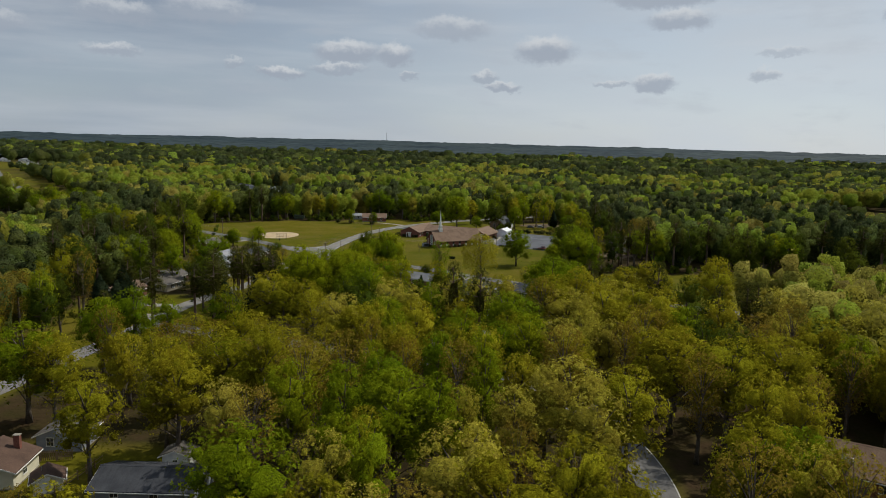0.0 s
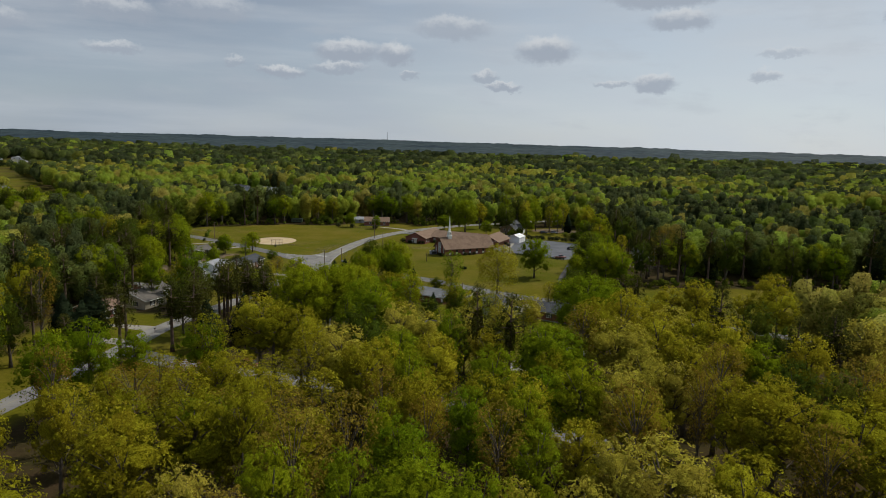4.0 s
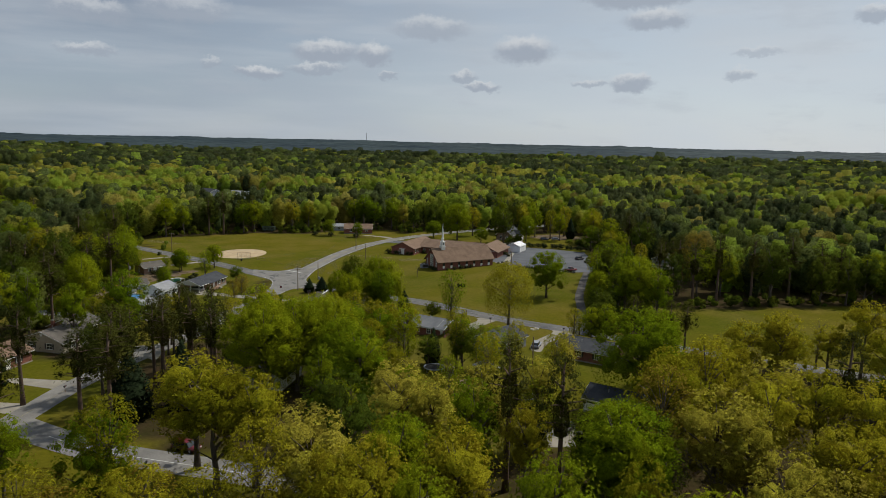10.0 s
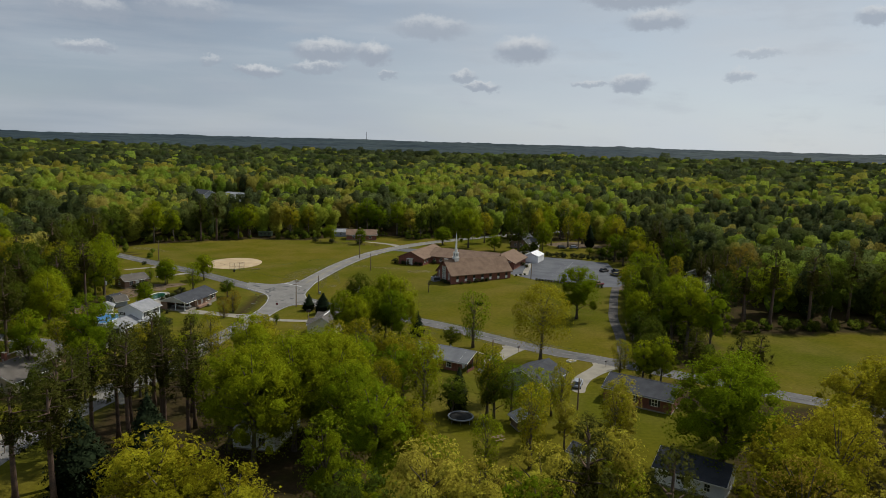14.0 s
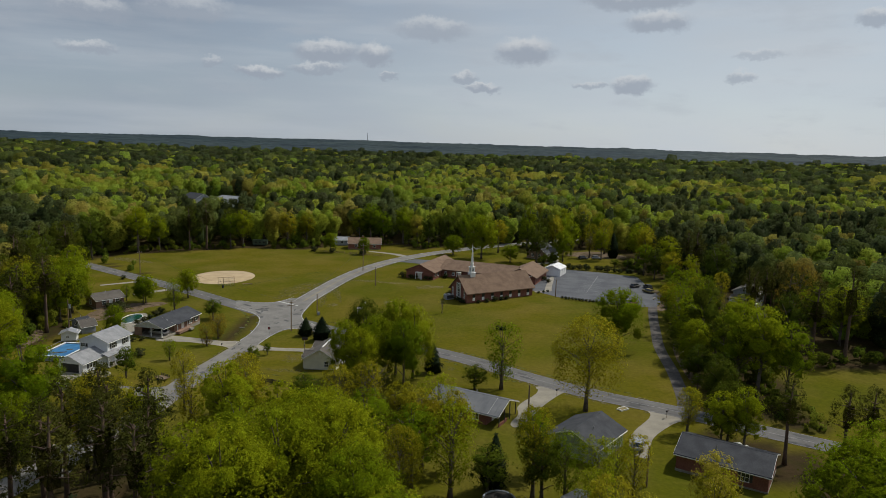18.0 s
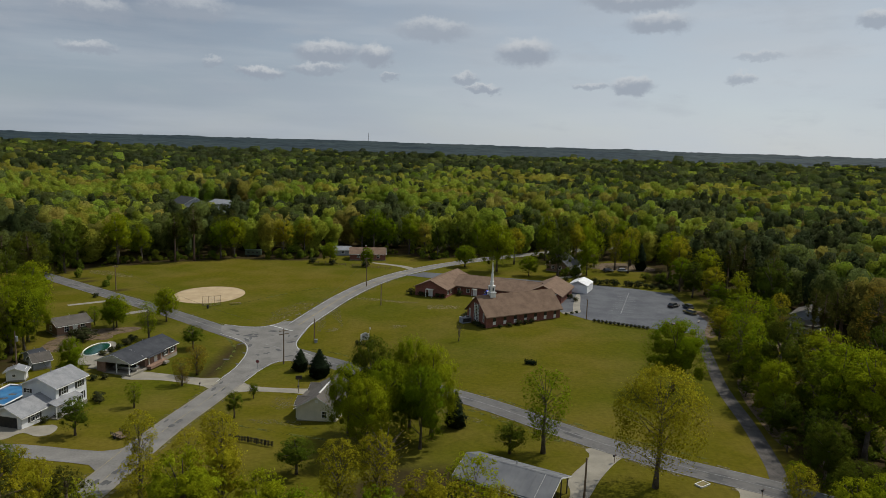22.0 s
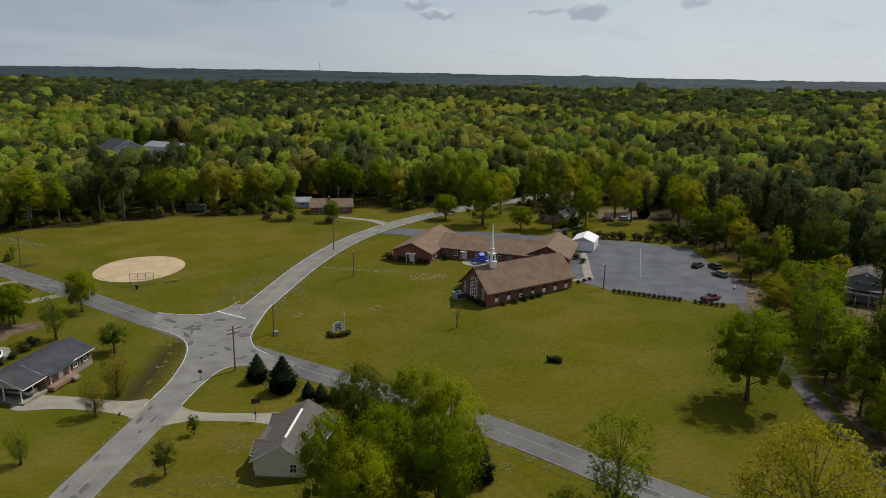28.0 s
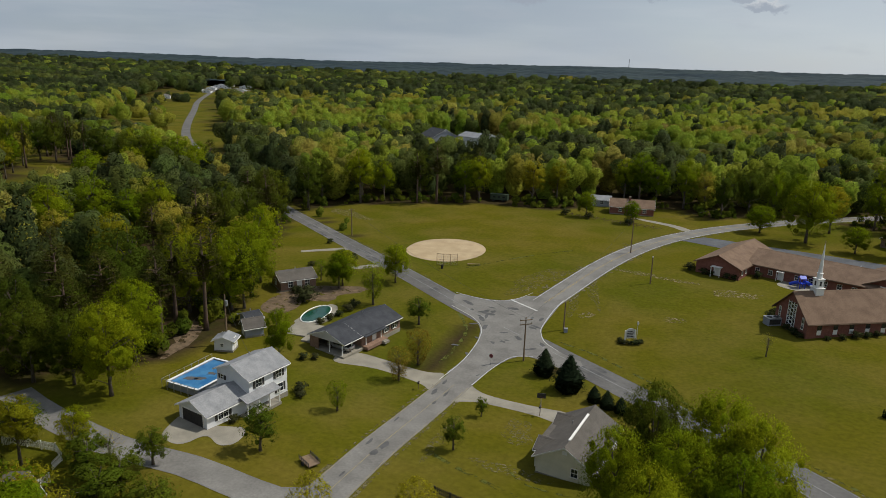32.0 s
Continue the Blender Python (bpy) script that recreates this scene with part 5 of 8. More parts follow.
def lowness(x, y):
    for x0, y0, x1, y1, w, low_ in LOW_STRIPS:
        dx, dy = x1 - x0, y1 - y0
        k = min(1.0, max(0.0, ((x - x0) * dx + (y - y0) * dy) / (dx * dx + dy * dy)))
        if (x - x0 - k * dx) ** 2 + (y - y0 - k * dy) ** 2 < w * w:
            return low_
    return 1.0


rng = np.random.default_rng(3)
heaps = {}
UP = np.array([0, 0, 0.3])
for x, y, k in FAR:
    if x > 90 and y < 80 and k in ("pine", "deep"):
        k = ("spring", "thin", "pale")[int(x + y) % 3]
    d = math.hypot(x, y + 30)
    tier = 0 if d < 330 else (1 if d < 520 else (2 if d < 900 else 3))
    n, size, lumps = ((130, 0.36, 6), (64, 0.48, 4), (28, 0.7, 3), (14, 1.05, 2))[tier]
    wide = max(1.0, (9.2 + max(0, y - 420) * 0.012) / 9.2)
    slim = k in ("pine", "poplar")
    h = (15.5 + (6.5 * noise.noise((x / 34, y / 34, 3.0)) + rng.uniform(-3.5, 3.2)) * (1 - 0.55 * min(1.0, d / 900))) * (1.2 if slim else 1.0) * lowness(x, y)
    r = (rng.uniform(4.0, 7.4) + rng.uniform(0, 1.6) ** 2 + 1.0 * noise.noise((x / 60, y / 45, 9.0))) * wide * (0.7 if slim else 1.0)
    ht = h * (0.42 if k == "pine" else 0.4)
    low = h - ht
    base = np.array([x, y, land(x, y) + low])
    # tufts over the top of the crown, round one heart
    z = 1 - (np.arange(lumps) + 0.5) / lumps * 1.05
    turn = np.arange(lumps) * 2.39996 + rng.uniform(0, 6.3)
    q = np.sqrt(1 - z * z) * (0.7 if k == "pine" else 1.0)
    cc = np.stack([q * np.cos(turn) * r * 0.66, q * np.sin(turn) * r * 0.66, z * ht * 0.75], 1) + rng.normal(0, 0.13, (lumps, 3)) * r
    cr = r * np.array([[0.32, 0.32, 0.36]]) * rng.uniform(0.7, 1.3, (lumps, 1)) * (1.1, 1.3, 1.45, 1.8)[tier]
    cc = np.concatenate([cc, [[0, 0, -0.06 * h]]])
    cr = np.concatenate([cr, [[r * 0.8, r * 0.8, h * 0.37]]])
    if tier < 2:
        cc = np.concatenate([cc, [[0, 0, -0.38 * h]]])
        cr = np.concatenate([cr, [[r * 0.6, r * 0.6, h * 0.24]]])
    out = cc / (np.linalg.norm(cc, axis=1)[:, None] + 1e-6)
    out[lumps:] = UP
    pick = np.where(rng.random(n) < 0.45, lumps, rng.integers(0, lumps, n))
    dirs = rng.normal(0, 1, (n, 3)) + 0.5 * out[pick]
    dirs[:, 2] = np.abs(dirs[:, 2]) * 0.9 - 0.3 * rng.random(n)
    dirs /= np.linalg.norm(dirs, axis=1)[:, None]
    pts = base + cc[pick] + dirs * cr[pick] * rng.uniform(0.85, 1.2, (n, 1))
    soft = 0.5 * dirs + 0.5 * out[pick] + np.array([0, 0, 0.25]) + rng.normal(0, 0.25, (n, 3))
    # with distance a darker, bluer tint takes over: haze put into the leaf colour
    hazed = rng.random() < min(0.88, max(0.0, (d - 500) / 520 + 0.6 * noise.noise((x / 150, y / 110, 4.0))))
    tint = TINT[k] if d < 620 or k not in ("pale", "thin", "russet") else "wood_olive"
    heaps.setdefault(("wood_pine" if noise.noise((x / 260, y / 120, 31.0)) > 0.02 and d > 760 else "wood_old") if hazed and d > 330 and k != "pine" else tint, []).append((pts, dirs, np.full(n, size), base + cc, cr, soft, out + np.array([0, 0, 0.22])))
# bushes and saplings that close the edges of the woods down to the ground
low_rnd = random.Random(23)
under = []
for poly in (CLEARINGS[0], CLEARINGS[1], CLEARINGS[2], CLEARINGS[4]):
    for (x0, y0), (x1, y1) in zip(poly, poly[1:] + poly[:1]):
        far_ = math.hypot(x1 - x0, y1 - y0)
        for i in range(int(far_ / 1.7)):
            k = (i + low_rnd.random()) * 1.7 / far_
            out_ = low_rnd.uniform(1.5, 8.0)
            for side in (-1, 1):
                px, py = x0 + (x1 - x0) * k + side * (y1 - y0) / far_ * out_, y0 + (y1 - y0) * k - side * (x1 - x0) / far_ * out_
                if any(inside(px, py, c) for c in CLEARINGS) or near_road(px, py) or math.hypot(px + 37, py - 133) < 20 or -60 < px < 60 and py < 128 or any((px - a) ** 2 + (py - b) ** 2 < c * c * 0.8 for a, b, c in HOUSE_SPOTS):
                    continue
                under.append((px, py, low_rnd.uniform(1.0, 3.8)))
rows = []
for x, y, h in under:
    base = np.array([x, y, land(x, y)])
    cc = rng.normal(0, 0.3, (3, 3)) * h + np.array([0, 0, h * 0.5])
    cr = h * np.array([[0.42, 0.42, 0.46]]) * rng.uniform(0.7, 1.2, (3, 1))
    out = cc / (np.linalg.norm(cc, axis=1)[:, None] + 1e-6)
    pick = rng.integers(0, 3, 16)
    dirs = rng.normal(0, 1, (16, 3)) + np.array([0, 0, 0.4])
    dirs /= np.linalg.norm(dirs, axis=1)[:, None]
    rows.append((base + cc[pick] + dirs * cr[pick] * rng.uniform(0.9, 1.3, (16, 1)), dirs, np.full(16, 0.3), base + cc, cr, dirs + np.array([0, 0, 0.3]), out))
pts, dirs, sizes, cc, cr, soft, out = (np.concatenate(c) for c in zip(*rows))
M["undergrowth"] = leaves("undergrowth", (0.05, 0.075, 0.008), (0.11, 0.125, 0.012), 0.4, 0.015, 0.15, 1.6, 0.12, 3.0)
tagged(new("undergrowth", leaf_mesh("undergrowth", "undergrowth", pts, dirs, sizes, rng, (cc, cr * 0.9, out), soft)), "dark green bushes and saplings along the edges of the woods", "undergrowth", kind="stuff")
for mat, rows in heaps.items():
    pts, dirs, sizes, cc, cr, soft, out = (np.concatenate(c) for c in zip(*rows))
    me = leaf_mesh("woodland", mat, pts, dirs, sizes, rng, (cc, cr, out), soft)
    label = {"wood_green": "distant broadleaf woods in fresh green leaf", "wood_olive": "distant oak woods in olive spring leaf", "wood_brown": "distant thin trees in brownish new leaf", "wood_pale": "distant flowering trees among the woods", "wood_pine": "distant dark green pine woods", "wood_old": "mixed woods in deep green leaf, the farthest toned for haze"}[mat]
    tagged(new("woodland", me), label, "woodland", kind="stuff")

# the canopy of the far country, to the horizon
cv, cf, rr, r = [], [], [], 1250.0
while r < 4850:
    rr.append(r)
    r *= 1.0135
aa = [radians(-76 + 126 * i / 460) for i in range(461)]
for r in rr:
    for a in aa:
        x, y = r * math.sin(a), r * math.cos(a)
        bumpy = noise.noise((x / 30, y / 30, 2.0)) * 4 + noise.noise((x / 160, y / 90, 5.0)) * 8
        cv.append((x, y, land(x, y) + 9 + bumpy))
na = len(aa)
cf = [(j * na + i, j * na + i + 1, (j + 1) * na + i + 1, (j + 1) * na + i) for j in range(len(rr) - 1) for i in range(na - 1)]
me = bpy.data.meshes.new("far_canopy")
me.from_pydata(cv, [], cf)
# bluish base colour: the haze over the ridges is mixed into the leaf tone
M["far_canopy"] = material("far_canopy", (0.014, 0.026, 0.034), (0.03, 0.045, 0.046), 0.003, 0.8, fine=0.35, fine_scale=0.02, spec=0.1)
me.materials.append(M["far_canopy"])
tagged(new("far_canopy", me), "unbroken forest on low far ridges, tinted blue-green for haze", "forest", kind="stuff")


# ---- road surfaces: lines, patches, verges, drives ----
def along(line, y0, y1):
    return [p for p in line if y0 <= p.y <= y1]


lines_2 = along(ROAD_NORTH, 150, 290)
for name, line, off, w, mat, host in (
    ("edge_line", lines_2, -2.9, 0.12, "paint_white", road_2), ("edge_line", lines_2, 2.9, 0.12, "paint_white", road_2), ("centre_line", lines_2, -0.14, 0.1, "paint_yellow", road_2), ("centre_line", lines_2, 0.14, 0.1, "paint_yellow", road_2),
    ("centre_line", along(ROAD_SOUTH, -60, 110), 0.0, 0.09, "paint_worn", road_3), ("edge_line", along(ROAD_SOUTH, 40, 108), -2.5, 0.09, "paint_worn", road_3), ("edge_line", along(ROAD_SOUTH, 40, 108), 2.5, 0.09, "paint_worn", road_3),
    ("centre_line", along(ROAD_OAK, -44, -8), 0.0, 0.12, "paint_white", road_6),
    ("edge_line", along(ROAD_MAIN, 30, 112), -2.6, 0.1, "paint_faded", road_1), ("edge_line", along(ROAD_MAIN, 146, 260), -2.6, 0.1, "paint_faded", road_1), ("edge_line", along(ROAD_MAIN, 30, 112), 2.6, 0.1, "paint_faded", road_1), ("edge_line", along(ROAD_MAIN, 150, 260), 2.6, 0.1, "paint_faded", road_1), ("centre_line", along(ROAD_MAIN, 30, 260), 0.0, 0.11, "paint_faded", road_1),
):
    strip(name, line, off - w / 2, off + w / 2, 0.075, mat, "", parent=host)
for pts, w, host in (([(60.4, -67.7), (61.6, -74.4), (62.1, -81.7), (61.9, -87.8), (60.7, -100)], 0.12, road_7), ([(-40.2, 149.2), (-36.6, 147.2), (-33.4, 145.4)], 0.4, road_2), ([(-29.4, 153), (-30.2, 146), (-30.5, 138), (-30, 135), (-28.3, 131.3), (-25.2, 128.4)], 0.13, road_2),
                     ([(-51, 140.8), (-44.4, 136.6), (-41.5, 132.5), (-40.4, 127.5), (-40.1, 123), (-40.1, 117), (-41, 108.5)], 0.12, road_3), ([(-35.4, 109), (-34.2, 117.5), (-32.3, 123), (-29, 124.5)], 0.12, road_3), ([(-52.9, 148.1), (-46.8, 147.1), (-42, 147.6), (-39, 150.3), (-36.7, 155)], 0.12, road_2)):
    strip("stop_line" if w > 0.3 else "edge_line", smooth_line(pts, 1.0), -w / 2, w / 2, 0.085, "paint_white", "", parent=host)

mark_rnd = random.Random(8)
main_near = [p for p in ROAD_MAIN if -120 < p.x < 90]
bm = bmesh.new()
for i in range(90):
    k = mark_rnd.randrange(2, len(main_near) - 2)
    p, d = main_near[k], (main_near[k + 1] - main_near[k - 1]).normalized()
    n = Vector((d.y, -d.x, 0))
    o, a, b = mark_rnd.uniform(-2.1, 2.1), mark_rnd.uniform(0.5, 2.6), mark_rnd.uniform(0.2, 0.6)
    c = p + n * o
    sheet(bm, blob_outline(c.x, c.y, a, b, math.degrees(math.atan2(d.y, d.x)), 0.25, 10, i), 0.07)
part("patch", bm, "patch", road_1, "dark tar patches")
bm = bmesh.new()
for i in range(26):
    x, y = mark_rnd.uniform(-44, -30), mark_rnd.uniform(120, 146)
    sheet(bm, blob_outline(x, y, mark_rnd.uniform(0.4, 1.6), mark_rnd.uniform(0.2, 0.6), mark_rnd.uniform(0, 180), 0.3, 10, i + 200), 0.08)
south_near = [p for p in ROAD_SOUTH if 40 < p.y < 116]
for i in range(22):
    p = mark_rnd.choice(south_near)
    sheet(bm, blob_outline(p.x + mark_rnd.uniform(-2.0, 2.0), p.y, mark_rnd.uniform(0.15, 0.5), mark_rnd.uniform(0.4, 1.2), 0, 0.3, 10, i + 300), 0.08)
part("patch", bm, "patch", road_3, "dark tar patches")

for i, (x, y, a, b, t, s) in enumerate(((-16, 178, 5.5, 0.8, -8, "sand"), (-7, 175.5, 4.2, 0.7, -12, "sand"), (6, 170.2, 4.5, 1.6, 10, "sand"), (-5.8, 149.5, 1.8, 1.0, 0, "sand"), (-111.6, 206, 9, 2.2, -30, "sand"), (-23.4, 146.8, 1.4, 1.0, 30, "sand"),
                                    (-20, 199, 1.0, 7, 20, "bare_earth"), (-38.2, 163, 2.6, 9, -20, "bare_earth"), (-24.6, 163, 0.8, 10, 14, "bare_earth"), (-27, 152, 0.7, 6, 5, "bare_earth"), (-22, 84.8, 5, 0.9, -8, "bare_earth"), (-33.2, 90, 0.6, 6, 0, "bare_earth"),
                                    (-24, 96, 1.6, 3.4, 15, "bare_earth"), (10, 87, 5, 0.7, -40, "bare_earth"), (40, 75, 3, 0.4, -35, "bare_earth"),
                                    (-79.6, 133.5, 6.5, 4.2, 40, "yard"), (-82.4, 124, 3.2, 4.5, 10, "yard"), (79.6, 158.4, 4.4, 11.5, -12, "yard"), (99, 139, 8, 7, 20, "yard"), (78, 248, 11, 8, 10, "yard"), (-88.5, 104, 1.6, 9, 20, "yard"), (65.6, 92, 1.3, 14, -11, "yard"))):
    bm = bmesh.new()
    sheet(bm, blob_outline(x, y, a * 1.15 + 0.3, b * 1.2 + 0.3, t, 0.35, 22, i), 0.03)
    s = {"sand": "worn_sand", "bare_earth": "worn_earth", "yard": "worn_yard"}[s]
    tagged(part("bare_patch", bm, s), "patch of pale bare sandy soil in the lawn", "bare soil", kind="structure")

# drives and paths
for outline, mat, label in (
    ([(-36.4, 110.4), (-36.4, 101.6), (-34.4, 102.6), (-32, 103.6), (-23, 102.6), (-18.6, 100.4), (-18.2, 105.4), (-23, 105.4), (-31.8, 106.4), (-34.6, 108)], "concrete", "pale concrete drive to the cream house"),
    ([(-40.6, 111.8), (-40.8, 103.6), (-42.6, 105.4), (-47.8, 106.6), (-53, 107), (-59.6, 105), (-60.6, 108.4), (-58.6, 111.4), (-50.7, 110.9), (-44, 110)], "concrete", "pale concrete drive to the brick carport"),
    ([(-68, 77.2), (-66.4, 72), (-62.2, 71.4), (-61.4, 75.6), (-58, 73.6), (-56.4, 75), (-57, 78.4), (-59.2, 79.6), (-58.4, 76.4), (-61.2, 77), (-62, 78.4), (-67.8, 79.2)], "concrete", "pale concrete apron and curved path before the garage"),
    ([(22.6, 54), (24.9, 58.6), (24.6, 62.6), (30.1, 70.6), (29.2, 74), (34.8, 73.4), (36.4, 71.2), (34.2, 70.2), (29.8, 63.4), (26.6, 56.6), (23.6, 52)], "concrete", "pale concrete drive beside the brick house"),
    ([(48.2, 62.6), (48.6, 59.4), (42.8, 51.6), (41.2, 47.4), (40.6, 42.5), (43, 41.5), (44, 45.4), (46, 50.2), (51.8, 56.8), (55.4, 58), (55.6, 60)], "concrete", "pale concrete drive beside the dark house"),
    ([(-48, 4), (-48.2, -1.6), (-57, 1.2), (-66, 1.6), (-66, 5.6), (-57.6, 5)], "concrete", "pale concrete drive under tall trees"),
    ([(-46.5, 16.5), (-47.5, 11), (-55, 13), (-63, 15.6), (-63, 18), (-55, 17)], "concrete", "pale concrete drive at the red-roofed house"),
    ([(-42.5, 32), (-40, 30), (-41, 36), (-45, 41), (-49, 42), (-50, 38)], "concrete", "pale concrete parking pad under pines"),
    ([(41.6, -1.4), (46.6, -4.6), (43, -9), (36, -10), (35, -4)], "concrete", "pale concrete apron before the garage"),
    ([(40, 166.4), (44.4, 168), (45.2, 174), (49.8, 194), (51.4, 193.6), (47, 172), (46.6, 167), (41.5, 164.6)], "concrete", "pale concrete church path"),
    ([(14.4, 181.4), (19.5, 178), (24.4, 181.6), (24.6, 184.6), (16.6, 186.6)], "concrete", "pale concrete play terrace"),
    ([(-24, 243), (-23, 240), (-12, 234.5), (-8, 229), (-5, 231), (-10, 237)], "concrete", "pale drive at the far brick house"),
    ([(57.6, 241), (55.6, 236), (56.4, 228), (47, 221), (49, 218.6), (59.4, 228)], "concrete", "pale curved drive at the slate-roofed house"),
):
    plot("driveway", outline, 0.072 if "church" in label else 0.04, mat, label, "driveway", rounds=2)
for outline in ([(-91, 168.6), (-89, 167), (-100, 158.6), (-101, 160)], [(-77, 158.6), (-75, 157), (-84, 148), (-85.4, 149.4)]):
    plot("driveway", outline, 0.04, "concrete", "narrow pale drive crossing a lawn", "driveway")
plot("ball_field_infield", blob_outline(-66.8, 178.2, 10.5, 11.6, 0, 0.05, 72, 3), 0.035, "sand", "round bare sand infield of a ball field", "ball field")
bm = bmesh.new()
spine = [Vector((68.5, 198.1, 0)), Vector((63.2, 182.4, 0)), Vector((58.0, 166.8, 0))]
ribbon(bm, spine, -0.07, 0.07, 0.07)
for k in range(9):
    c = spine[2] + (spine[1] - spine[2]) * (k * 0.19)
    d = Vector((0.95, -0.32, 0))
    ribbon(bm, [c - d * 3.4, c + d * 3.4], -0.04, 0.04, 0.07)
ob = bpy.data.objects["parking_lot"]
part("bay_line", bm, "paint_faded", ob)

# flat unmown strips with the ditches' shade in their colour, sandy road shoulders
for pts, w in (
    ([(-57.3, 163.6), (-50.5, 173.7), (-42.5, 184.1), (-35, 191.8)], 0.7), ([(-61.7, 147.6), (-52, 141.4), (-46.6, 135.6), (-43.9, 129.9), (-43.2, 124.4), (-43.4, 115)], 1.1), ([(-78.9, 163.9), (-64.1, 153.9), (-54.3, 148.6), (-46.2, 147.4), (-41, 148.7)], 0.9),
    ([(-33.1, 85.1), (-28.2, 82.7), (-21.5, 79.9), (-12.3, 76.3)], 1.0), ([(-22.5, 85.4), (-19.2, 82.3), (-12.3, 81.7)], 0.5), ([(-26.5, 132.6), (-18, 128.6), (-6.9, 119.2), (0.6, 110.8), (12.2, 101.2), (22.3, 91.3), (30.4, 83.5), (36.3, 78.5), (48, 70.6)], 0.8),
    ([(11, 91), (16.1, 86), (20.2, 81.4), (27, 75.4)], 1.0),
):
    strip("ditch", smooth_line(pts, 1.5), -w * 0.35, w * 0.35, 0.028, "long_grass_shade", "flat strip of unmown grass with a ditch's shade in its colour", "ditch")
for line, off, w in ((along(ROAD_NORTH, 152, 178), -4.1, 2.0), (along(ROAD_NORTH, 152, 236), 3.7, 1.0), (along(ROAD_NORTH, 178, 240), -3.6, 0.9), (along(ROAD_MAIN, 62, 110), 3.3, 0.8), (along(ROAD_MAIN, 62, 110), -3.3, 0.7), (along(ROAD_SOUTH, 40, 108), 3.1, 0.6), (along(ROAD_SOUTH, 40, 108), -3.1, 0.6), (along(ROAD_MAIN, 150, 240), -3.3, 0.7)):
    strip("road_shoulder", line, off - w / 2, off + w / 2, 0.034, "worn_shoulder", "worn sandy shoulder at the edge of the asphalt", "shoulder")


# ---- buildings ----
WINDOWS = {}
SIDES = {"S": lambda W, L, u: (u, 0, 0), "N": lambda W, L, u: (u, L, 180), "W": lambda W, L, u: (0, u, -90), "E": lambda W, L, u: (W, u, 90)}


def window(host, W, L, side, u, z, w=1.0, h=1.25, shutters="", panel=""):
    """A sash window on a wall face: frame with a glazing bar, pane, sill and, where asked, shutters or a lower panel."""
    x, y, turn = SIDES[side](W, L, u)
    key = (w, h, bool(panel))
    if key not in WINDOWS:
        f = boxes((-w / 2 - 0.07, -0.07, 0, -w / 2, 0.02, h), (w / 2, -0.07, 0, w / 2 + 0.07, 0.02, h), (-w / 2 - 0.07, -0.07, h, w / 2 + 0.07, 0.02, h + 0.08), (-w / 2, -0.055, h / 2 - 0.03, w / 2, 0.0, h / 2 + 0.03), (-0.02, -0.05, 0, 0.02, 0, h))
        s = boxes((-w / 2 - 0.12, -0.12, -0.08, w / 2 + 0.12, 0.02, 0))
        p = boxes((-w / 2, -0.035, 0, w / 2, 0.0, h))
        made = []
        for name, bm, mat in (("window", f, "dark_trim" if panel else "trim"), ("sill", s, "trim"), ("pane", p, "glass")):
            me = bpy.data.meshes.new(name)
            bm.to_mesh(me), bm.free()
            me.materials.append(M[mat])
            made.append(me)
        WINDOWS[key] = made
    frame_, sill, pane = WINDOWS[key]
    ob = new("window", frame_)
    ob.parent, ob.matrix_basis = host, pose(x, y, z, 0, 0, turn)
    new("pane", pane).parent = ob
    new("sill", sill).parent = ob
    if shutters:
        for s in (-1, 1):
            c = s * (w / 2 + 0.28)
            part("shutter", boxes((c - 0.19, -0.09, 0, c + 0.19, 0.0, h)), shutters, ob)
    if panel:
        part("panel", boxes((-w / 2 - 0.05, -0.06, -0.95, w / 2 + 0.05, 0.0, -0.1)), panel, ob)
    return ob


def door(host, W, L, side, u, w=0.95, h=2.05, mat="trim", z=0.15):
    x, y, turn = SIDES[side](W, L, u)
    ob = part("door", boxes((-w / 2, -0.05, 0, w / 2, 0.0, h)), mat, host)
    ob.matrix_basis = pose(x, y, z, 0, 0, turn)
    part("door_frame", boxes((-w / 2 - 0.1, -0.08, 0, -w / 2, 0.0, h + 0.1), (w / 2, -0.08, 0, w / 2 + 0.1, 0.0, h + 0.1), (-w / 2, -0.08, h, w / 2, 0.0, h + 0.1)), "trim", ob)
    part("handle", boxes((w / 2 - 0.14, -0.1, 0.95, w / 2 - 0.08, -0.05, 1.05)), "steel", ob)
    return ob


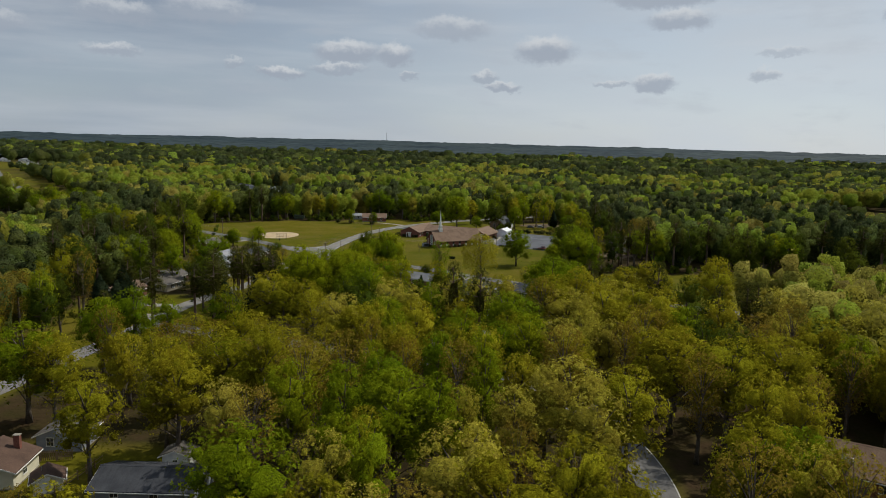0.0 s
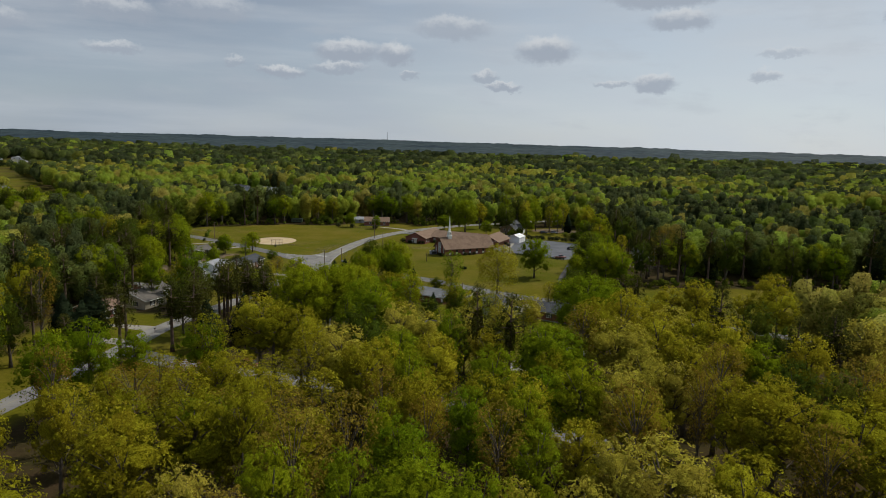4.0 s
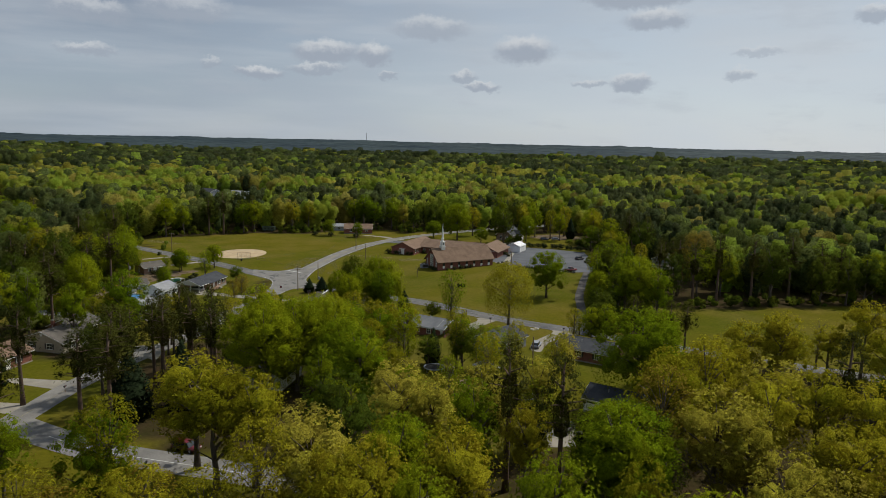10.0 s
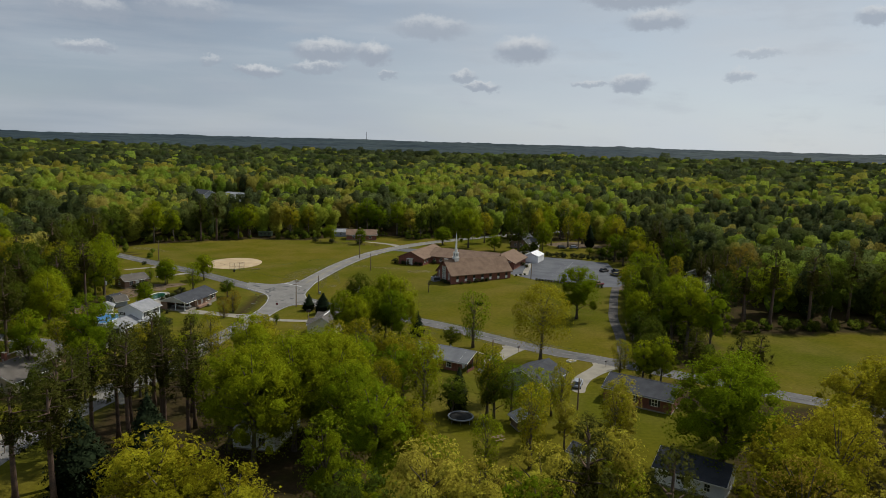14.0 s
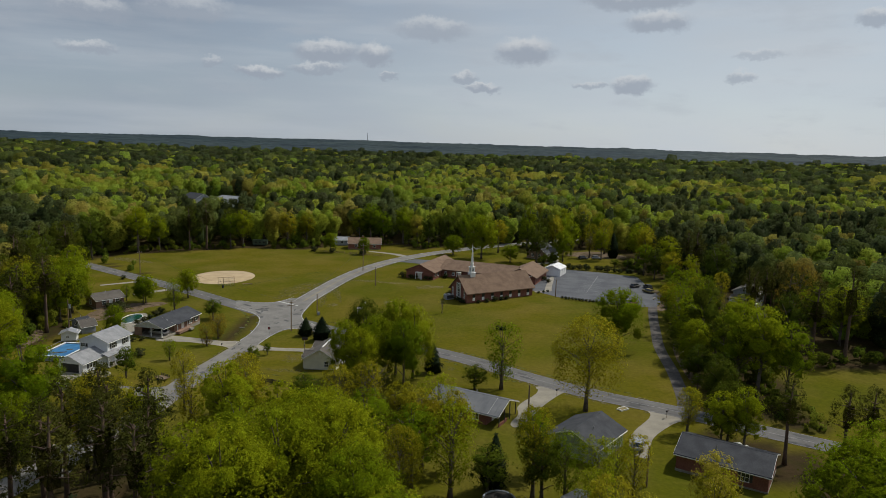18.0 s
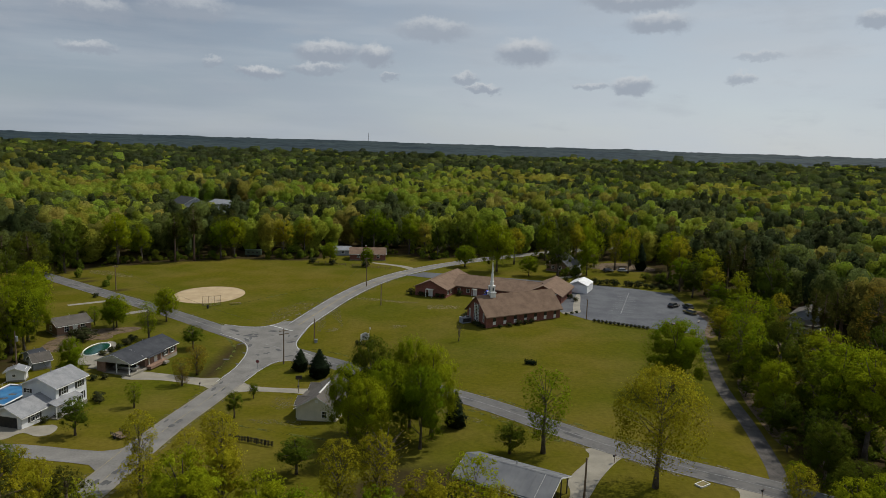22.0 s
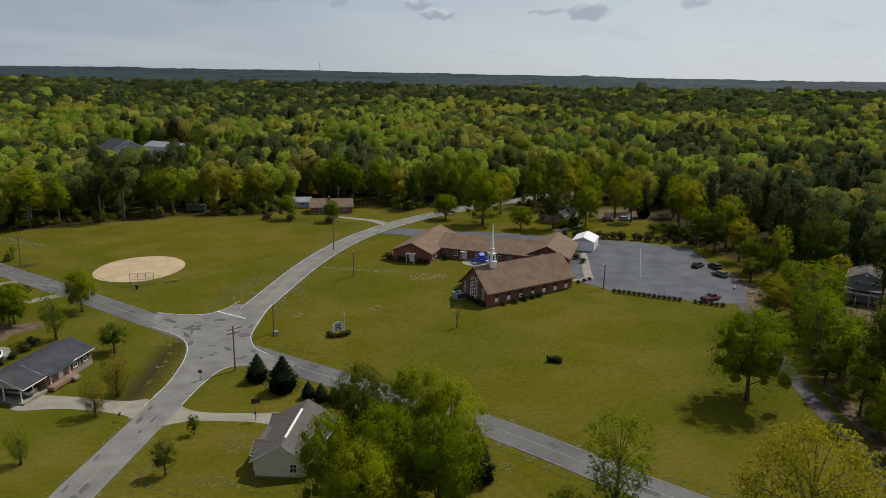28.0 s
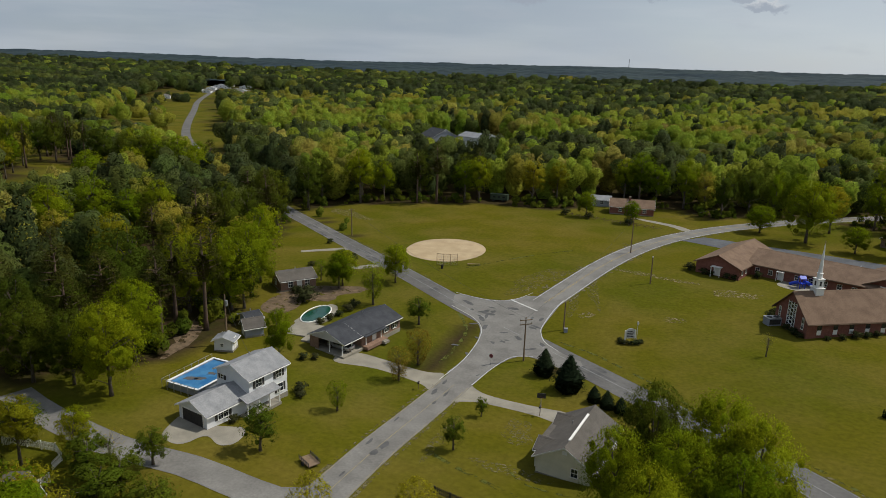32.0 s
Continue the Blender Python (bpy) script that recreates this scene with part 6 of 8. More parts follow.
def gable_roof(host, W, L, eave, ridge, mat, over=0.45, ends=0.35, x0=0.0, y0=0.0, trim="trim", seams=0):
    """Two sloping slabs on a body of W by L with the ridge along its length, with ridge cap and fascia boards."""
    s = (ridge - eave) / (W / 2)
    drop = over * s
    for side in (-1, 1):
        xm, xe = x0 + W / 2, x0 + W / 2 + side * (W / 2 + over)
        bm = bmesh.new()
        slab(bm, [(xm, y0 - ends, ridge + 0.16), (xm, y0 + L + ends, ridge + 0.16), (xe, y0 + L + ends, eave - drop + 0.16), (xe, y0 - ends, eave - drop + 0.16)], 0.14)
        slope = part("roof_slope", bm, mat, host)
        part("gutter", boxes((xe - 0.06 * (side < 0) - 0.03, y0 - ends, eave - drop - 0.08, xe + 0.06 * (side > 0) + 0.03, y0 + L + ends, eave - drop + 0.03)), trim, slope)
        for yy in (y0 - ends - 0.03, y0 + L + ends):
            bm = bmesh.new()
            slab(bm, [(xm, yy, ridge + 0.14), (xm, yy + 0.03, ridge + 0.14), (xe, yy + 0.03, eave - drop + 0.14), (xe, yy, eave - drop + 0.14)], 0.18)
            part("fascia", bm, trim, slope)
        if seams:
            bm = bmesh.new()
            for k in range(1, seams):
                yy = y0 - ends + (L + 2 * ends) * k / seams
                slab(bm, [(xm, yy, ridge + 0.2), (xm, yy + 0.05, ridge + 0.2), (xe, yy + 0.05, eave - drop + 0.2), (xe, yy, eave - drop + 0.2)], 0.05)
            part("seam", bm, mat, slope)
    bm = bmesh.new()
    xm = x0 + W / 2
    for side in (-1, 1):
        slab(bm, [(xm, y0 - ends, ridge + 0.2), (xm, y0 + L + ends, ridge + 0.2), (xm + side * 0.2, y0 + L + ends, ridge + 0.19 - 0.2 * s), (xm + side * 0.2, y0 - ends, ridge + 0.19 - 0.2 * s)], 0.04)
    part("ridge_cap", bm, mat, host)


def gable_body(W, L, eave, ridge, x0=0.0, y0=0.0, sink=0.6):
    """Walls with gables at both ends."""
    bm = bmesh.new()
    prof = [(0, -sink), (W, -sink), (W, eave), (W / 2, ridge), (0, eave)]
    a, b = [bm.verts.new((x0 + x, y0, z)) for x, z in prof], [bm.verts.new((x0 + x, y0 + L, z)) for x, z in prof]
    bm.faces.new(a), bm.faces.new(b[::-1])
    for i in range(5):
        bm.faces.new((a[i], b[i], b[(i + 1) % 5], a[(i + 1) % 5]))
    bmesh.ops.recalc_face_normals(bm, faces=bm.faces[:])
    return bm


def house(label, x, y, turn, W, L, eave, ridge, wall, roof, shutters="", windows=(), doors=(), chimney=None, name="house", category="house", over=0.45, seams=0, vents=True, trim="trim", group=""):
    h = thing(name, x, y, turn, label, category, group)
    part("wall", gable_body(W, L, eave, ridge), wall, h)
    part("foundation", boxes((-0.06, -0.06, -0.6, W + 0.06, L + 0.06, 0.22)), "concrete", h)
    gable_roof(h, W, L, eave, ridge, roof, over, trim=trim, seams=seams)
    for side, u, z, *size in windows:
        window(h, W, L, side, u, z, *(size or (1.0, 1.2)), shutters=shutters)
    for side, u in doors:
        door(h, W, L, side, u)
    if vents:
        for yy in (-0.04, L):
            part("gable_vent", boxes((W / 2 - 0.3, yy, ridge - 1.0, W / 2 + 0.3, yy + 0.04, ridge - 0.5)), trim, h)
    if chimney:
        cx, cy = chimney
        c = part("chimney", boxes((cx - 0.4, cy - 0.3, eave - 0.5, cx + 0.4, cy + 0.3, ridge + 0.9)), "brick", h)
        part("chimney_cap", boxes((cx - 0.46, cy - 0.36, ridge + 0.9, cx + 0.46, cy + 0.36, ridge + 1.0)), "concrete", c)
    pipe = part("vent_pipe", boxes((W * 0.3 - 0.06, L * 0.6 - 0.06, eave, W * 0.3 + 0.06, L * 0.6 + 0.06, eave + (ridge - eave) * 0.6 + 0.65)), "steel", h)
    return h


# ---- church ----
church = thing("church", 17.6, 147.6, 31.0, "red-brick church with brown shingle roofs and a white steeple", "church", z=3.05)
CL, CW, CE, CR = 25.2, 9.4, 3.5, 7.7
# the nave lies along local x, so its roof pieces hang on a turned base
nave = part("nave_wall", gable_body(CW, CL, CE, CR), "brick", church)
nave.matrix_basis = pose(0, CW, 0, 0, 0, -90)
gable_roof(nave, CW, CL, CE, CR, "roof_brown", 0.7, 0.5, trim="roof_brown")
for k in range(7):
    window(nave, CW, CL, "E", 2.6 + k * 3.45, 1.55, 0.8, 1.35, panel="trim")
    window(nave, CW, CL, "W", 2.6 + k * 3.45, 1.55, 0.8, 1.35, panel="trim")
glazing = part("stained_glass", boxes((CW / 2 - 1.1, -0.06, 0.8, CW / 2 + 1.1, 0.0, 5.6)), "glass", nave, "tall dark window in the gable")
for k in range(6):
    z = 0.8 + k * 0.8
    for s in (-1, 1):
        bm = bmesh.new()
        slab(bm, [(CW / 2 - 1.1, -0.1, z + (0.8 if s > 0 else 0.1)), (CW / 2 - 1.1, -0.06, z + (0.8 if s > 0 else 0.1)), (CW / 2 + 1.1, -0.06, z + (0.1 if s > 0 else 0.8)), (CW / 2 + 1.1, -0.1, z + (0.1 if s > 0 else 0.8))], 0.09)
        part("glazing_bar", bm, "trim", nave)
for xx in (-1.15, -0.4, 0.4, 1.15):
    bm = bmesh.new()
    box(bm, CW / 2 + xx - 0.05, -0.12, 0.7, CW / 2 + xx + 0.05, -0.04, 5.7)
    part("mullion", bm, "trim", nave)
for xx in (1.3, CW - 1.3):
    window(nave, CW, CL, "S", xx, 1.4, 0.5, 2.2)
steeple = part("steeple_base", boxes((-0.85, -0.85, -1.6, 0.85, 0.85, 0.7), (-0.98, -0.98, 0.7, 0.98, 0.98, 0.86)), "trim", church, "white steeple base astride the ridge")
steeple.matrix_basis = pose(4.6, CW / 2, CR, 0, 0, 0)
part("belfry", boxes((-0.66, -0.66, 0.86, 0.66, 0.66, 2.5), (-0.8, -0.8, 2.5, 0.8, 0.8, 2.64)), "trim", steeple)
bm = bmesh.new()
for a in range(4):
    c, s_ = math.cos(a * math.pi / 2), math.sin(a * math.pi / 2)
    xx, yy = 0.64 * c, 0.64 * s_
    box(bm, xx - (0.04 if abs(c) > 0.5 else 0.2), yy - (0.04 if abs(s_) > 0.5 else 0.2), 1.25, xx + (0.04 if abs(c) > 0.5 else 0.2), yy + (0.04 if abs(s_) > 0.5 else 0.2), 2.15)
part("louvre", bm, "dark_trim", steeple, "dark louvred openings")
bm = bmesh.new()
tube(bm, [(0, 0, 2.64), (0, 0, 3.6)], [0.52, 0.5], 8)
part("lantern", bm, "trim", steeple)
bm = bmesh.new()
tube(bm, [(0, 0, 3.6), (0, 0, 3.72), (0, 0, 3.76), (0, 0, 9.6)], [0.6, 0.6, 0.42, 0.04], 8)
part("spire", bm, "trim", steeple, "slender white eight-sided spire")
part("finial", boxes((-0.04, -0.04, 9.5, 0.04, 0.04, 10.1), (-0.2, -0.04, 9.8, 0.2, 0.04, 9.88)), "paint_yellow", steeple, "small gilt cross")

hall = thing("church_hall", -3.2, 185.3, -21.0, "long low red-brick church hall with brown shingle roofs", "church hall", z=3.1)
wing = part("wing_wall", gable_body(10.5, 24, 2.9, 5.2), "brick", hall)
gable_roof(wing, 10.5, 24, 2.9, 5.2, "roof_brown", 0.6, 0.5, trim="roof_brown")
main_wall = part("main_wall", gable_body(13, 27.5, 3.0, 5.4), "brick", hall)
main_wall.matrix_basis = pose(10.0, 20.6, 0, 0, 0, -90)
gable_roof(main_wall, 13, 27.5, 3.0, 5.4, "roof_brown", 0.6, 0.3, trim="roof_brown")
east = part("east_wall", gable_body(11, 17, 3.0, 5.6), "brick", hall)
east.matrix_basis = pose(34.2, 8.6, 0.05)
gable_roof(east, 11, 17, 3.0, 5.6, "roof_brown", 0.6, 0.9, trim="roof_brown")
part("pediment", boxes((1.2, -0.12, 3.1, 9.8, -0.02, 3.35), (2.4, -0.1, 1.0, 8.6, -0.02, 2.7)), "trim", east, "white boarding under the gable")
for xx in (3.4, 5.5, 7.6):
    window(east, 11, 17, "S", xx, 0.9, 0.9, 1.4)
door(wing, 10.5, 24, "S", 5.25, 1.4, 2.2)
part("porch_hood", boxes((4.0, -1.3, 2.4, 6.5, 0.0, 2.55), (4.1, -1.25, 0, 4.25, -1.1, 2.4), (6.25, -1.25, 0, 6.4, -1.1, 2.4)), "trim", wing, "small white porch hood on posts")
for yy in (2.0, 4.5):
    window(wing, 10.5, 24, "E", yy, 1.0, 0.8, 1.2)
for k in range(8):
    if k != 2:
        window(main_wall, 13, 27.5, "E", 2.2 + k * 3.0, 1.0, 0.9, 1.1)
door(main_wall, 13, 27.5, "E", 7.6, 1.2, 2.1)
part("porch_hood", boxes((13.0, 6.8, 2.35, 14.2, 8.4, 2.5), (14.0, 6.85, 0, 14.12, 6.97, 2.35), (14.0, 8.2, 0, 14.12, 8.32, 2.35)), "trim", main_wall, "small white porch hood on posts")
for xx, yy in ((4, 10), (6, 17), (3.5, 22)):
    part("vent_pipe", boxes((xx - 0.08, yy - 0.08, 3.5, xx + 0.08, yy + 0.08, 5.0)), "steel", main_wall)

# ---- houses round the crossroads ----
beige = house("cream vinyl-sided house with a grey-brown shingle roof", -19.0, 85.9, -7.5, 7.2, 12.2, 2.5, 4.6, "siding_beige", "roof_grey", windows=(("S", 5.0, 0.95, 0.8, 1.1), ("E", 3, 0.95), ("E", 6.5, 0.95), ("E", 10, 0.95), ("W", 10.4, 0.95)), doors=(("W", 6.0),))
for yy, w in ((1.4, 3.4), (8.6, 3.2)):
    bm = gable_body(w, 2.0, 2.4, 3.2)
    g = part("front_gable", bm, "siding_beige", beige)
    g.matrix_basis = pose(-0.7, yy + w, 0, 0, 0, -90)
    gable_roof(g, w, 3.0, 2.45, 3.3, "roof_grey", 0.3, 0.25)
part("porch_roof", boxes((-1.1, 4.6, 2.35, 0.1, 8.6, 2.48)), "roof_grey", beige)
for yy in (4.8, 6.6, 8.4):
    part("porch_post", boxes((-1.05, yy - 0.07, 0, -0.91, yy + 0.07, 2.35)), "trim", beige)
part("ridge_vent", boxes((3.45, 1.6, 4.74, 3.75, 9.4, 4.86)), "trim", beige, "white ridge vent")

ranch = house("low brick ranch house with a dark shingle roof and open carport", -65.4, 114.1, -11.5, 7.8, 11.6, 2.4, 3.9, "brick_tan", "roof_dark", "dark_trim", windows=(("E", 7.2, 0.75, 1.0, 1.25), ("E", 9.8, 0.75, 1.0, 1.25), ("N", 2.4, 0.8), ("N", 5.4, 0.8), ("W", 4, 0.9), ("W", 8, 0.9)), doors=(("E", 3.6),))
gable_roof(ranch, 7.8, 4.9, 2.4, 3.9, "roof_dark", 0.45, 0.0, 0.0, -5.3)
bm = bmesh.new()
slab(bm, [(0, -5.2, 2.35), (7.8, -5.2, 2.35), (3.9, -5.2, 3.8)], 0.1)
part("carport_gable", bm, "trim", ranch, "pale boarded gable over the carport")
part("carport_wall", boxes((0.0, -5.1, -0.4, 0.2, 0.0, 2.4), (0.2, -5.1, -0.4, 2.0, -4.9, 2.35)), "brick_tan", ranch)
part("carport_slab", boxes((0.2, -5.4, -0.4, 8.2, 0.0, 0.06)), "concrete", ranch)
for xx, yy in ((7.6, -5.0), (7.6, -2.5), (4.6, -5.0), (8.1, 0.9), (8.1, 5.4)):
    part("porch_post", boxes((xx - 0.08, yy - 0.08, 0, xx + 0.08, yy + 0.08, 2.35)), "trim", ranch)
part("porch_slab", boxes((7.8, 0.0, -0.3, 9.2, 6.0, 0.3)), "brick_tan", ranch)
part("porch_roof", boxes((7.6, 0.0, 2.16, 8.9, 6.2, 2.3)), "roof_dark", ranch)
part("porch_steps", boxes((9.2, 4.2, -0.3, 9.9, 5.6, 0.12), (9.2, 4.3, 0.12, 9.55, 5.5, 0.24)), "concrete", ranch)

white = house("white-sided two-storey house with a light grey shingle roof", -67.0, 84.8, -11.5, 6.8, 7.4, 4.9, 6.3, "siding_white", "roof_pale", "dark_trim", windows=(("E", 1.8, 3.2, 1.1, 1.15), ("E", 5.7, 3.2, 1.1, 1.15), ("E", 5.9, 0.8, 1.1, 1.3), ("S", 1.2, 3.5, 0.6, 0.7), ("N", 2.3, 3.2), ("N", 5.0, 3.2)))
g = part("garage_wall", gable_body(5.8, 7.2, 2.4, 3.7), "siding_white", white)
g.matrix_basis = pose(0.7, -7.2, 0)
gable_roof(g, 5.8, 7.6, 2.4, 3.7, "roof_pale", 0.45, 0.4)
# flat dark panel that paints the shade inside the open garage
part("garage_opening", boxes((0.8, -0.04, 0.05, 5.0, 0.02, 2.1)), "dark_trim", g, "dark panel for the shade inside the open garage")
part("garage_door_frame", boxes((0.65, -0.07, 0, 0.8, 0.0, 2.3), (5.0, -0.07, 0, 5.15, 0.0, 2.3), (0.65, -0.07, 2.2, 5.15, 0.0, 2.35)), "trim", g)
for yy in (2.3, 3.2):
    window(g, 5.8, 7.2, "E", yy, 0.9, 0.75, 1.3)
for yy in (1.35, 3.75):
    part("shutter", boxes((5.8, yy, 0.9, 5.86, yy + 0.4, 2.2)), "dark_trim", g)
bm = bmesh.new()
slab(bm, [(6.7, -1.8, 2.9), (6.7, 4.6, 2.9), (8.4, 4.6, 2.35), (8.4, -1.8, 2.35)], 0.14)
part("porch_roof", bm, "roof_pale", white)
for yy in (-1.6, 0.5, 2.5, 4.4):
    part("porch_post", boxes((8.15, yy - 0.07, 0, 8.29, yy + 0.07, 2.35)), "trim", white)
part("porch_slab", boxes((6.7, -1.8, -0.3, 8.4, 4.6, 0.15)), "concrete", white)
door(white, 6.8, 7.4, "E", 0.6)

# ---- houses south of the main road ----
brick_long = house("long brick house with grey metal roof and open end porch", 12.5, 65.4, 241.5, 7.6, 11.2, 2.6, 4.0, "brick", "roof_zinc", windows=(("E", 2.6, 1.0), ("E", 6, 1.0), ("E", 9.2, 1.0), ("N", 2.4, 1.0), ("W", 3, 1.0), ("W", 8, 1.0)), doors=(("W", 5.4), ("N", 4.8)), over=0.6, seams=10)
gable_roof(brick_long, 7.6, 2.1, 2.6, 4.0, "roof_zinc", 0.6, 0.0, 0.0, 11.59, seams=2)
part("porch_slab", boxes((0.1, 11.26, -0.4, 7.5, 13.6, 0.12)), "concrete", brick_long)
for xx in (0.3, 2.9, 5.1, 7.3):
    part("porch_post", boxes((xx - 0.07, 13.35, 0.12, xx + 0.07, 13.49, 2.55 + 1.4 * (1 - abs(xx - 3.8) / 3.8))), "dark_trim", brick_long)
part("porch_wall", boxes((4.2, 13.36, 0.12, 7.5, 13.48, 0.95)), "brick", brick_long)
house("dark blue-grey house with a charcoal shingle roof", 40.0, 46.4, 142.0, 8.2, 9.6, 2.7, 4.4, "siding_grey", "roof_dark", windows=(("W", 3, 1.0), ("W", 6.5, 1.0), ("S", 2, 1.0), ("S", 6, 1.0), ("E", 4, 1.0)), doors=(("W", 5),))
house("low brick house with a charcoal shingle roof", 56.2, 31.6, 58.0, 8.4, 12.4, 2.6, 4.1, "brick", "roof_dark", "dark_trim", windows=(("W", 3, 1.0), ("W", 7, 1.0), ("N", 3, 1.0), ("N", 6, 1.0)))
garage = house("white garage with a black shingle roof and two roller doors", 53.2, 0.6, 56.0, 6.4, 9.2, 2.6, 4.1, "siding_white", "roof_dark", windows=(("W", 2.2, 1.0, 0.7, 1.0), ("S", 3.2, 1.0, 0.6, 0.9)), name="garage", category="garage")
for u in (5.4, 7.8):
    d_ = part("roller_door", boxes((-0.05, u - 1.1, 0.05, 0.0, u + 1.1, 2.2)), "trim", garage, "white roller door")
    for k in range(3):
        part("door_panel", boxes((-0.08, u - 1.0, 0.2 + k * 0.68, -0.05, u + 1.0, 0.75 + k * 0.68)), "trim", d_)
    part("door_window", boxes((-0.09, u - 0.8, 1.66, -0.07, u + 0.8, 1.95)), "glass", d_)
house("tan-sided house with brown hip-like gables among trees", -72.5, 36.6, -14.0, 11.0, 9.0, 2.6, 4.6, "siding_tan", "roof_grey", "dark_trim", windows=(("E", 3, 0.9), ("E", 6, 0.9), ("S", 3, 0.9), ("S", 7.6, 0.9, 1.4, 1.2)), chimney=(3.0, 6.0))
house("brick house with a brown shingle roof and brick chimney", -73.0, 48.0, -14.0, 8.5, 7.5, 2.6, 4.4, "brick_tan", "roof_grey", windows=(("E", 2, 0.9), ("E", 5.4, 0.9), ("S", 3, 0.9)), chimney=(4.0, 3.0))
house("red-brick house with a dark red roof and porch", -75.5, 18.4, -12.0, 8.0, 12.0, 2.6, 4.4, "brick", "roof_brown", "dark_trim", windows=(("E", 3, 0.9), ("E", 8.6, 0.9), ("S", 2.5, 0.9), ("S", 5.6, 0.9)), doors=(("E", 6),))
house("small white pavilion house under trees", -16.0, 14.0, -10.0, 7.0, 10.0, 2.6, 4.2, "siding_white", "roof_dark", windows=(("S", 2, 0.9), ("S", 5, 0.9), ("E", 3, 0.9), ("W", 5, 0.9)), doors=(("W", 3),))
metal = house("long house with a charcoal metal roof and white fascia", -14.2, -88.6, -88.0, 7.4, 13.0, 2.6, 3.9, "siding_grey", "roof_dark", windows=(("E", 3, 1.0), ("E", 8, 1.0), ("S", 3, 1.0)), seams=16)
house("small white outbuilding with a grey roof", -9.4, -85.6, 2.0, 3.6, 3.0, 2.3, 3.0, "siding_white", "roof_grey", name="outbuilding", category="outbuilding", windows=(("S", 1.8, 1.0, 0.6, 0.7),))
house("cream house with a brown-red shingle roof", -35.6, -93.6, 8.0, 9.4, 7.0, 2.6, 4.4, "siding_beige", "roof_russet", windows=(("E", 3, 1.0), ("S", 3, 1.0), ("S", 7, 1.0)), chimney=(7.4, 5.6))
house("cream garden shed with a brown-red roof and open door", -22.6, -94.0, 30.0, 3.4, 3.0, 2.0, 2.9, "siding_beige", "roof_russet", name="garden_shed", category="shed", doors=(("S", 1.0),))
house("grey weathered house half hidden by trees", -30.4, -81.0, 4.0, 6.6, 5.6, 2.5, 3.9, "siding_grey", "roof_grey", windows=(("S", 2, 1.0), ("S", 4.6, 1.0)))
dormer_house = house("red-brick house with a red-brown roof and white dormer", 92.6, -88.4, 62.0, 8.6, 12.5, 2.8, 5.6, "brick", "roof_brown", windows=(("N", 2.5, 1.0), ("N", 6.0, 1.0), ("W", 4, 1.0)))
d_ = part("dormer", gable_body(1.9, 2.4, 1.3, 2.1, sink=0.2), "siding_white", dormer_house, "white boarded dormer")
d_.matrix_basis = pose(0.9, 10.0, 3.2, 0, 0, -90)
gable_roof(d_, 1.9, 2.6, 1.3, 2.1, "roof_brown", 0.25, 0.2)
window(d_, 1.9, 2.4, "S", 0.95, 0.2, 0.7, 0.95)

# ---- houses farther off ----
house("long brick ranch house with a brown shingle roof", -18.6, 247.6, 97.0, 8.0, 14.5, 2.6, 4.6, "brick", "roof_brown", windows=(("W", 3, 1.0), ("W", 7, 1.0), ("W", 11, 1.0), ("N", 3, 1.0)), chimney=(3.6, 8.0))
house("small grey outbuilding with a metal roof", -34.4, 257.0, 97.0, 5.0, 7.0, 2.5, 3.6, "siding_grey", "roof_metal", name="outbuilding", category="outbuilding", windows=(("W", 3, 1.0),))
ne = house("brick house with a steep slate-blue roof and white porch", 45.6, 235.0, -28.0, 8.4, 12.0, 2.8, 6.0, "brick_tan", "roof_dark", windows=(("E", 3, 1.0), ("E", 7, 1.0), ("S", 2.6, 1.0), ("S", 5.6, 1.0)), doors=(("E", 5),))
g = part("front_gable", gable_body(3.6, 3.0, 2.8, 4.6), "siding_white", ne)
g.matrix_basis = pose(11.2, 5.2, 0, 0, 0, 90)
gable_roof(g, 3.6, 4.4, 2.8, 4.6, "roof_dark", 0.3, 0.3)
porch_house = house("grey two-storey house with a deep rear porch among trees", 99.6, 150.8, -38.0, 7.0, 8.6, 5.6, 7.2, "siding_grey", "roof_grey", windows=(("S", 2, 3.6), ("S", 5, 3.6), ("W", 3, 3.6), ("W", 6, 3.6), ("S", 2, 0.9), ("S", 5, 0.9)))
part("deck", boxes((-0.4, -2.6, 2.5, 7.4, 0.0, 2.7)), "trim", porch_house)
bm = bmesh.new()
slab(bm, [(-0.5, 0.0, 4.4), (7.5, 0.0, 4.4), (7.5, -2.8, 3.6), (-0.5, -2.8, 3.6)], 0.12)
part("porch_roof", bm, "roof_grey", porch_house)
for xx in (-0.3, 2.2, 4.8, 7.3):
    part("porch_post", boxes((xx - 0.08, -2.55, -0.4, xx + 0.08, -2.4, 3.6)), "trim", porch_house)
part("railing", boxes((-0.3, -2.52, 3.4, 7.3, -2.46, 3.5), (-0.3, -2.52, 2.9, 7.3, -2.46, 2.95)), "trim", porch_house)
house("low brick house behind the oval pool", -91.6, 133.6, -38.0, 6.4, 8.0, 2.4, 3.7, "brick_tan", "roof_grey", windows=(("E", 2.2, 0.8), ("E", 6, 0.8), ("S", 3, 0.8)), doors=(("E", 4.2),))
house("long commercial building with a grey-white metal roof", -120.0, 374.0, 62.0, 12.0, 22.0, 8.5, 10.5, "siding_white", "roof_metal", windows=(("W", 4, 1.2), ("W", 9, 1.2), ("W", 14, 1.2)), name="commercial_building", category="building", seams=18)
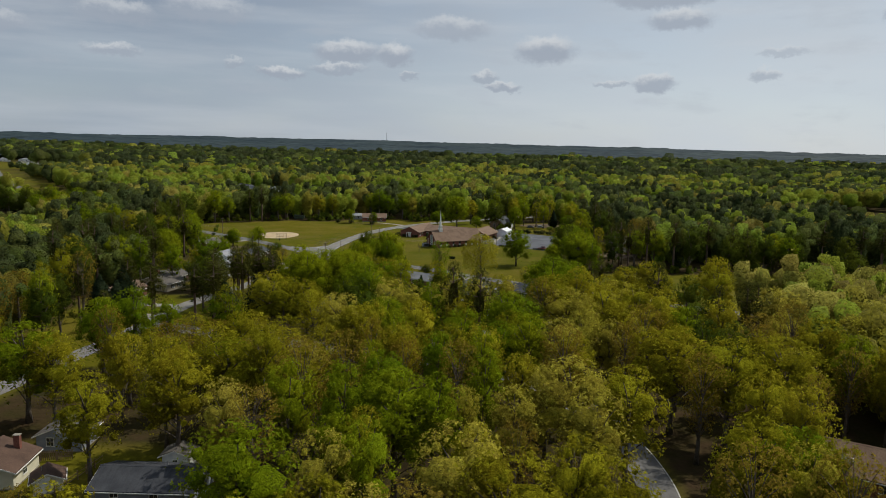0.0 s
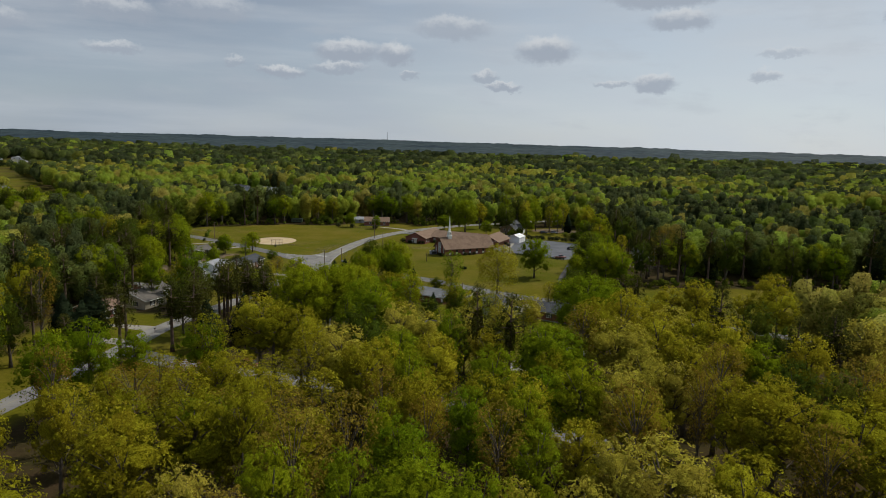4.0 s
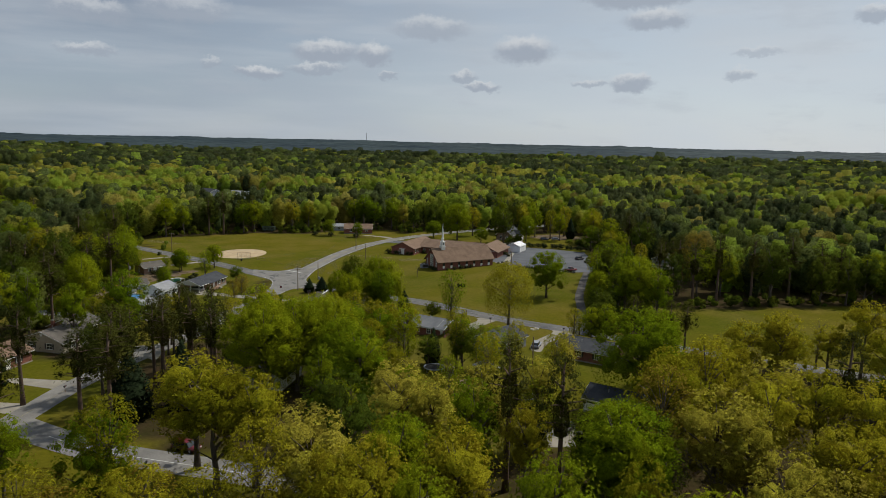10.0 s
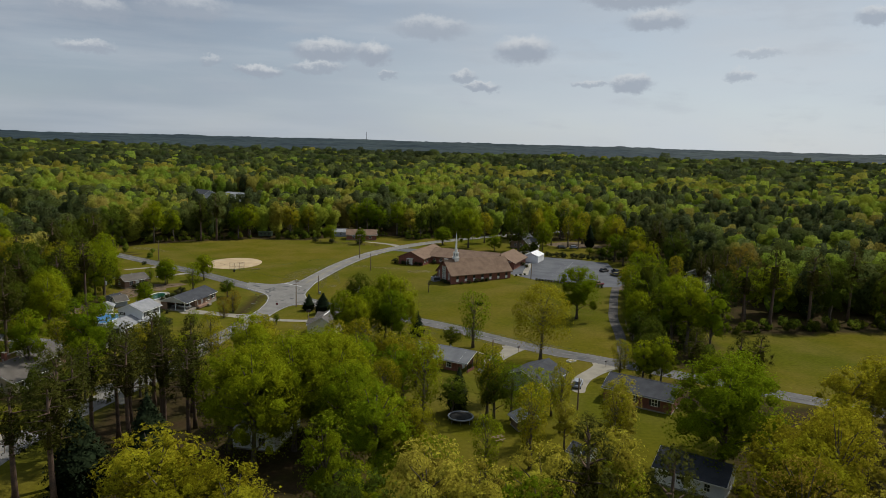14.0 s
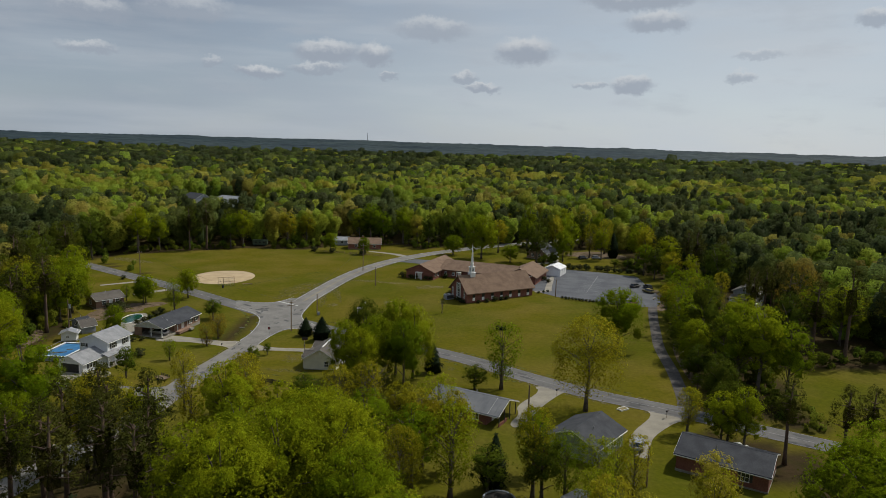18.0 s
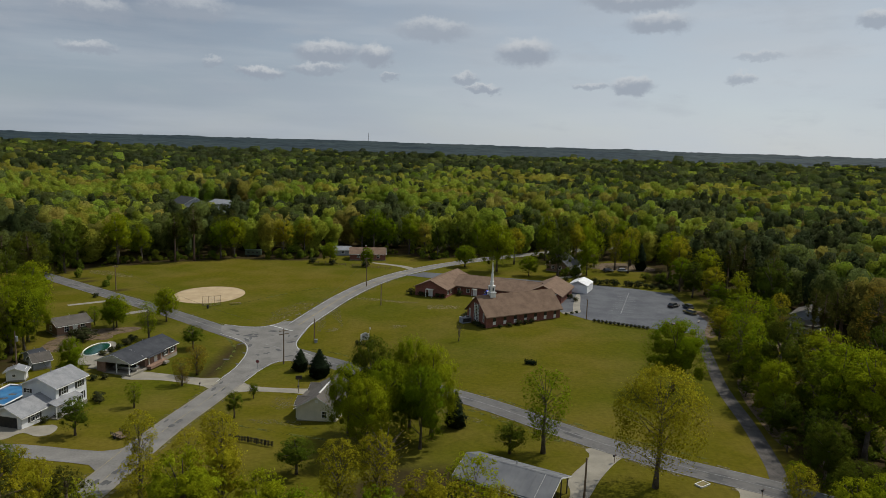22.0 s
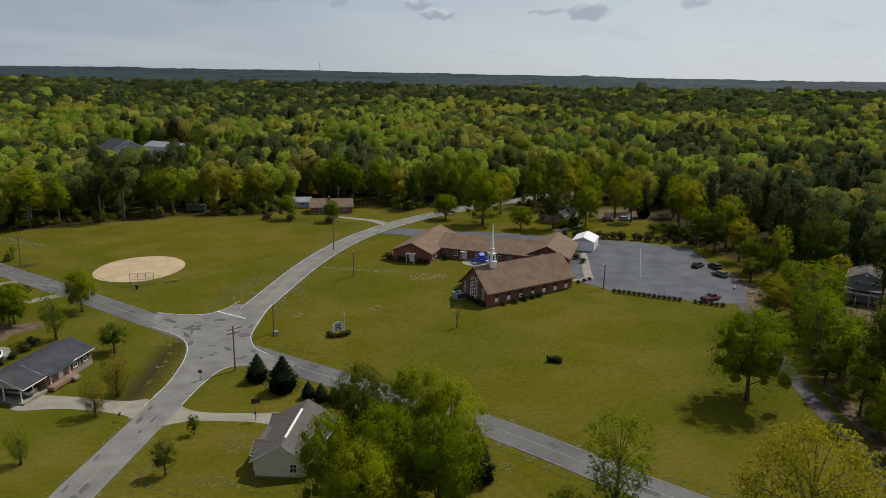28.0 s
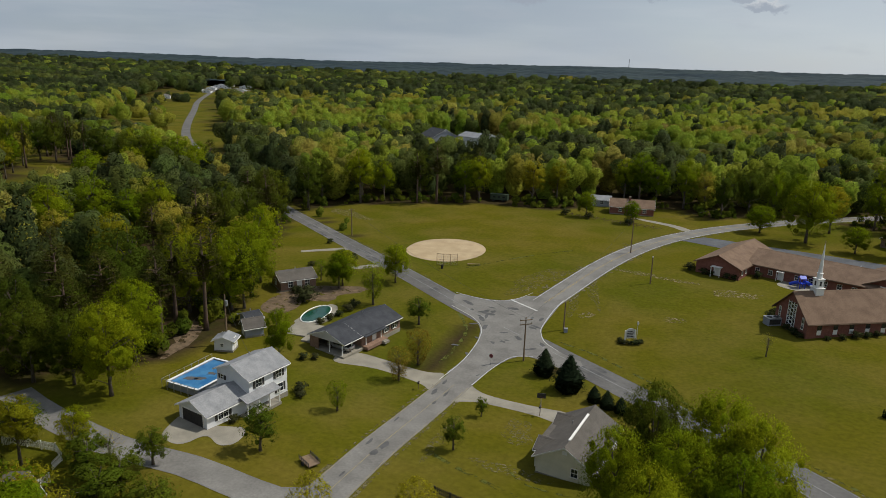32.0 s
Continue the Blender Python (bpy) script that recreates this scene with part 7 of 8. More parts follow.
house("dark-roofed commercial building among trees", -150.0, 372.0, 50.0, 16.0, 16.0, 8.0, 12.0, "siding_grey", "roof_dark", name="commercial_building", category="building", windows=(("S", 4, 1.2), ("S", 8, 1.2), ("S", 12, 1.2)))
for x, y, t, w, l, roof, wall in ((-356, 352, 40, 10, 16, "roof_dark", "siding_grey"), (-443, 461, 40, 11, 18, "roof_metal", "siding_white"), (-377, 350, 40, 4, 5, "roof_metal", "siding_white"), (-575, 616, 40, 11, 18, "roof_grey", "siding_white"), (-566, 747, 30, 14, 24, "roof_grey", "siding_white"),
                                  (-552, 719, 30, 12, 20, "roof_brown", "brick"), (-676, 813, 30, 12, 20, "roof_metal", "siding_white"), (-661, 772, 30, 10, 16, "roof_metal", "siding_white"), (-744, 935, 30, 14, 30, "roof_metal", "siding_white"), (-620, 800, 40, 12, 18, "roof_grey", "siding_beige"), (-700, 880, 40, 12, 20, "roof_metal", "siding_white"), (-590, 770, 30, 12, 22, "roof_metal", "siding_white"), (-625, 745, 30, 10, 16, "roof_grey", "siding_white"), (-735, 900, 30, 16, 30, "roof_metal", "siding_white"), (-690, 905, 30, 16, 34, "roof_metal", "siding_white")):
    house("far small house beside the long road", x, y, t, w, l, 2.8, 4.8, wall, roof, windows=(("S", w * 0.3, 1.0), ("S", w * 0.7, 1.0), ("E", l * 0.3, 1.0), ("E", l * 0.7, 1.0)), group="houses along the far road")

# ---- sheds, tent, pools ----
house("small white storage shed with double doors", -78.9, 98.5, 18.0, 3.2, 2.6, 2.0, 2.6, "siding_white", "roof_metal", name="garden_shed", category="shed", doors=(("E", 1.3),), windows=(("S", 1.4, 0.9, 0.5, 0.5),), vents=False)
house("blue-grey shed with a steep gable", -80.0, 107.4, -38.0, 2.7, 3.4, 2.0, 3.1, "siding_grey", "roof_grey", name="garden_shed", category="shed", doors=(("S", 1.3),), vents=False)
house("low dark shed behind the blue-grey shed", -83.4, 111.4, -30.0, 3.8, 2.8, 1.8, 2.5, "siding_grey", "roof_dark", name="garden_shed", category="shed", vents=False)
house("small white shed with a dark roof in a back yard", 37.0, 9.6, 50.0, 3.0, 3.0, 2.0, 2.7, "siding_white", "roof_dark", name="garden_shed", category="shed", doors=(("W", 1.5),), vents=False)
house("small grey shed with a pale metal roof in a back yard", 28.4, 22.6, 20.0, 3.6, 3.0, 1.9, 2.5, "wood", "roof_metal", name="garden_shed", category="shed", vents=False)
tent = thing("carport_tent", 47.6, 196.2, -24.0, "white metal carport with a peaked roof and closed ends", "carport")
gable_roof(tent, 6.2, 9.0, 2.7, 3.9, "canvas", 0.1, 0.05, seams=9)
for xx in (0.0, 6.2):
    part("side_panel", boxes((xx - 0.03, 0, 0, xx + 0.03, 9.0, 2.7)), "canvas", tent)
    for yy in (0.1, 3.0, 6.0, 8.9):
        part("post", boxes((xx - 0.08, yy - 0.08, -0.2, xx + 0.08, yy + 0.08, 2.7)), "steel", tent)
bm = bmesh.new()
f = bm.faces.new([bm.verts.new(p) for p in ((0, 9.0, 2.7), (6.2, 9.0, 2.7), (3.1, 9.0, 3.9))])
bmesh.ops.solidify(bm, geom=[f], thickness=0.04)
part("gable_panel", bm, "canvas", tent)
part("back_panel", boxes((0, 8.97, 0, 6.2, 9.03, 2.7)), "canvas", tent)
part("front_panel", boxes((0, -0.03, 0, 6.2, 0.03, 2.7)), "canvas", tent, "white closed front panel")
bm = bmesh.new()
f = bm.faces.new([bm.verts.new(p) for p in ((0, 0, 2.7), (6.2, 0, 2.7), (3.1, 0, 3.9))])
bmesh.ops.solidify(bm, geom=[f], thickness=0.04)
part("gable_panel", bm, "canvas", tent)

pool = thing("above_ground_pool", -75.6, 84.0, -4.0, "raised swimming pool under a blue cover with a grey deck", "swimming pool")
part("pool_wall", boxes((0, 0, -0.2, 6.0, 0.15, 1.1), (0, 9.4, -0.2, 6.0, 9.55, 1.1), (0, 0.15, -0.2, 0.15, 9.4, 1.1), (5.85, 0.15, -0.2, 6.0, 9.4, 1.1)), "siding_grey", pool)
part("cover", boxes((0.15, 0.15, 0.6, 5.85, 9.4, 0.95)), "pool_cover", pool, "blue pool cover")
bm = bmesh.new()
for k, (a, b, c, d) in enumerate(((2.0, 2.6, 1.2, 0.5), (3.3, 3.2, 0.9, 0.5), (3.6, 5.4, 0.8, 0.4))):
    prism(bm, blob_outline(a, b, c, d, 25, 0.35, 18, k), 0.95, 0.965)
part("puddle", bm, "patch", pool, "dark puddles lying on the cover")
part("rim", boxes((-0.25, -0.25, 1.1, 6.25, 0.12, 1.18), (-0.25, 9.43, 1.1, 6.25, 9.8, 1.18), (-0.25, 0.12, 1.1, 0.12, 9.43, 1.18), (5.88, 0.12, 1.1, 6.25, 9.43, 1.18)), "siding_white", pool, "pale rim round the pool")
for k in range(8):
    part("rail_post", boxes((-0.6, -0.7 + k * 1.5, 0, -0.54, -0.64 + k * 1.5, 1.7)), "steel", pool)
for k in range(5):
    part("rail_post", boxes((0.4 + k * 1.4, -0.7, 0, 0.46 + k * 1.4, -0.64, 1.7)), "steel", pool)
part("rail", boxes((-0.6, -0.69, 1.64, 6.1, -0.65, 1.69), (-0.59, -0.65, 1.64, -0.55, 9.85, 1.69)), "steel", pool)

oval = thing("in_ground_pool", -73.4, 122.6, 6.0, "oval in-ground pool of dark green water with a pale concrete surround", "swimming pool")
bm = bmesh.new()
prism(bm, blob_outline(0.2, -0.2, 3.5, 6.6, 0, 0.05, 40, 5), -0.4, 0.08)
part("surround", bm, "concrete", oval)
bm = bmesh.new()
prism(bm, blob_outline(0, 0, 2.3, 4.9, 0, 0.0, 40), 0.0, 0.1)
part("water", bm, "pool_water", oval, "dark green water")
bm = bmesh.new()
ring = blob_outline(0, 0, 2.4, 5.0, 0, 0.0, 40)
tube(bm, [(x, y, 0.12) for x, y in ring + ring[:2]], [0.14] * 42, 6)
part("coping", bm, "trim", oval, "pale rounded coping")
part("terrace", boxes((-1.6, -11.2, -0.4, 4.4, -5.4, 0.07), (3.2, -13.2, -0.4, 7.2, -9.6, 0.065)), "concrete", oval)


# ---- poles ----
def utility_pole(x, y, h, label, arm=0.0, turn=0.0, box_=False, lamp=False):
    p = thing("utility_pole" if not lamp else "street_lamp", x, y, turn, label, "utility pole" if not lamp else "street lamp")
    bm = bmesh.new()
    tube(bm, [(0, 0, -0.5), (0, 0, h)], [0.17, 0.11], 8)
    part("pole", bm, "wood", p)
    if arm:
        for k, z in enumerate((h - 0.5, h - 1.3)[: 2 if arm > 2 else 1]):
            a = part("crossarm", boxes((-arm / 2, -0.16, z - 0.07, arm / 2, -0.04, z + 0.07)), "wood", p)
            for xx in (-arm / 2 + 0.1, 0.0, arm / 2 - 0.1):
                bm = bmesh.new()
                tube(bm, [(xx, -0.1, z + 0.07), (xx, -0.1, z + 0.3)], [0.06, 0.04], 6)
                part("insulator", bm, "steel", a)
    if box_:
        bm = bmesh.new()
        tube(bm, [(0.32, 0, h - 2.1), (0.32, 0, h - 1.1)], [0.26, 0.26], 10)
        part("transformer", bm, "steel", p, "grey drum transformer")
    if lamp:
        part("lamp_head", boxes((-0.1, -0.7, h - 0.1, 0.12, 0.1, h + 0.08)), "steel", p)
    return p


utility_pole(-30.1, 122.2, 8.4, "tall wooden power pole with a crossarm at the crossroads", 2.4, 40)
utility_pole(-26.2, 138.2, 5.9, "short plain wooden pole on the grass verge")
utility_pole(-20.1, 196.0, 10.0, "tall wooden power pole beside the curving road", 1.6, 20)
utility_pole(-12.7, 171.0, 6.6, "slim dark lamp pole on the church lawn", lamp=True)
utility_pole(46.5, 159.4, 5.7, "slim dark lamp pole at the parking lot", lamp=True, turn=-150)
utility_pole(-78.5, 101.4, 9.6, "tall grey power pole with a drum transformer", 0.0, 0, True)
utility_pole(26.2, 57.0, 6.0, "wooden pole beside the brick house's drive")
utility_pole(39.9, 32.7, 6.0, "wooden pole in a back yard")
utility_pole(-97.0, 180.5, 8.0, "wooden power pole along the main road", 1.6, 40)
for a, b, sag in (((-78.5, 101.4, 11.0), (-118, 92, 11.5), 1.2), ((-78.5, 101.4, 10.6), (-118, 92, 11.1), 1.2), ((-78.5, 101.4, 10.9), (-63.5, 88, 8.6), 0.6), ((-30.1, 122.2, 8.0), (-20.1, 196, 12.4), 1.4), ((-20.1, 196, 12.4), (15, 255, 12), 1.4), ((-30.1, 122.2, 8.0), (-97, 180.5, 10), 1.6)):
    bm = bmesh.new()
    tube(bm, [(a[0] + (b[0] - a[0]) * k / 12, a[1] + (b[1] - a[1]) * k / 12, a[2] + (b[2] - a[2]) * k / 12 - sag * 4 * (k / 12) * (1 - k / 12)) for k in range(13)], [0.018] * 13, 4)
    tagged(part("power_line", bm, "dark_trim"), "thin dark overhead power line between poles", "power line")

# ---- ball field, sign, hedges ----
stop_ = thing("backstop", -63.9, 164.2, 20.0, "low steel ball-field backstop of posts and wire mesh", "backstop")
bays = [(0, 0), (1.7, -0.5), (3.4, -0.5), (5.1, 0)]
for xx, yy in bays:
    bm = bmesh.new()
    tube(bm, [(xx, yy, -0.2), (xx, yy, 3.0)], [0.05, 0.05], 6)
    part("post", bm, "wood", stop_)
for (x0, y0), (x1, y1) in zip(bays, bays[1:]):
    bm = bmesh.new()
    for z in (0.15, 1.5, 2.95):
        tube(bm, [(x0, y0, z), (x1, y1, z)], [0.035, 0.035], 5)
    part("rail", bm, "wood", stop_)
    bm = bmesh.new()
    for k in range(1, 9):
        tube(bm, [(x0 + (x1 - x0) * k / 9, y0 + (y1 - y0) * k / 9, 0.15), (x0 + (x1 - x0) * k / 9, y0 + (y1 - y0) * k / 9, 2.95)], [0.008, 0.008], 3)
    for k in range(1, 13):
        tube(bm, [(x0, y0, 0.15 + k * 0.215), (x1, y1, 0.15 + k * 0.215)], [0.008, 0.008], 3)
    part("mesh", bm, "steel", stop_)
bin_ = thing("trash_can", -61.6, 162.0, 0, "dark drum trash can behind the backstop", "trash can")
bm = bmesh.new()
tube(bm, [(0, 0, 0), (0, 0, 0.9), (0, 0, 0.95)], [0.28, 0.3, 0.32], 12)
part("drum", bm, "rubber", bin_)

sign = thing("church_sign", -13.2, 136.0, 35.0, "white lawn sign with an arched top among shrubs", "sign")
for xx in (-0.85, 0.85):
    part("post", boxes((xx - 0.09, -0.09, -0.2, xx + 0.09, 0.09, 1.9)), "trim", sign)
bm = bmesh.new()
arch = [(-0.8, 0.7), (0.8, 0.7), (0.8, 1.7)] + [(0.8 * math.cos(a * math.pi / 10), 1.7 + 0.45 * math.sin(a * math.pi / 10)) for a in range(1, 10)] + [(-0.8, 1.7)]
f_, b_ = [bm.verts.new((x, -0.06, z)) for x, z in arch], [bm.verts.new((x, 0.06, z)) for x, z in arch]
bm.faces.new(f_), bm.faces.new(b_[::-1])
for i in range(len(arch)):
    bm.faces.new((f_[i], b_[i], b_[(i + 1) % len(arch)], f_[(i + 1) % len(arch)]))
board = part("board", bm, "paint_white", sign)
for k in range(4):
    part("text_bar", boxes((-0.55, -0.075, 0.9 + k * 0.25, 0.55 - 0.15 * (k % 2), -0.06, 1.02 + k * 0.25)), "dark_trim", board)
bm = bmesh.new()
tube(bm, [(1.3, 0.2, -0.2), (1.3, 0.2, 2.6)], [0.04, 0.04], 6)
tube(bm, [(1.3, 0.2, 2.6), (1.3, 0.2, 3.0)], [0.16, 0.12], 8)
part("lamp_post", bm, "paint_white", sign, "small white lamp on a post")
sign.scale = (1.2, 1.2, 1.35)
for dx, dy, s in ((-1.6, -0.6, 0.8), (-0.8, -0.9, 0.9), (0.1, -0.9, 0.7), (0.9, -0.7, 1.0), (1.7, -0.3, 0.9), (-1.8, 0.3, 0.8), (2.0, 0.4, 0.8)):
    plant("shrub", -13.2 + dx, 136.0 + dy, s, 1.2, group="shrubs round the sign")
box_hedge = thing("clipped_hedge", 26.0, 117.8, -20.0, "small clipped dark green block of hedge alone on the lawn", "hedge")
hr = np.random.default_rng(77)
hp = hr.uniform(-1, 1, (520, 3))
hp[np.arange(520), hr.integers(0, 3, 520)] = hr.choice([-1, 1], 520)
hn = hp / np.linalg.norm(hp, axis=1)[:, None]
hp = hp * np.array([1.25, 0.5, 0.5]) + np.array([0, 0, 0.55])
me = leaf_mesh("foliage", "leaf_cedar", hp, hn, hr.uniform(0.08, 0.16, 520), hr, (np.array([[-0.6, 0, 0.5], [0.0, 0, 0.5], [0.6, 0, 0.5]]), np.array([[0.6, 0.5, 0.5]] * 3)))
new("foliage", me).parent = box_hedge
for k in range(22):
    if k not in (14, 15):
        x, y = 48.2 + (69.0 - 48.2) * k / 21, 156.4 + (146.0 - 156.4) * k / 21
        plant("shrub", x, y, 0.95, 0.9, group="row of shrubs along the lot", label="round clipped shrub in a row along the parking lot")
for x, y, h, w in ((14.6, 151.6, 1.3, 1.1), (15.8, 149.6, 1.4, 1.2), (16.6, 148.0, 1.1, 1.2), (12.2, 157.2, 1.6, 1.1), (13.0, 158.6, 1.8, 1.0), (24.0, 149.6, 1.2, 1.1), (26.6, 151.4, 1.5, 1.1), (28.6, 152.6, 1.2, 1.1), (30.4, 153.8, 1.3, 1.0), (21.4, 148.4, 0.9, 1.2),
                   (41.6, 163.8, 0.8, 1.1), (43.4, 165.2, 0.8, 1.1), (45.0, 166.4, 0.8, 1.1), (-4.6, 186.0, 2.0, 1.2), (-1.2, 184.2, 1.5, 1.3), (0.4, 183.4, 1.4, 1.1), (4.0, 182.4, 1.5, 1.2), (5.6, 181.6, 1.4, 1.0), (11.0, 185.6, 1.8, 0.9), (46.4, 186.0, 1.6, 1.1), (47.4, 182.0, 1.4, 1.1)):
    plant("shrub", x, y, h, w, label="rounded evergreen shrub against the brick wall")
for k in range(18):
    x = 50 + k * 2.2 + tree_rnd.uniform(-0.7, 0.7)
    plant("shrub", x, 213 - k * 0.55 + tree_rnd.uniform(-1, 1), tree_rnd.uniform(1.4, 2.6), 1.0, label="reddish-green shrub along the back of the lot", group="shrubs behind the lot")
for x, y, h in ((-57.8, 92.6, 1.7), (-56.8, 91.0, 1.3), (-60.4, 79.8, 1.2), (-59.4, 82.4, 1.0), (-79.0, 127.2, 3.0), (-62.6, 104.6, 1.2), (-64.2, 103.4, 1.3), (-46.4, 237.0, 2.4), (-38, 234.5, 2.2), (-24.8, 231, 2.4), (-18.6, -12.4, 1.4), (-88, 160, 1.8), (-84, 157, 2.2), (-98, 170, 1.4)):
    plant("shrub", x, y, h, 1.1, label="rounded shrub in a yard")
fire = thing("utility_box", -25.6, 137.2, 15, "small pale green utility box beside the pole", "utility box")
part("cabinet", boxes((-0.35, -0.3, 0, 0.35, 0.3, 0.8)), "siding_grey", fire)
part("cap", boxes((-0.39, -0.34, 0.8, 0.39, 0.34, 0.87)), "steel", fire)
unit = thing("air_conditioning_unit", 12.2, 153.6, 31.0, "grey cabinet air-conditioning unit beside the church gable", "air conditioner")
part("cabinet", boxes((-1.4, -0.9, 0, 1.4, 0.9, 1.5)), "siding_grey", unit)
part("top_plate", boxes((-1.45, -0.95, 1.5, 1.45, 0.95, 1.58)), "steel", unit)
for xx in (-0.7, 0.7):
    bm = bmesh.new()
    tube(bm, [(xx, 0, 1.58), (xx, 0, 1.68)], [0.5, 0.48], 14)
    part("fan_guard", bm, "dark_trim", unit)
part("grille", boxes((-1.2, -0.93, 0.3, 1.2, -0.9, 1.3)), "dark_trim", unit)

play = thing("playground_slide", 20.0, 181.6, 20, "bright blue plastic tube slide and play tower", "playground")
for xx in (-0.6, 0.6):
    for yy in (-0.6, 0.6):
        part("post", boxes((xx - 0.06, yy - 0.06, 0, xx + 0.06, yy + 0.06, 2.4)), "blue_plastic", play)
part("platform", boxes((-0.65, -0.65, 1.1, 0.65, 0.65, 1.2)), "blue_plastic", play)
bm = bmesh.new()
slab(bm, [(-0.75, 0, 3.0), (0.75, 0, 3.0), (0.75, -0.8, 2.4), (-0.75, -0.8, 2.4)], 0.08)
slab(bm, [(-0.75, 0, 3.0), (0.75, 0, 3.0), (0.75, 0.8, 2.4), (-0.75, 0.8, 2.4)], 0.08)
part("roof", bm, "blue_plastic", play)
bm = bmesh.new()
tube(bm, [(0.6, 0, 1.5), (1.4, 0.2, 1.3), (2.2, 0.5, 0.8), (3.0, 0.6, 0.4), (3.4, 0.6, 0.35)], [0.4] * 5, 10)
part("slide", bm, "blue_plastic", play)
bm = bmesh.new()
tube(bm, [(-0.6, 0.2, 1.4), (-1.4, 0.8, 1.0), (-2.0, 1.4, 0.5)], [0.36] * 3, 10)
part("slide", bm, "blue_plastic", play)


# a log bench at the ball field, benches by the lot
for x, y, t, l_ in ((-55.3, 167.6, 20, 3.2), (78.2, 159.5, 60, 2.0), (80.1, 155.4, 20, 2.2)):
    b_ = thing("bench", x, y, t, "pale weathered plank bench on the ground" if x > 0 else "low log bench beside the ball field", "bench")
    part("seat", boxes((-l_ / 2, -0.2, 0.38, l_ / 2, 0.2, 0.46)), "concrete" if x > 0 else "wood", b_)
    for xx in (-l_ / 2 + 0.3, l_ / 2 - 0.3):
        part("leg", boxes((xx - 0.06, -0.16, -0.05, xx + 0.06, 0.16, 0.38)), "wood", b_)


# ---- vehicles ----
def vehicle(x, y, turn, paint, label, truck=False, category="car"):
    v = thing("pickup_truck" if truck else "car", x, y, turn, label, category)
    L, W, H = (5.1, 1.9, 0.98) if truck else (4.3, 1.75, 0.88)
    bm = bmesh.new()
    side = [(-L / 2, 0.35), (L / 2, 0.35), (L / 2, 0.75), (L / 2 - 0.25, 0.9), (L / 2 - 1.4, H), (-L / 2 + 0.1, H + (0.05 if truck else 0.0)), (-L / 2, 0.8)]
    a, b = [bm.verts.new((px, -W / 2, z)) for px, z in side], [bm.verts.new((px, W / 2, z)) for px, z in side]
    bm.faces.new(a[::-1]), bm.faces.new(b)
    for i in range(len(side)):
        bm.faces.new((a[i], a[(i + 1) % len(side)], b[(i + 1) % len(side)], b[i]))
    bmesh.ops.recalc_face_normals(bm, faces=bm.faces[:])
    bmesh.ops.bevel(bm, geom=bm.edges[:], offset=0.07, segments=2, affect="EDGES")
    body = part("body", bm, paint, v, smooth=True)
    x0, x1 = (-0.6, 1.3) if truck else (-1.9, 1.2)
    bm = bmesh.new()
    q = [bm.verts.new(p) for p in ((x0, -W / 2 + 0.1, H - 0.02), (x1, -W / 2 + 0.1, H - 0.02), (x1, W / 2 - 0.1, H - 0.02), (x0, W / 2 - 0.1, H - 0.02), (x0 + 0.35, -W / 2 + 0.28, H + 0.58), (x1 - 0.65, -W / 2 + 0.28, H + 0.58), (x1 - 0.65, W / 2 - 0.28, H + 0.58), (x0 + 0.35, W / 2 - 0.28, H + 0.58))]
    for f in ((0, 3, 2, 1), (0, 1, 5, 4), (1, 2, 6, 5), (2, 3, 7, 6), (3, 0, 4, 7), (4, 5, 6, 7)):
        bm.faces.new([q[i] for i in f])
    part("cabin_glass", bm, "glass", v)
    part("cabin_roof", boxes((x0 + 0.3, -W / 2 + 0.24, H + 0.56, x1 - 0.6, W / 2 - 0.24, H + 0.62)), paint, v)
    if truck:
        part("bed", boxes((-L / 2 + 0.12, -W / 2 + 0.14, H + 0.02, -0.75, W / 2 - 0.14, H + 0.06)), "rubber", v, "dark open truck bed")
    for sx in (-1, 1):
        for sy in (-1, 1):
            bm = bmesh.new()
            tube(bm, [(sx * L * 0.31, sy * (W / 2 - 0.22), 0.34), (sx * L * 0.31, sy * (W / 2 + 0.01), 0.34)], [0.34, 0.34], 14)
            w = part("wheel", bm, "rubber", v)
            bm = bmesh.new()
            tube(bm, [(sx * L * 0.31, sy * (W / 2), 0.34), (sx * L * 0.31, sy * (W / 2 + 0.025), 0.34)], [0.2, 0.17], 10)
            part("hubcap", bm, "steel", w)
    for sy in (-1, 1):
        part("headlight", boxes((L / 2 - 0.08, sy * 0.62 - 0.16, 0.62, L / 2 + 0.02, sy * 0.62 + 0.16, 0.78)), "canvas", v)
        part("tail_light", boxes((-L / 2 - 0.02, sy * 0.68 - 0.1, 0.62, -L / 2 + 0.06, sy * 0.68 + 0.1, 0.8)), "red_paint", v)
    return v


vehicle(68.4, 150.6, 28, "red_paint", "dark red pickup truck parked at the lot's edge", True, "truck")
vehicle(77.0, 178.0, 40, "dark_trim", "black car parked in tree shade")
vehicle(81.1, 176.9, 100, "roof_dark", "dark grey car parked in tree shade")
vehicle(79.2, 169.6, 118, "bare_earth", "tan car parked on bare ground")
vehicle(-60.8, 110.4, 168, "steel", "silver pickup truck parked in the brick carport", True, "truck").matrix_basis = pose(-60.8, 110.4, land(-65.4, 114.1) + 0.1, 0, 0, 168)
vehicle(42.3, 45.8, 72, "siding_grey", "blue-grey car on a concrete drive")
vehicle(52.6, 42.8, 30, "dark_trim", "black car beside the house")
vehicle(57.6, 44.8, 10, "canvas", "white car beside a hedge")
vehicle(41.0, -3.2, 60, "dark_trim", "dark pickup truck before the white garage", True, "truck")
vehicle(34.6, -7.6, 20, "red_paint", "red car under trees")
vehicle(70.0, 236.0, 10, "dark_trim", "dark car under far trees")
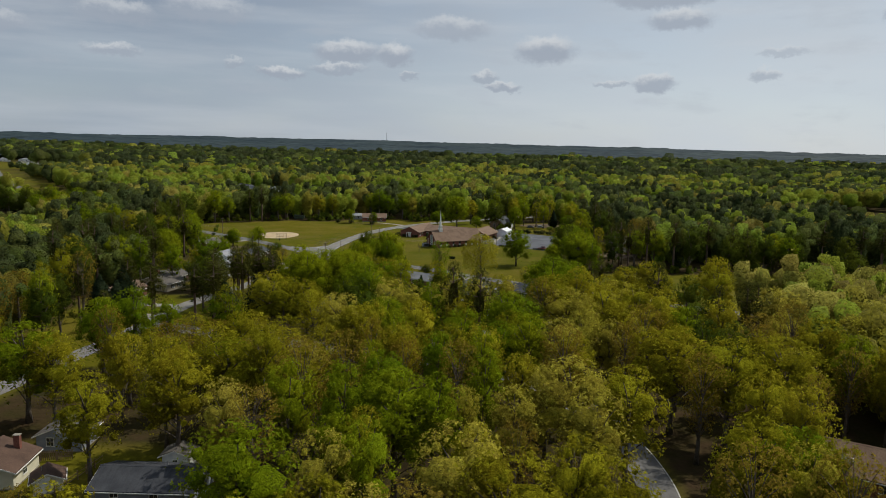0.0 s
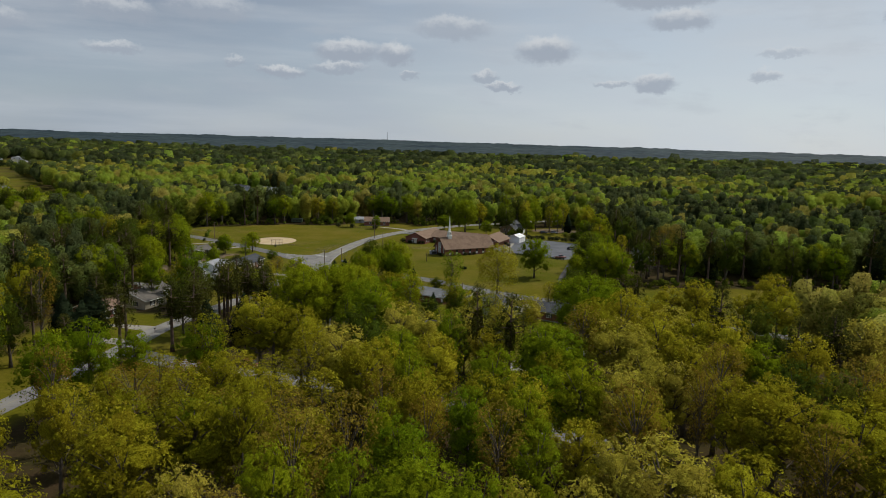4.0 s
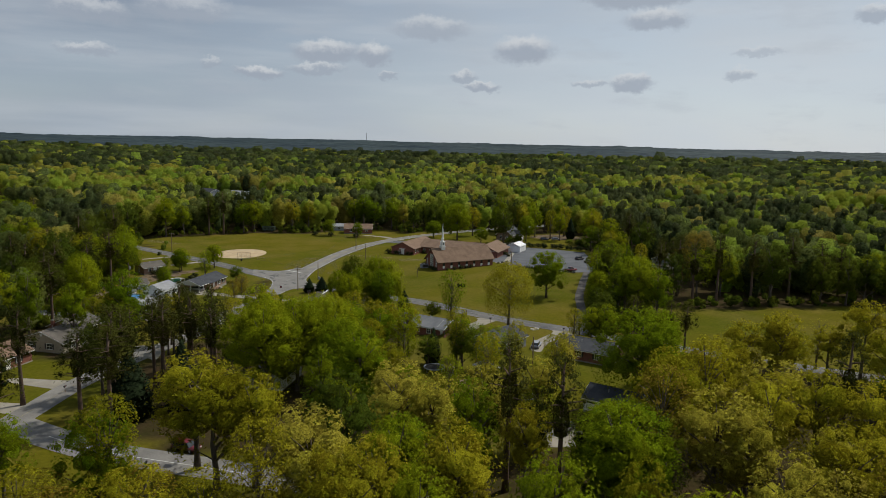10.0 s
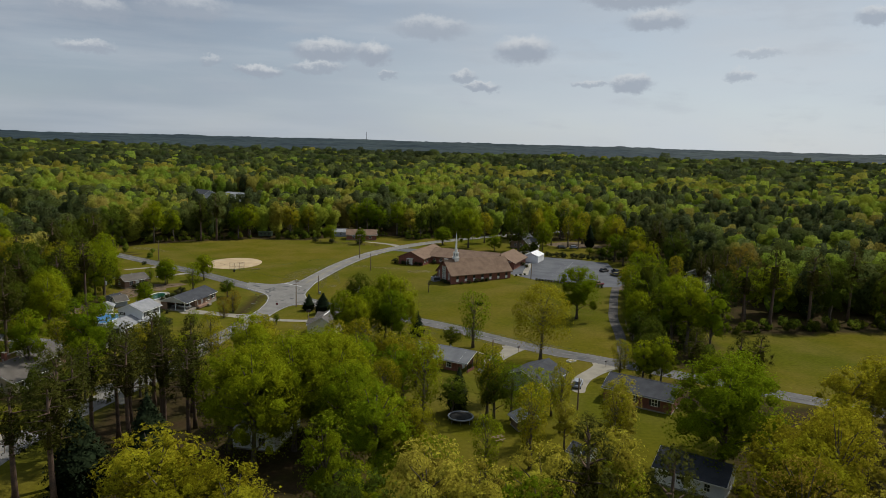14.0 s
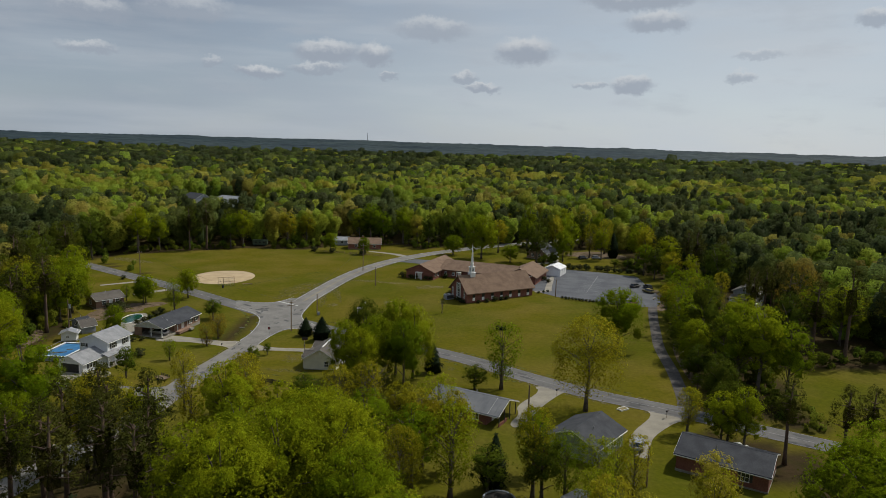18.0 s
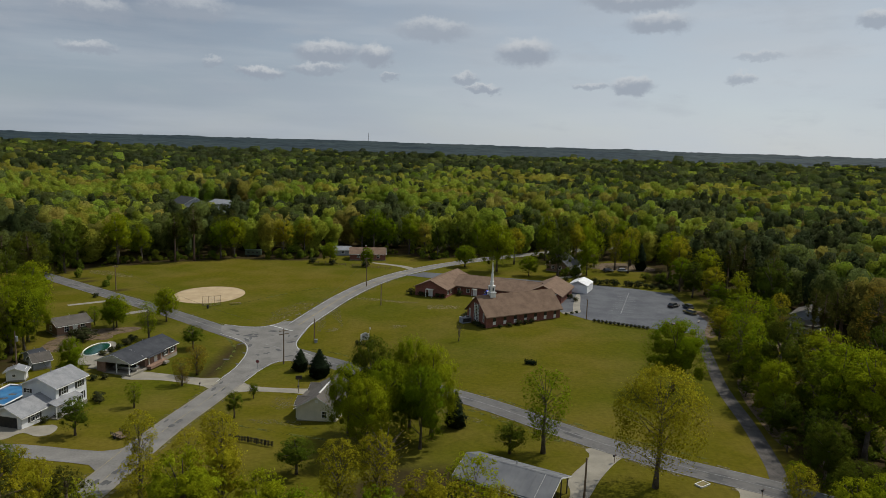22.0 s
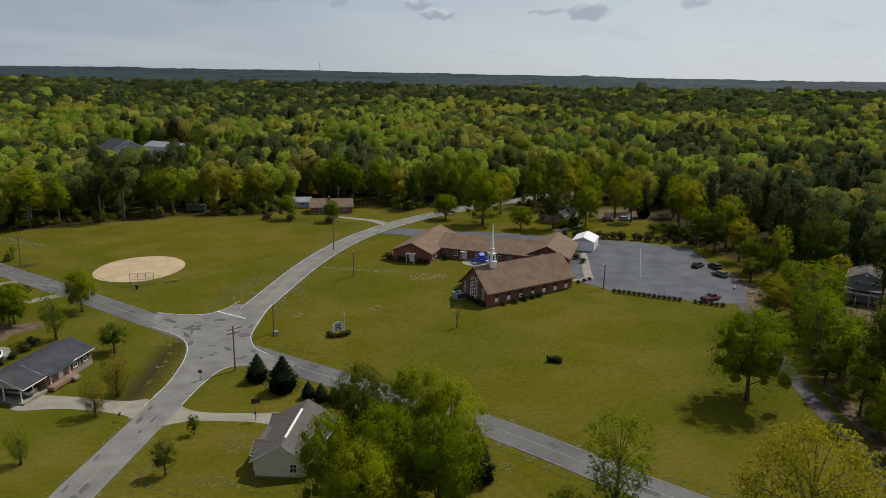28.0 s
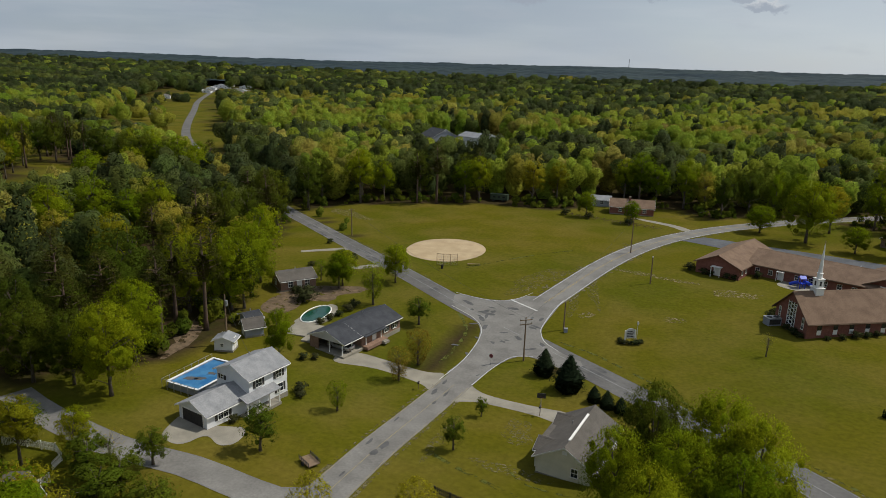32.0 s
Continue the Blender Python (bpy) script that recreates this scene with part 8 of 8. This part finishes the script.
vehicle(76.0, 237.0, 5, "siding_grey", "grey car under far trees")
vehicle(-17.0, -13.0, -20, "red_paint", "dark red car at the roadside")

# ---- yard things ----
for x, y, t, tall in ((-42.6, 103.4, 10, 1.1), (-22.4, 102.6, 0, 1.4), (33.0, 68.6, -40, 1.1), (50.8, 58.6, -40, 1.2), (-48.1, 10.3, 0, 1.1), (-20.0, -19.8, 10, 1.1), (-35.0, 118.2, 0, 1.8)):
    stop_sign = tall == 1.8
    mb = thing("stop_sign" if stop_sign else "mailbox", x, y, t, "small red stop sign at the crossroads" if stop_sign else "dark mailbox on a post at a driveway", "road sign" if stop_sign else "mailbox")
    bm = bmesh.new()
    tube(bm, [(0, 0, -0.2), (0, 0, tall)], [0.045, 0.045], 6)
    part("post", bm, "steel" if stop_sign else "wood", mb)
    bm = bmesh.new()
    if stop_sign:
        tube(bm, [(0, -0.05, tall), (0, -0.07, tall)], [0.38, 0.38], 8)
        part("plate", bm, "red_paint", mb, "red eight-sided plate")
    else:
        tube(bm, [(0, -0.3, tall + 0.12), (0, 0.3, tall + 0.12)], [0.16, 0.16], 10)
        part("box", bm, "dark_trim", mb)
        part("flag", boxes((0.15, -0.1, tall + 0.1, 0.17, 0.1, tall + 0.34)), "red_paint", mb)
hoop = thing("basketball_hoop", -22.6, 103.8, 15, "basketball hoop on a pole beside the drive", "basketball hoop")
bm = bmesh.new()
tube(bm, [(0, 0, -0.2), (0, 0, 2.6), (0, -0.5, 3.0)], [0.06, 0.06, 0.05], 6)
part("pole", bm, "steel", hoop)
part("backboard", boxes((-0.65, -0.6, 2.7, 0.65, -0.55, 3.5)), "dark_trim", hoop)
bm = bmesh.new()
ring = [(0.23 * math.cos(a * 0.5236), -0.85 + 0.23 * math.sin(a * 0.5236), 2.95) for a in range(13)]
tube(bm, ring, [0.02] * 13, 5)
part("rim", bm, "red_paint", hoop)

tramp = thing("trampoline", 19.0, 26.6, 0, "round black trampoline on the grass", "trampoline")
bm = bmesh.new()
tube(bm, [(0, 0, 0.84), (0, 0, 0.88)], [1.9, 1.9], 24)
part("mat", bm, "rubber", tramp)
bm = bmesh.new()
tube(bm, [(2.1 * math.cos(a * math.pi / 14), 2.1 * math.sin(a * math.pi / 14), 0.88) for a in range(30)], [0.14] * 30, 6)
part("pad", bm, "siding_grey", tramp)
for k in range(8):
    a = k * math.pi / 4
    bm = bmesh.new()
    tube(bm, [(2.1 * math.cos(a), 2.1 * math.sin(a), 0), (2.1 * math.cos(a), 2.1 * math.sin(a), 0.85)], [0.04, 0.04], 6)
    part("leg", bm, "steel", tramp)
swing = thing("swing_set", 22.6, 23.8, 20, "light metal garden swing set", "swing set")
bm = bmesh.new()
for yy in (-1.3, 1.3):
    tube(bm, [(-0.8, yy, 0), (0, yy, 2.1), (0.8, yy, 0)], [0.04] * 3, 6)
tube(bm, [(0, -1.3, 2.1), (0, 1.3, 2.1)], [0.04, 0.04], 6)
part("frame", bm, "steel", swing)
for yy in (-0.5, 0.5):
    bm = bmesh.new()
    for o in (-0.2, 0.2):
        tube(bm, [(0, yy + o, 2.1), (0, yy + o, 0.5)], [0.012, 0.012], 4)
    box(bm, -0.12, yy - 0.24, 0.46, 0.12, yy + 0.24, 0.5)
    part("seat", bm, "rubber", swing)
tbl = thing("picnic_table", 24.8, 18.8, 30, "dark wooden picnic table on the grass", "picnic table")
part("tabletop", boxes((-0.9, -0.4, 0.7, 0.9, 0.4, 0.76)), "wood", tbl)
for s in (-1, 1):
    part("bench", boxes((-0.9, s * 0.7 - 0.13, 0.42, 0.9, s * 0.7 + 0.13, 0.47)), "wood", tbl)
    part("leg", boxes((s * 0.6 - 0.04, -0.8, 0.0, s * 0.6 + 0.04, 0.8, 0.06), (s * 0.6 - 0.04, -0.1, 0.0, s * 0.6 + 0.04, 0.1, 0.7)), "wood", tbl)
cart = thing("utility_trailer", -45.4, 75.4, -30, "small dark utility trailer with slatted rails on the grass", "trailer")
part("floor", boxes((-1.3, -0.8, 0.35, 1.3, 0.8, 0.45)), "wood", cart)
for yy in (-0.8, 0.8):
    part("rail", boxes((-1.3, yy - 0.03, 0.85, 1.3, yy + 0.03, 0.92), (-1.3, yy - 0.03, 0.6, 1.3, yy + 0.03, 0.66)), "dark_trim", cart)
    for k in range(5):
        part("rail_post", boxes((-1.27 + k * 0.62, yy - 0.03, 0.4, -1.2 + k * 0.62, yy + 0.03, 0.95)), "dark_trim", cart)
    bm = bmesh.new()
    tube(bm, [(0, yy + 0.1 * (1 if yy > 0 else -1), 0.3), (0, yy + 0.28 * (1 if yy > 0 else -1), 0.3)], [0.3, 0.3], 12)
    part("wheel", bm, "rubber", cart)
M["trailer_green"] = material("trailer_green", (0.03, 0.05, 0.03), (0.05, 0.07, 0.045), 0.8, 0.6, fine=0.2, fine_scale=6.0)
boxcar = thing("storage_trailer", -76.6, 248.4, 2, "long dark green storage trailer at the wood's edge", "trailer")
part("body", boxes((0, 0, 0.7, 6.4, 2.4, 2.6)), "trailer_green", boxcar)
part("roof", boxes((-0.1, -0.1, 2.6, 6.5, 2.5, 2.75)), "trailer_green", boxcar)
for xx in (1.2, 5.0):
    for yy in (0.1, 2.3):
        bm = bmesh.new()
        tube(bm, [(xx, yy - 0.12, 0.4), (xx, yy + 0.12, 0.4)], [0.4, 0.4], 12)
        part("wheel", bm, "rubber", boxcar)
for k in range(3):
    part("window", boxes((1.0 + k * 1.8, -0.03, 1.5, 1.9 + k * 1.8, 0.0, 2.1)), "glass", boxcar)


def fence(name, label, pts, h, mat, gap=2.2, rails=(0.35, 0.75), slats=0.0):
    """Posts along a plan line with rails between them, and pickets where asked."""
    line = smooth_line(pts, 100)
    f = thing(name, line[0].x, line[0].y, 0, label, "fence")
    o = Vector((line[0].x, line[0].y, land(line[0].x, line[0].y)))
    for a, b in zip(line, line[1:]):
        n = max(1, round((b - a).length / gap))
        d = (b - a).normalized()
        for k in range(n):
            p, q = a + (b - a) * k / n, a + (b - a) * (k + 1) / n
            zp, zq = land(p.x, p.y) - o.z, land(q.x, q.y) - o.z
            p, q = p - Vector((o.x, o.y, 0)), q - Vector((o.x, o.y, 0))
            part("post", boxes((p.x - 0.07, p.y - 0.07, zp - 0.3, p.x + 0.07, p.y + 0.07, zp + h + 0.08)), mat, f)
            bm = bmesh.new()
            for r in rails:
                slab(bm, [(p.x - d.y * 0.02, p.y + d.x * 0.02, zp + h * r + 0.1), (q.x - d.y * 0.02, q.y + d.x * 0.02, zq + h * r + 0.1), (q.x + d.y * 0.02, q.y - d.x * 0.02, zq + h * r + 0.1), (p.x + d.y * 0.02, p.y - d.x * 0.02, zp + h * r + 0.1)], 0.1)
            part("rail", bm, mat, f)
            if slats:
                bm = bmesh.new()
                m = int((q - p).length / slats)
                for j in range(m):
                    c, z = p + (q - p) * (j + 0.5) / m, zp + (zq - zp) * (j + 0.5) / m
                    w = slats * 0.32
                    slab(bm, [(c.x - d.x * w - d.y * 0.03, c.y - d.y * w + d.x * 0.03, z + h), (c.x + d.x * w - d.y * 0.03, c.y + d.y * w + d.x * 0.03, z + h), (c.x + d.x * w - d.y * 0.05, c.y + d.y * w + d.x * 0.05, z + h), (c.x - d.x * w - d.y * 0.05, c.y - d.y * w + d.x * 0.05, z + h)], h - 0.08)
                part("picket", bm, mat, f)
    return f


fence("picket_fence", "white picket fence along a garden path", [(-82, 62.2), (-79, 63.2), (-74.8, 63.8), (-72.4, 62.6), (-71.6, 60.6)], 1.2, "trim", 2.0, slats=0.2)
fence("picket_fence", "white picket fence in a shaded yard", [(-69.8, 58.8), (-69.9, 56.4), (-70.4, 54.6)], 1.2, "trim", 2.0, slats=0.2)
fence("rail_fence", "brown wooden rail fence beside the shed", [(-20.4, -95.4), (-19.6, -89), (-19.0, -83.6)], 1.3, "wood", 2.0)
fence("wire_fence", "low wooden post fence along the far lawn", [(-46.6, 236.8), (-30, 232.2), (-14.4, 227.6)], 1.1, "wood", 2.8)
fence("board_fence", "dark weathered board fence beside the lawn", [(-28.7, 75.9), (-24.4, 74.8), (-19.8, 72.8)], 1.0, "dark_trim", 2.0, slats=0.25)
fence("board_fence", "dark board fence behind the grey house", [(-33.4, -84.4), (-28, -84.0), (-23.6, -83.2)], 1.6, "wood", 2.0, slats=0.25)
ring = thing("planter", 44.0, 62.2, 35, "low white timber flower bed on the lawn", "planter")
part("frame", boxes((-1.0, -0.6, 0, 1.0, -0.5, 0.25), (-1.0, 0.5, 0, 1.0, 0.6, 0.25), (-1.0, -0.5, 0, -0.9, 0.5, 0.25), (0.9, -0.5, 0, 1.0, 0.5, 0.25)), "trim", ring)
part("soil", boxes((-0.9, -0.5, 0, 0.9, 0.5, 0.18)), "bare_earth", ring)
tower = thing("radio_mast", -534, 4500, 0, "slender radio mast on the far ridge", "radio mast")
bm = bmesh.new()
tube(bm, [(0, 0, 0), (0, 0, 62)], [2.2, 1.2], 5)
part("mast", bm, "steel", tower)
for k in range(4):
    part("platform", boxes((-3, -3, 15 + k * 14, 3, 3, 16 + k * 14)), "steel", tower)
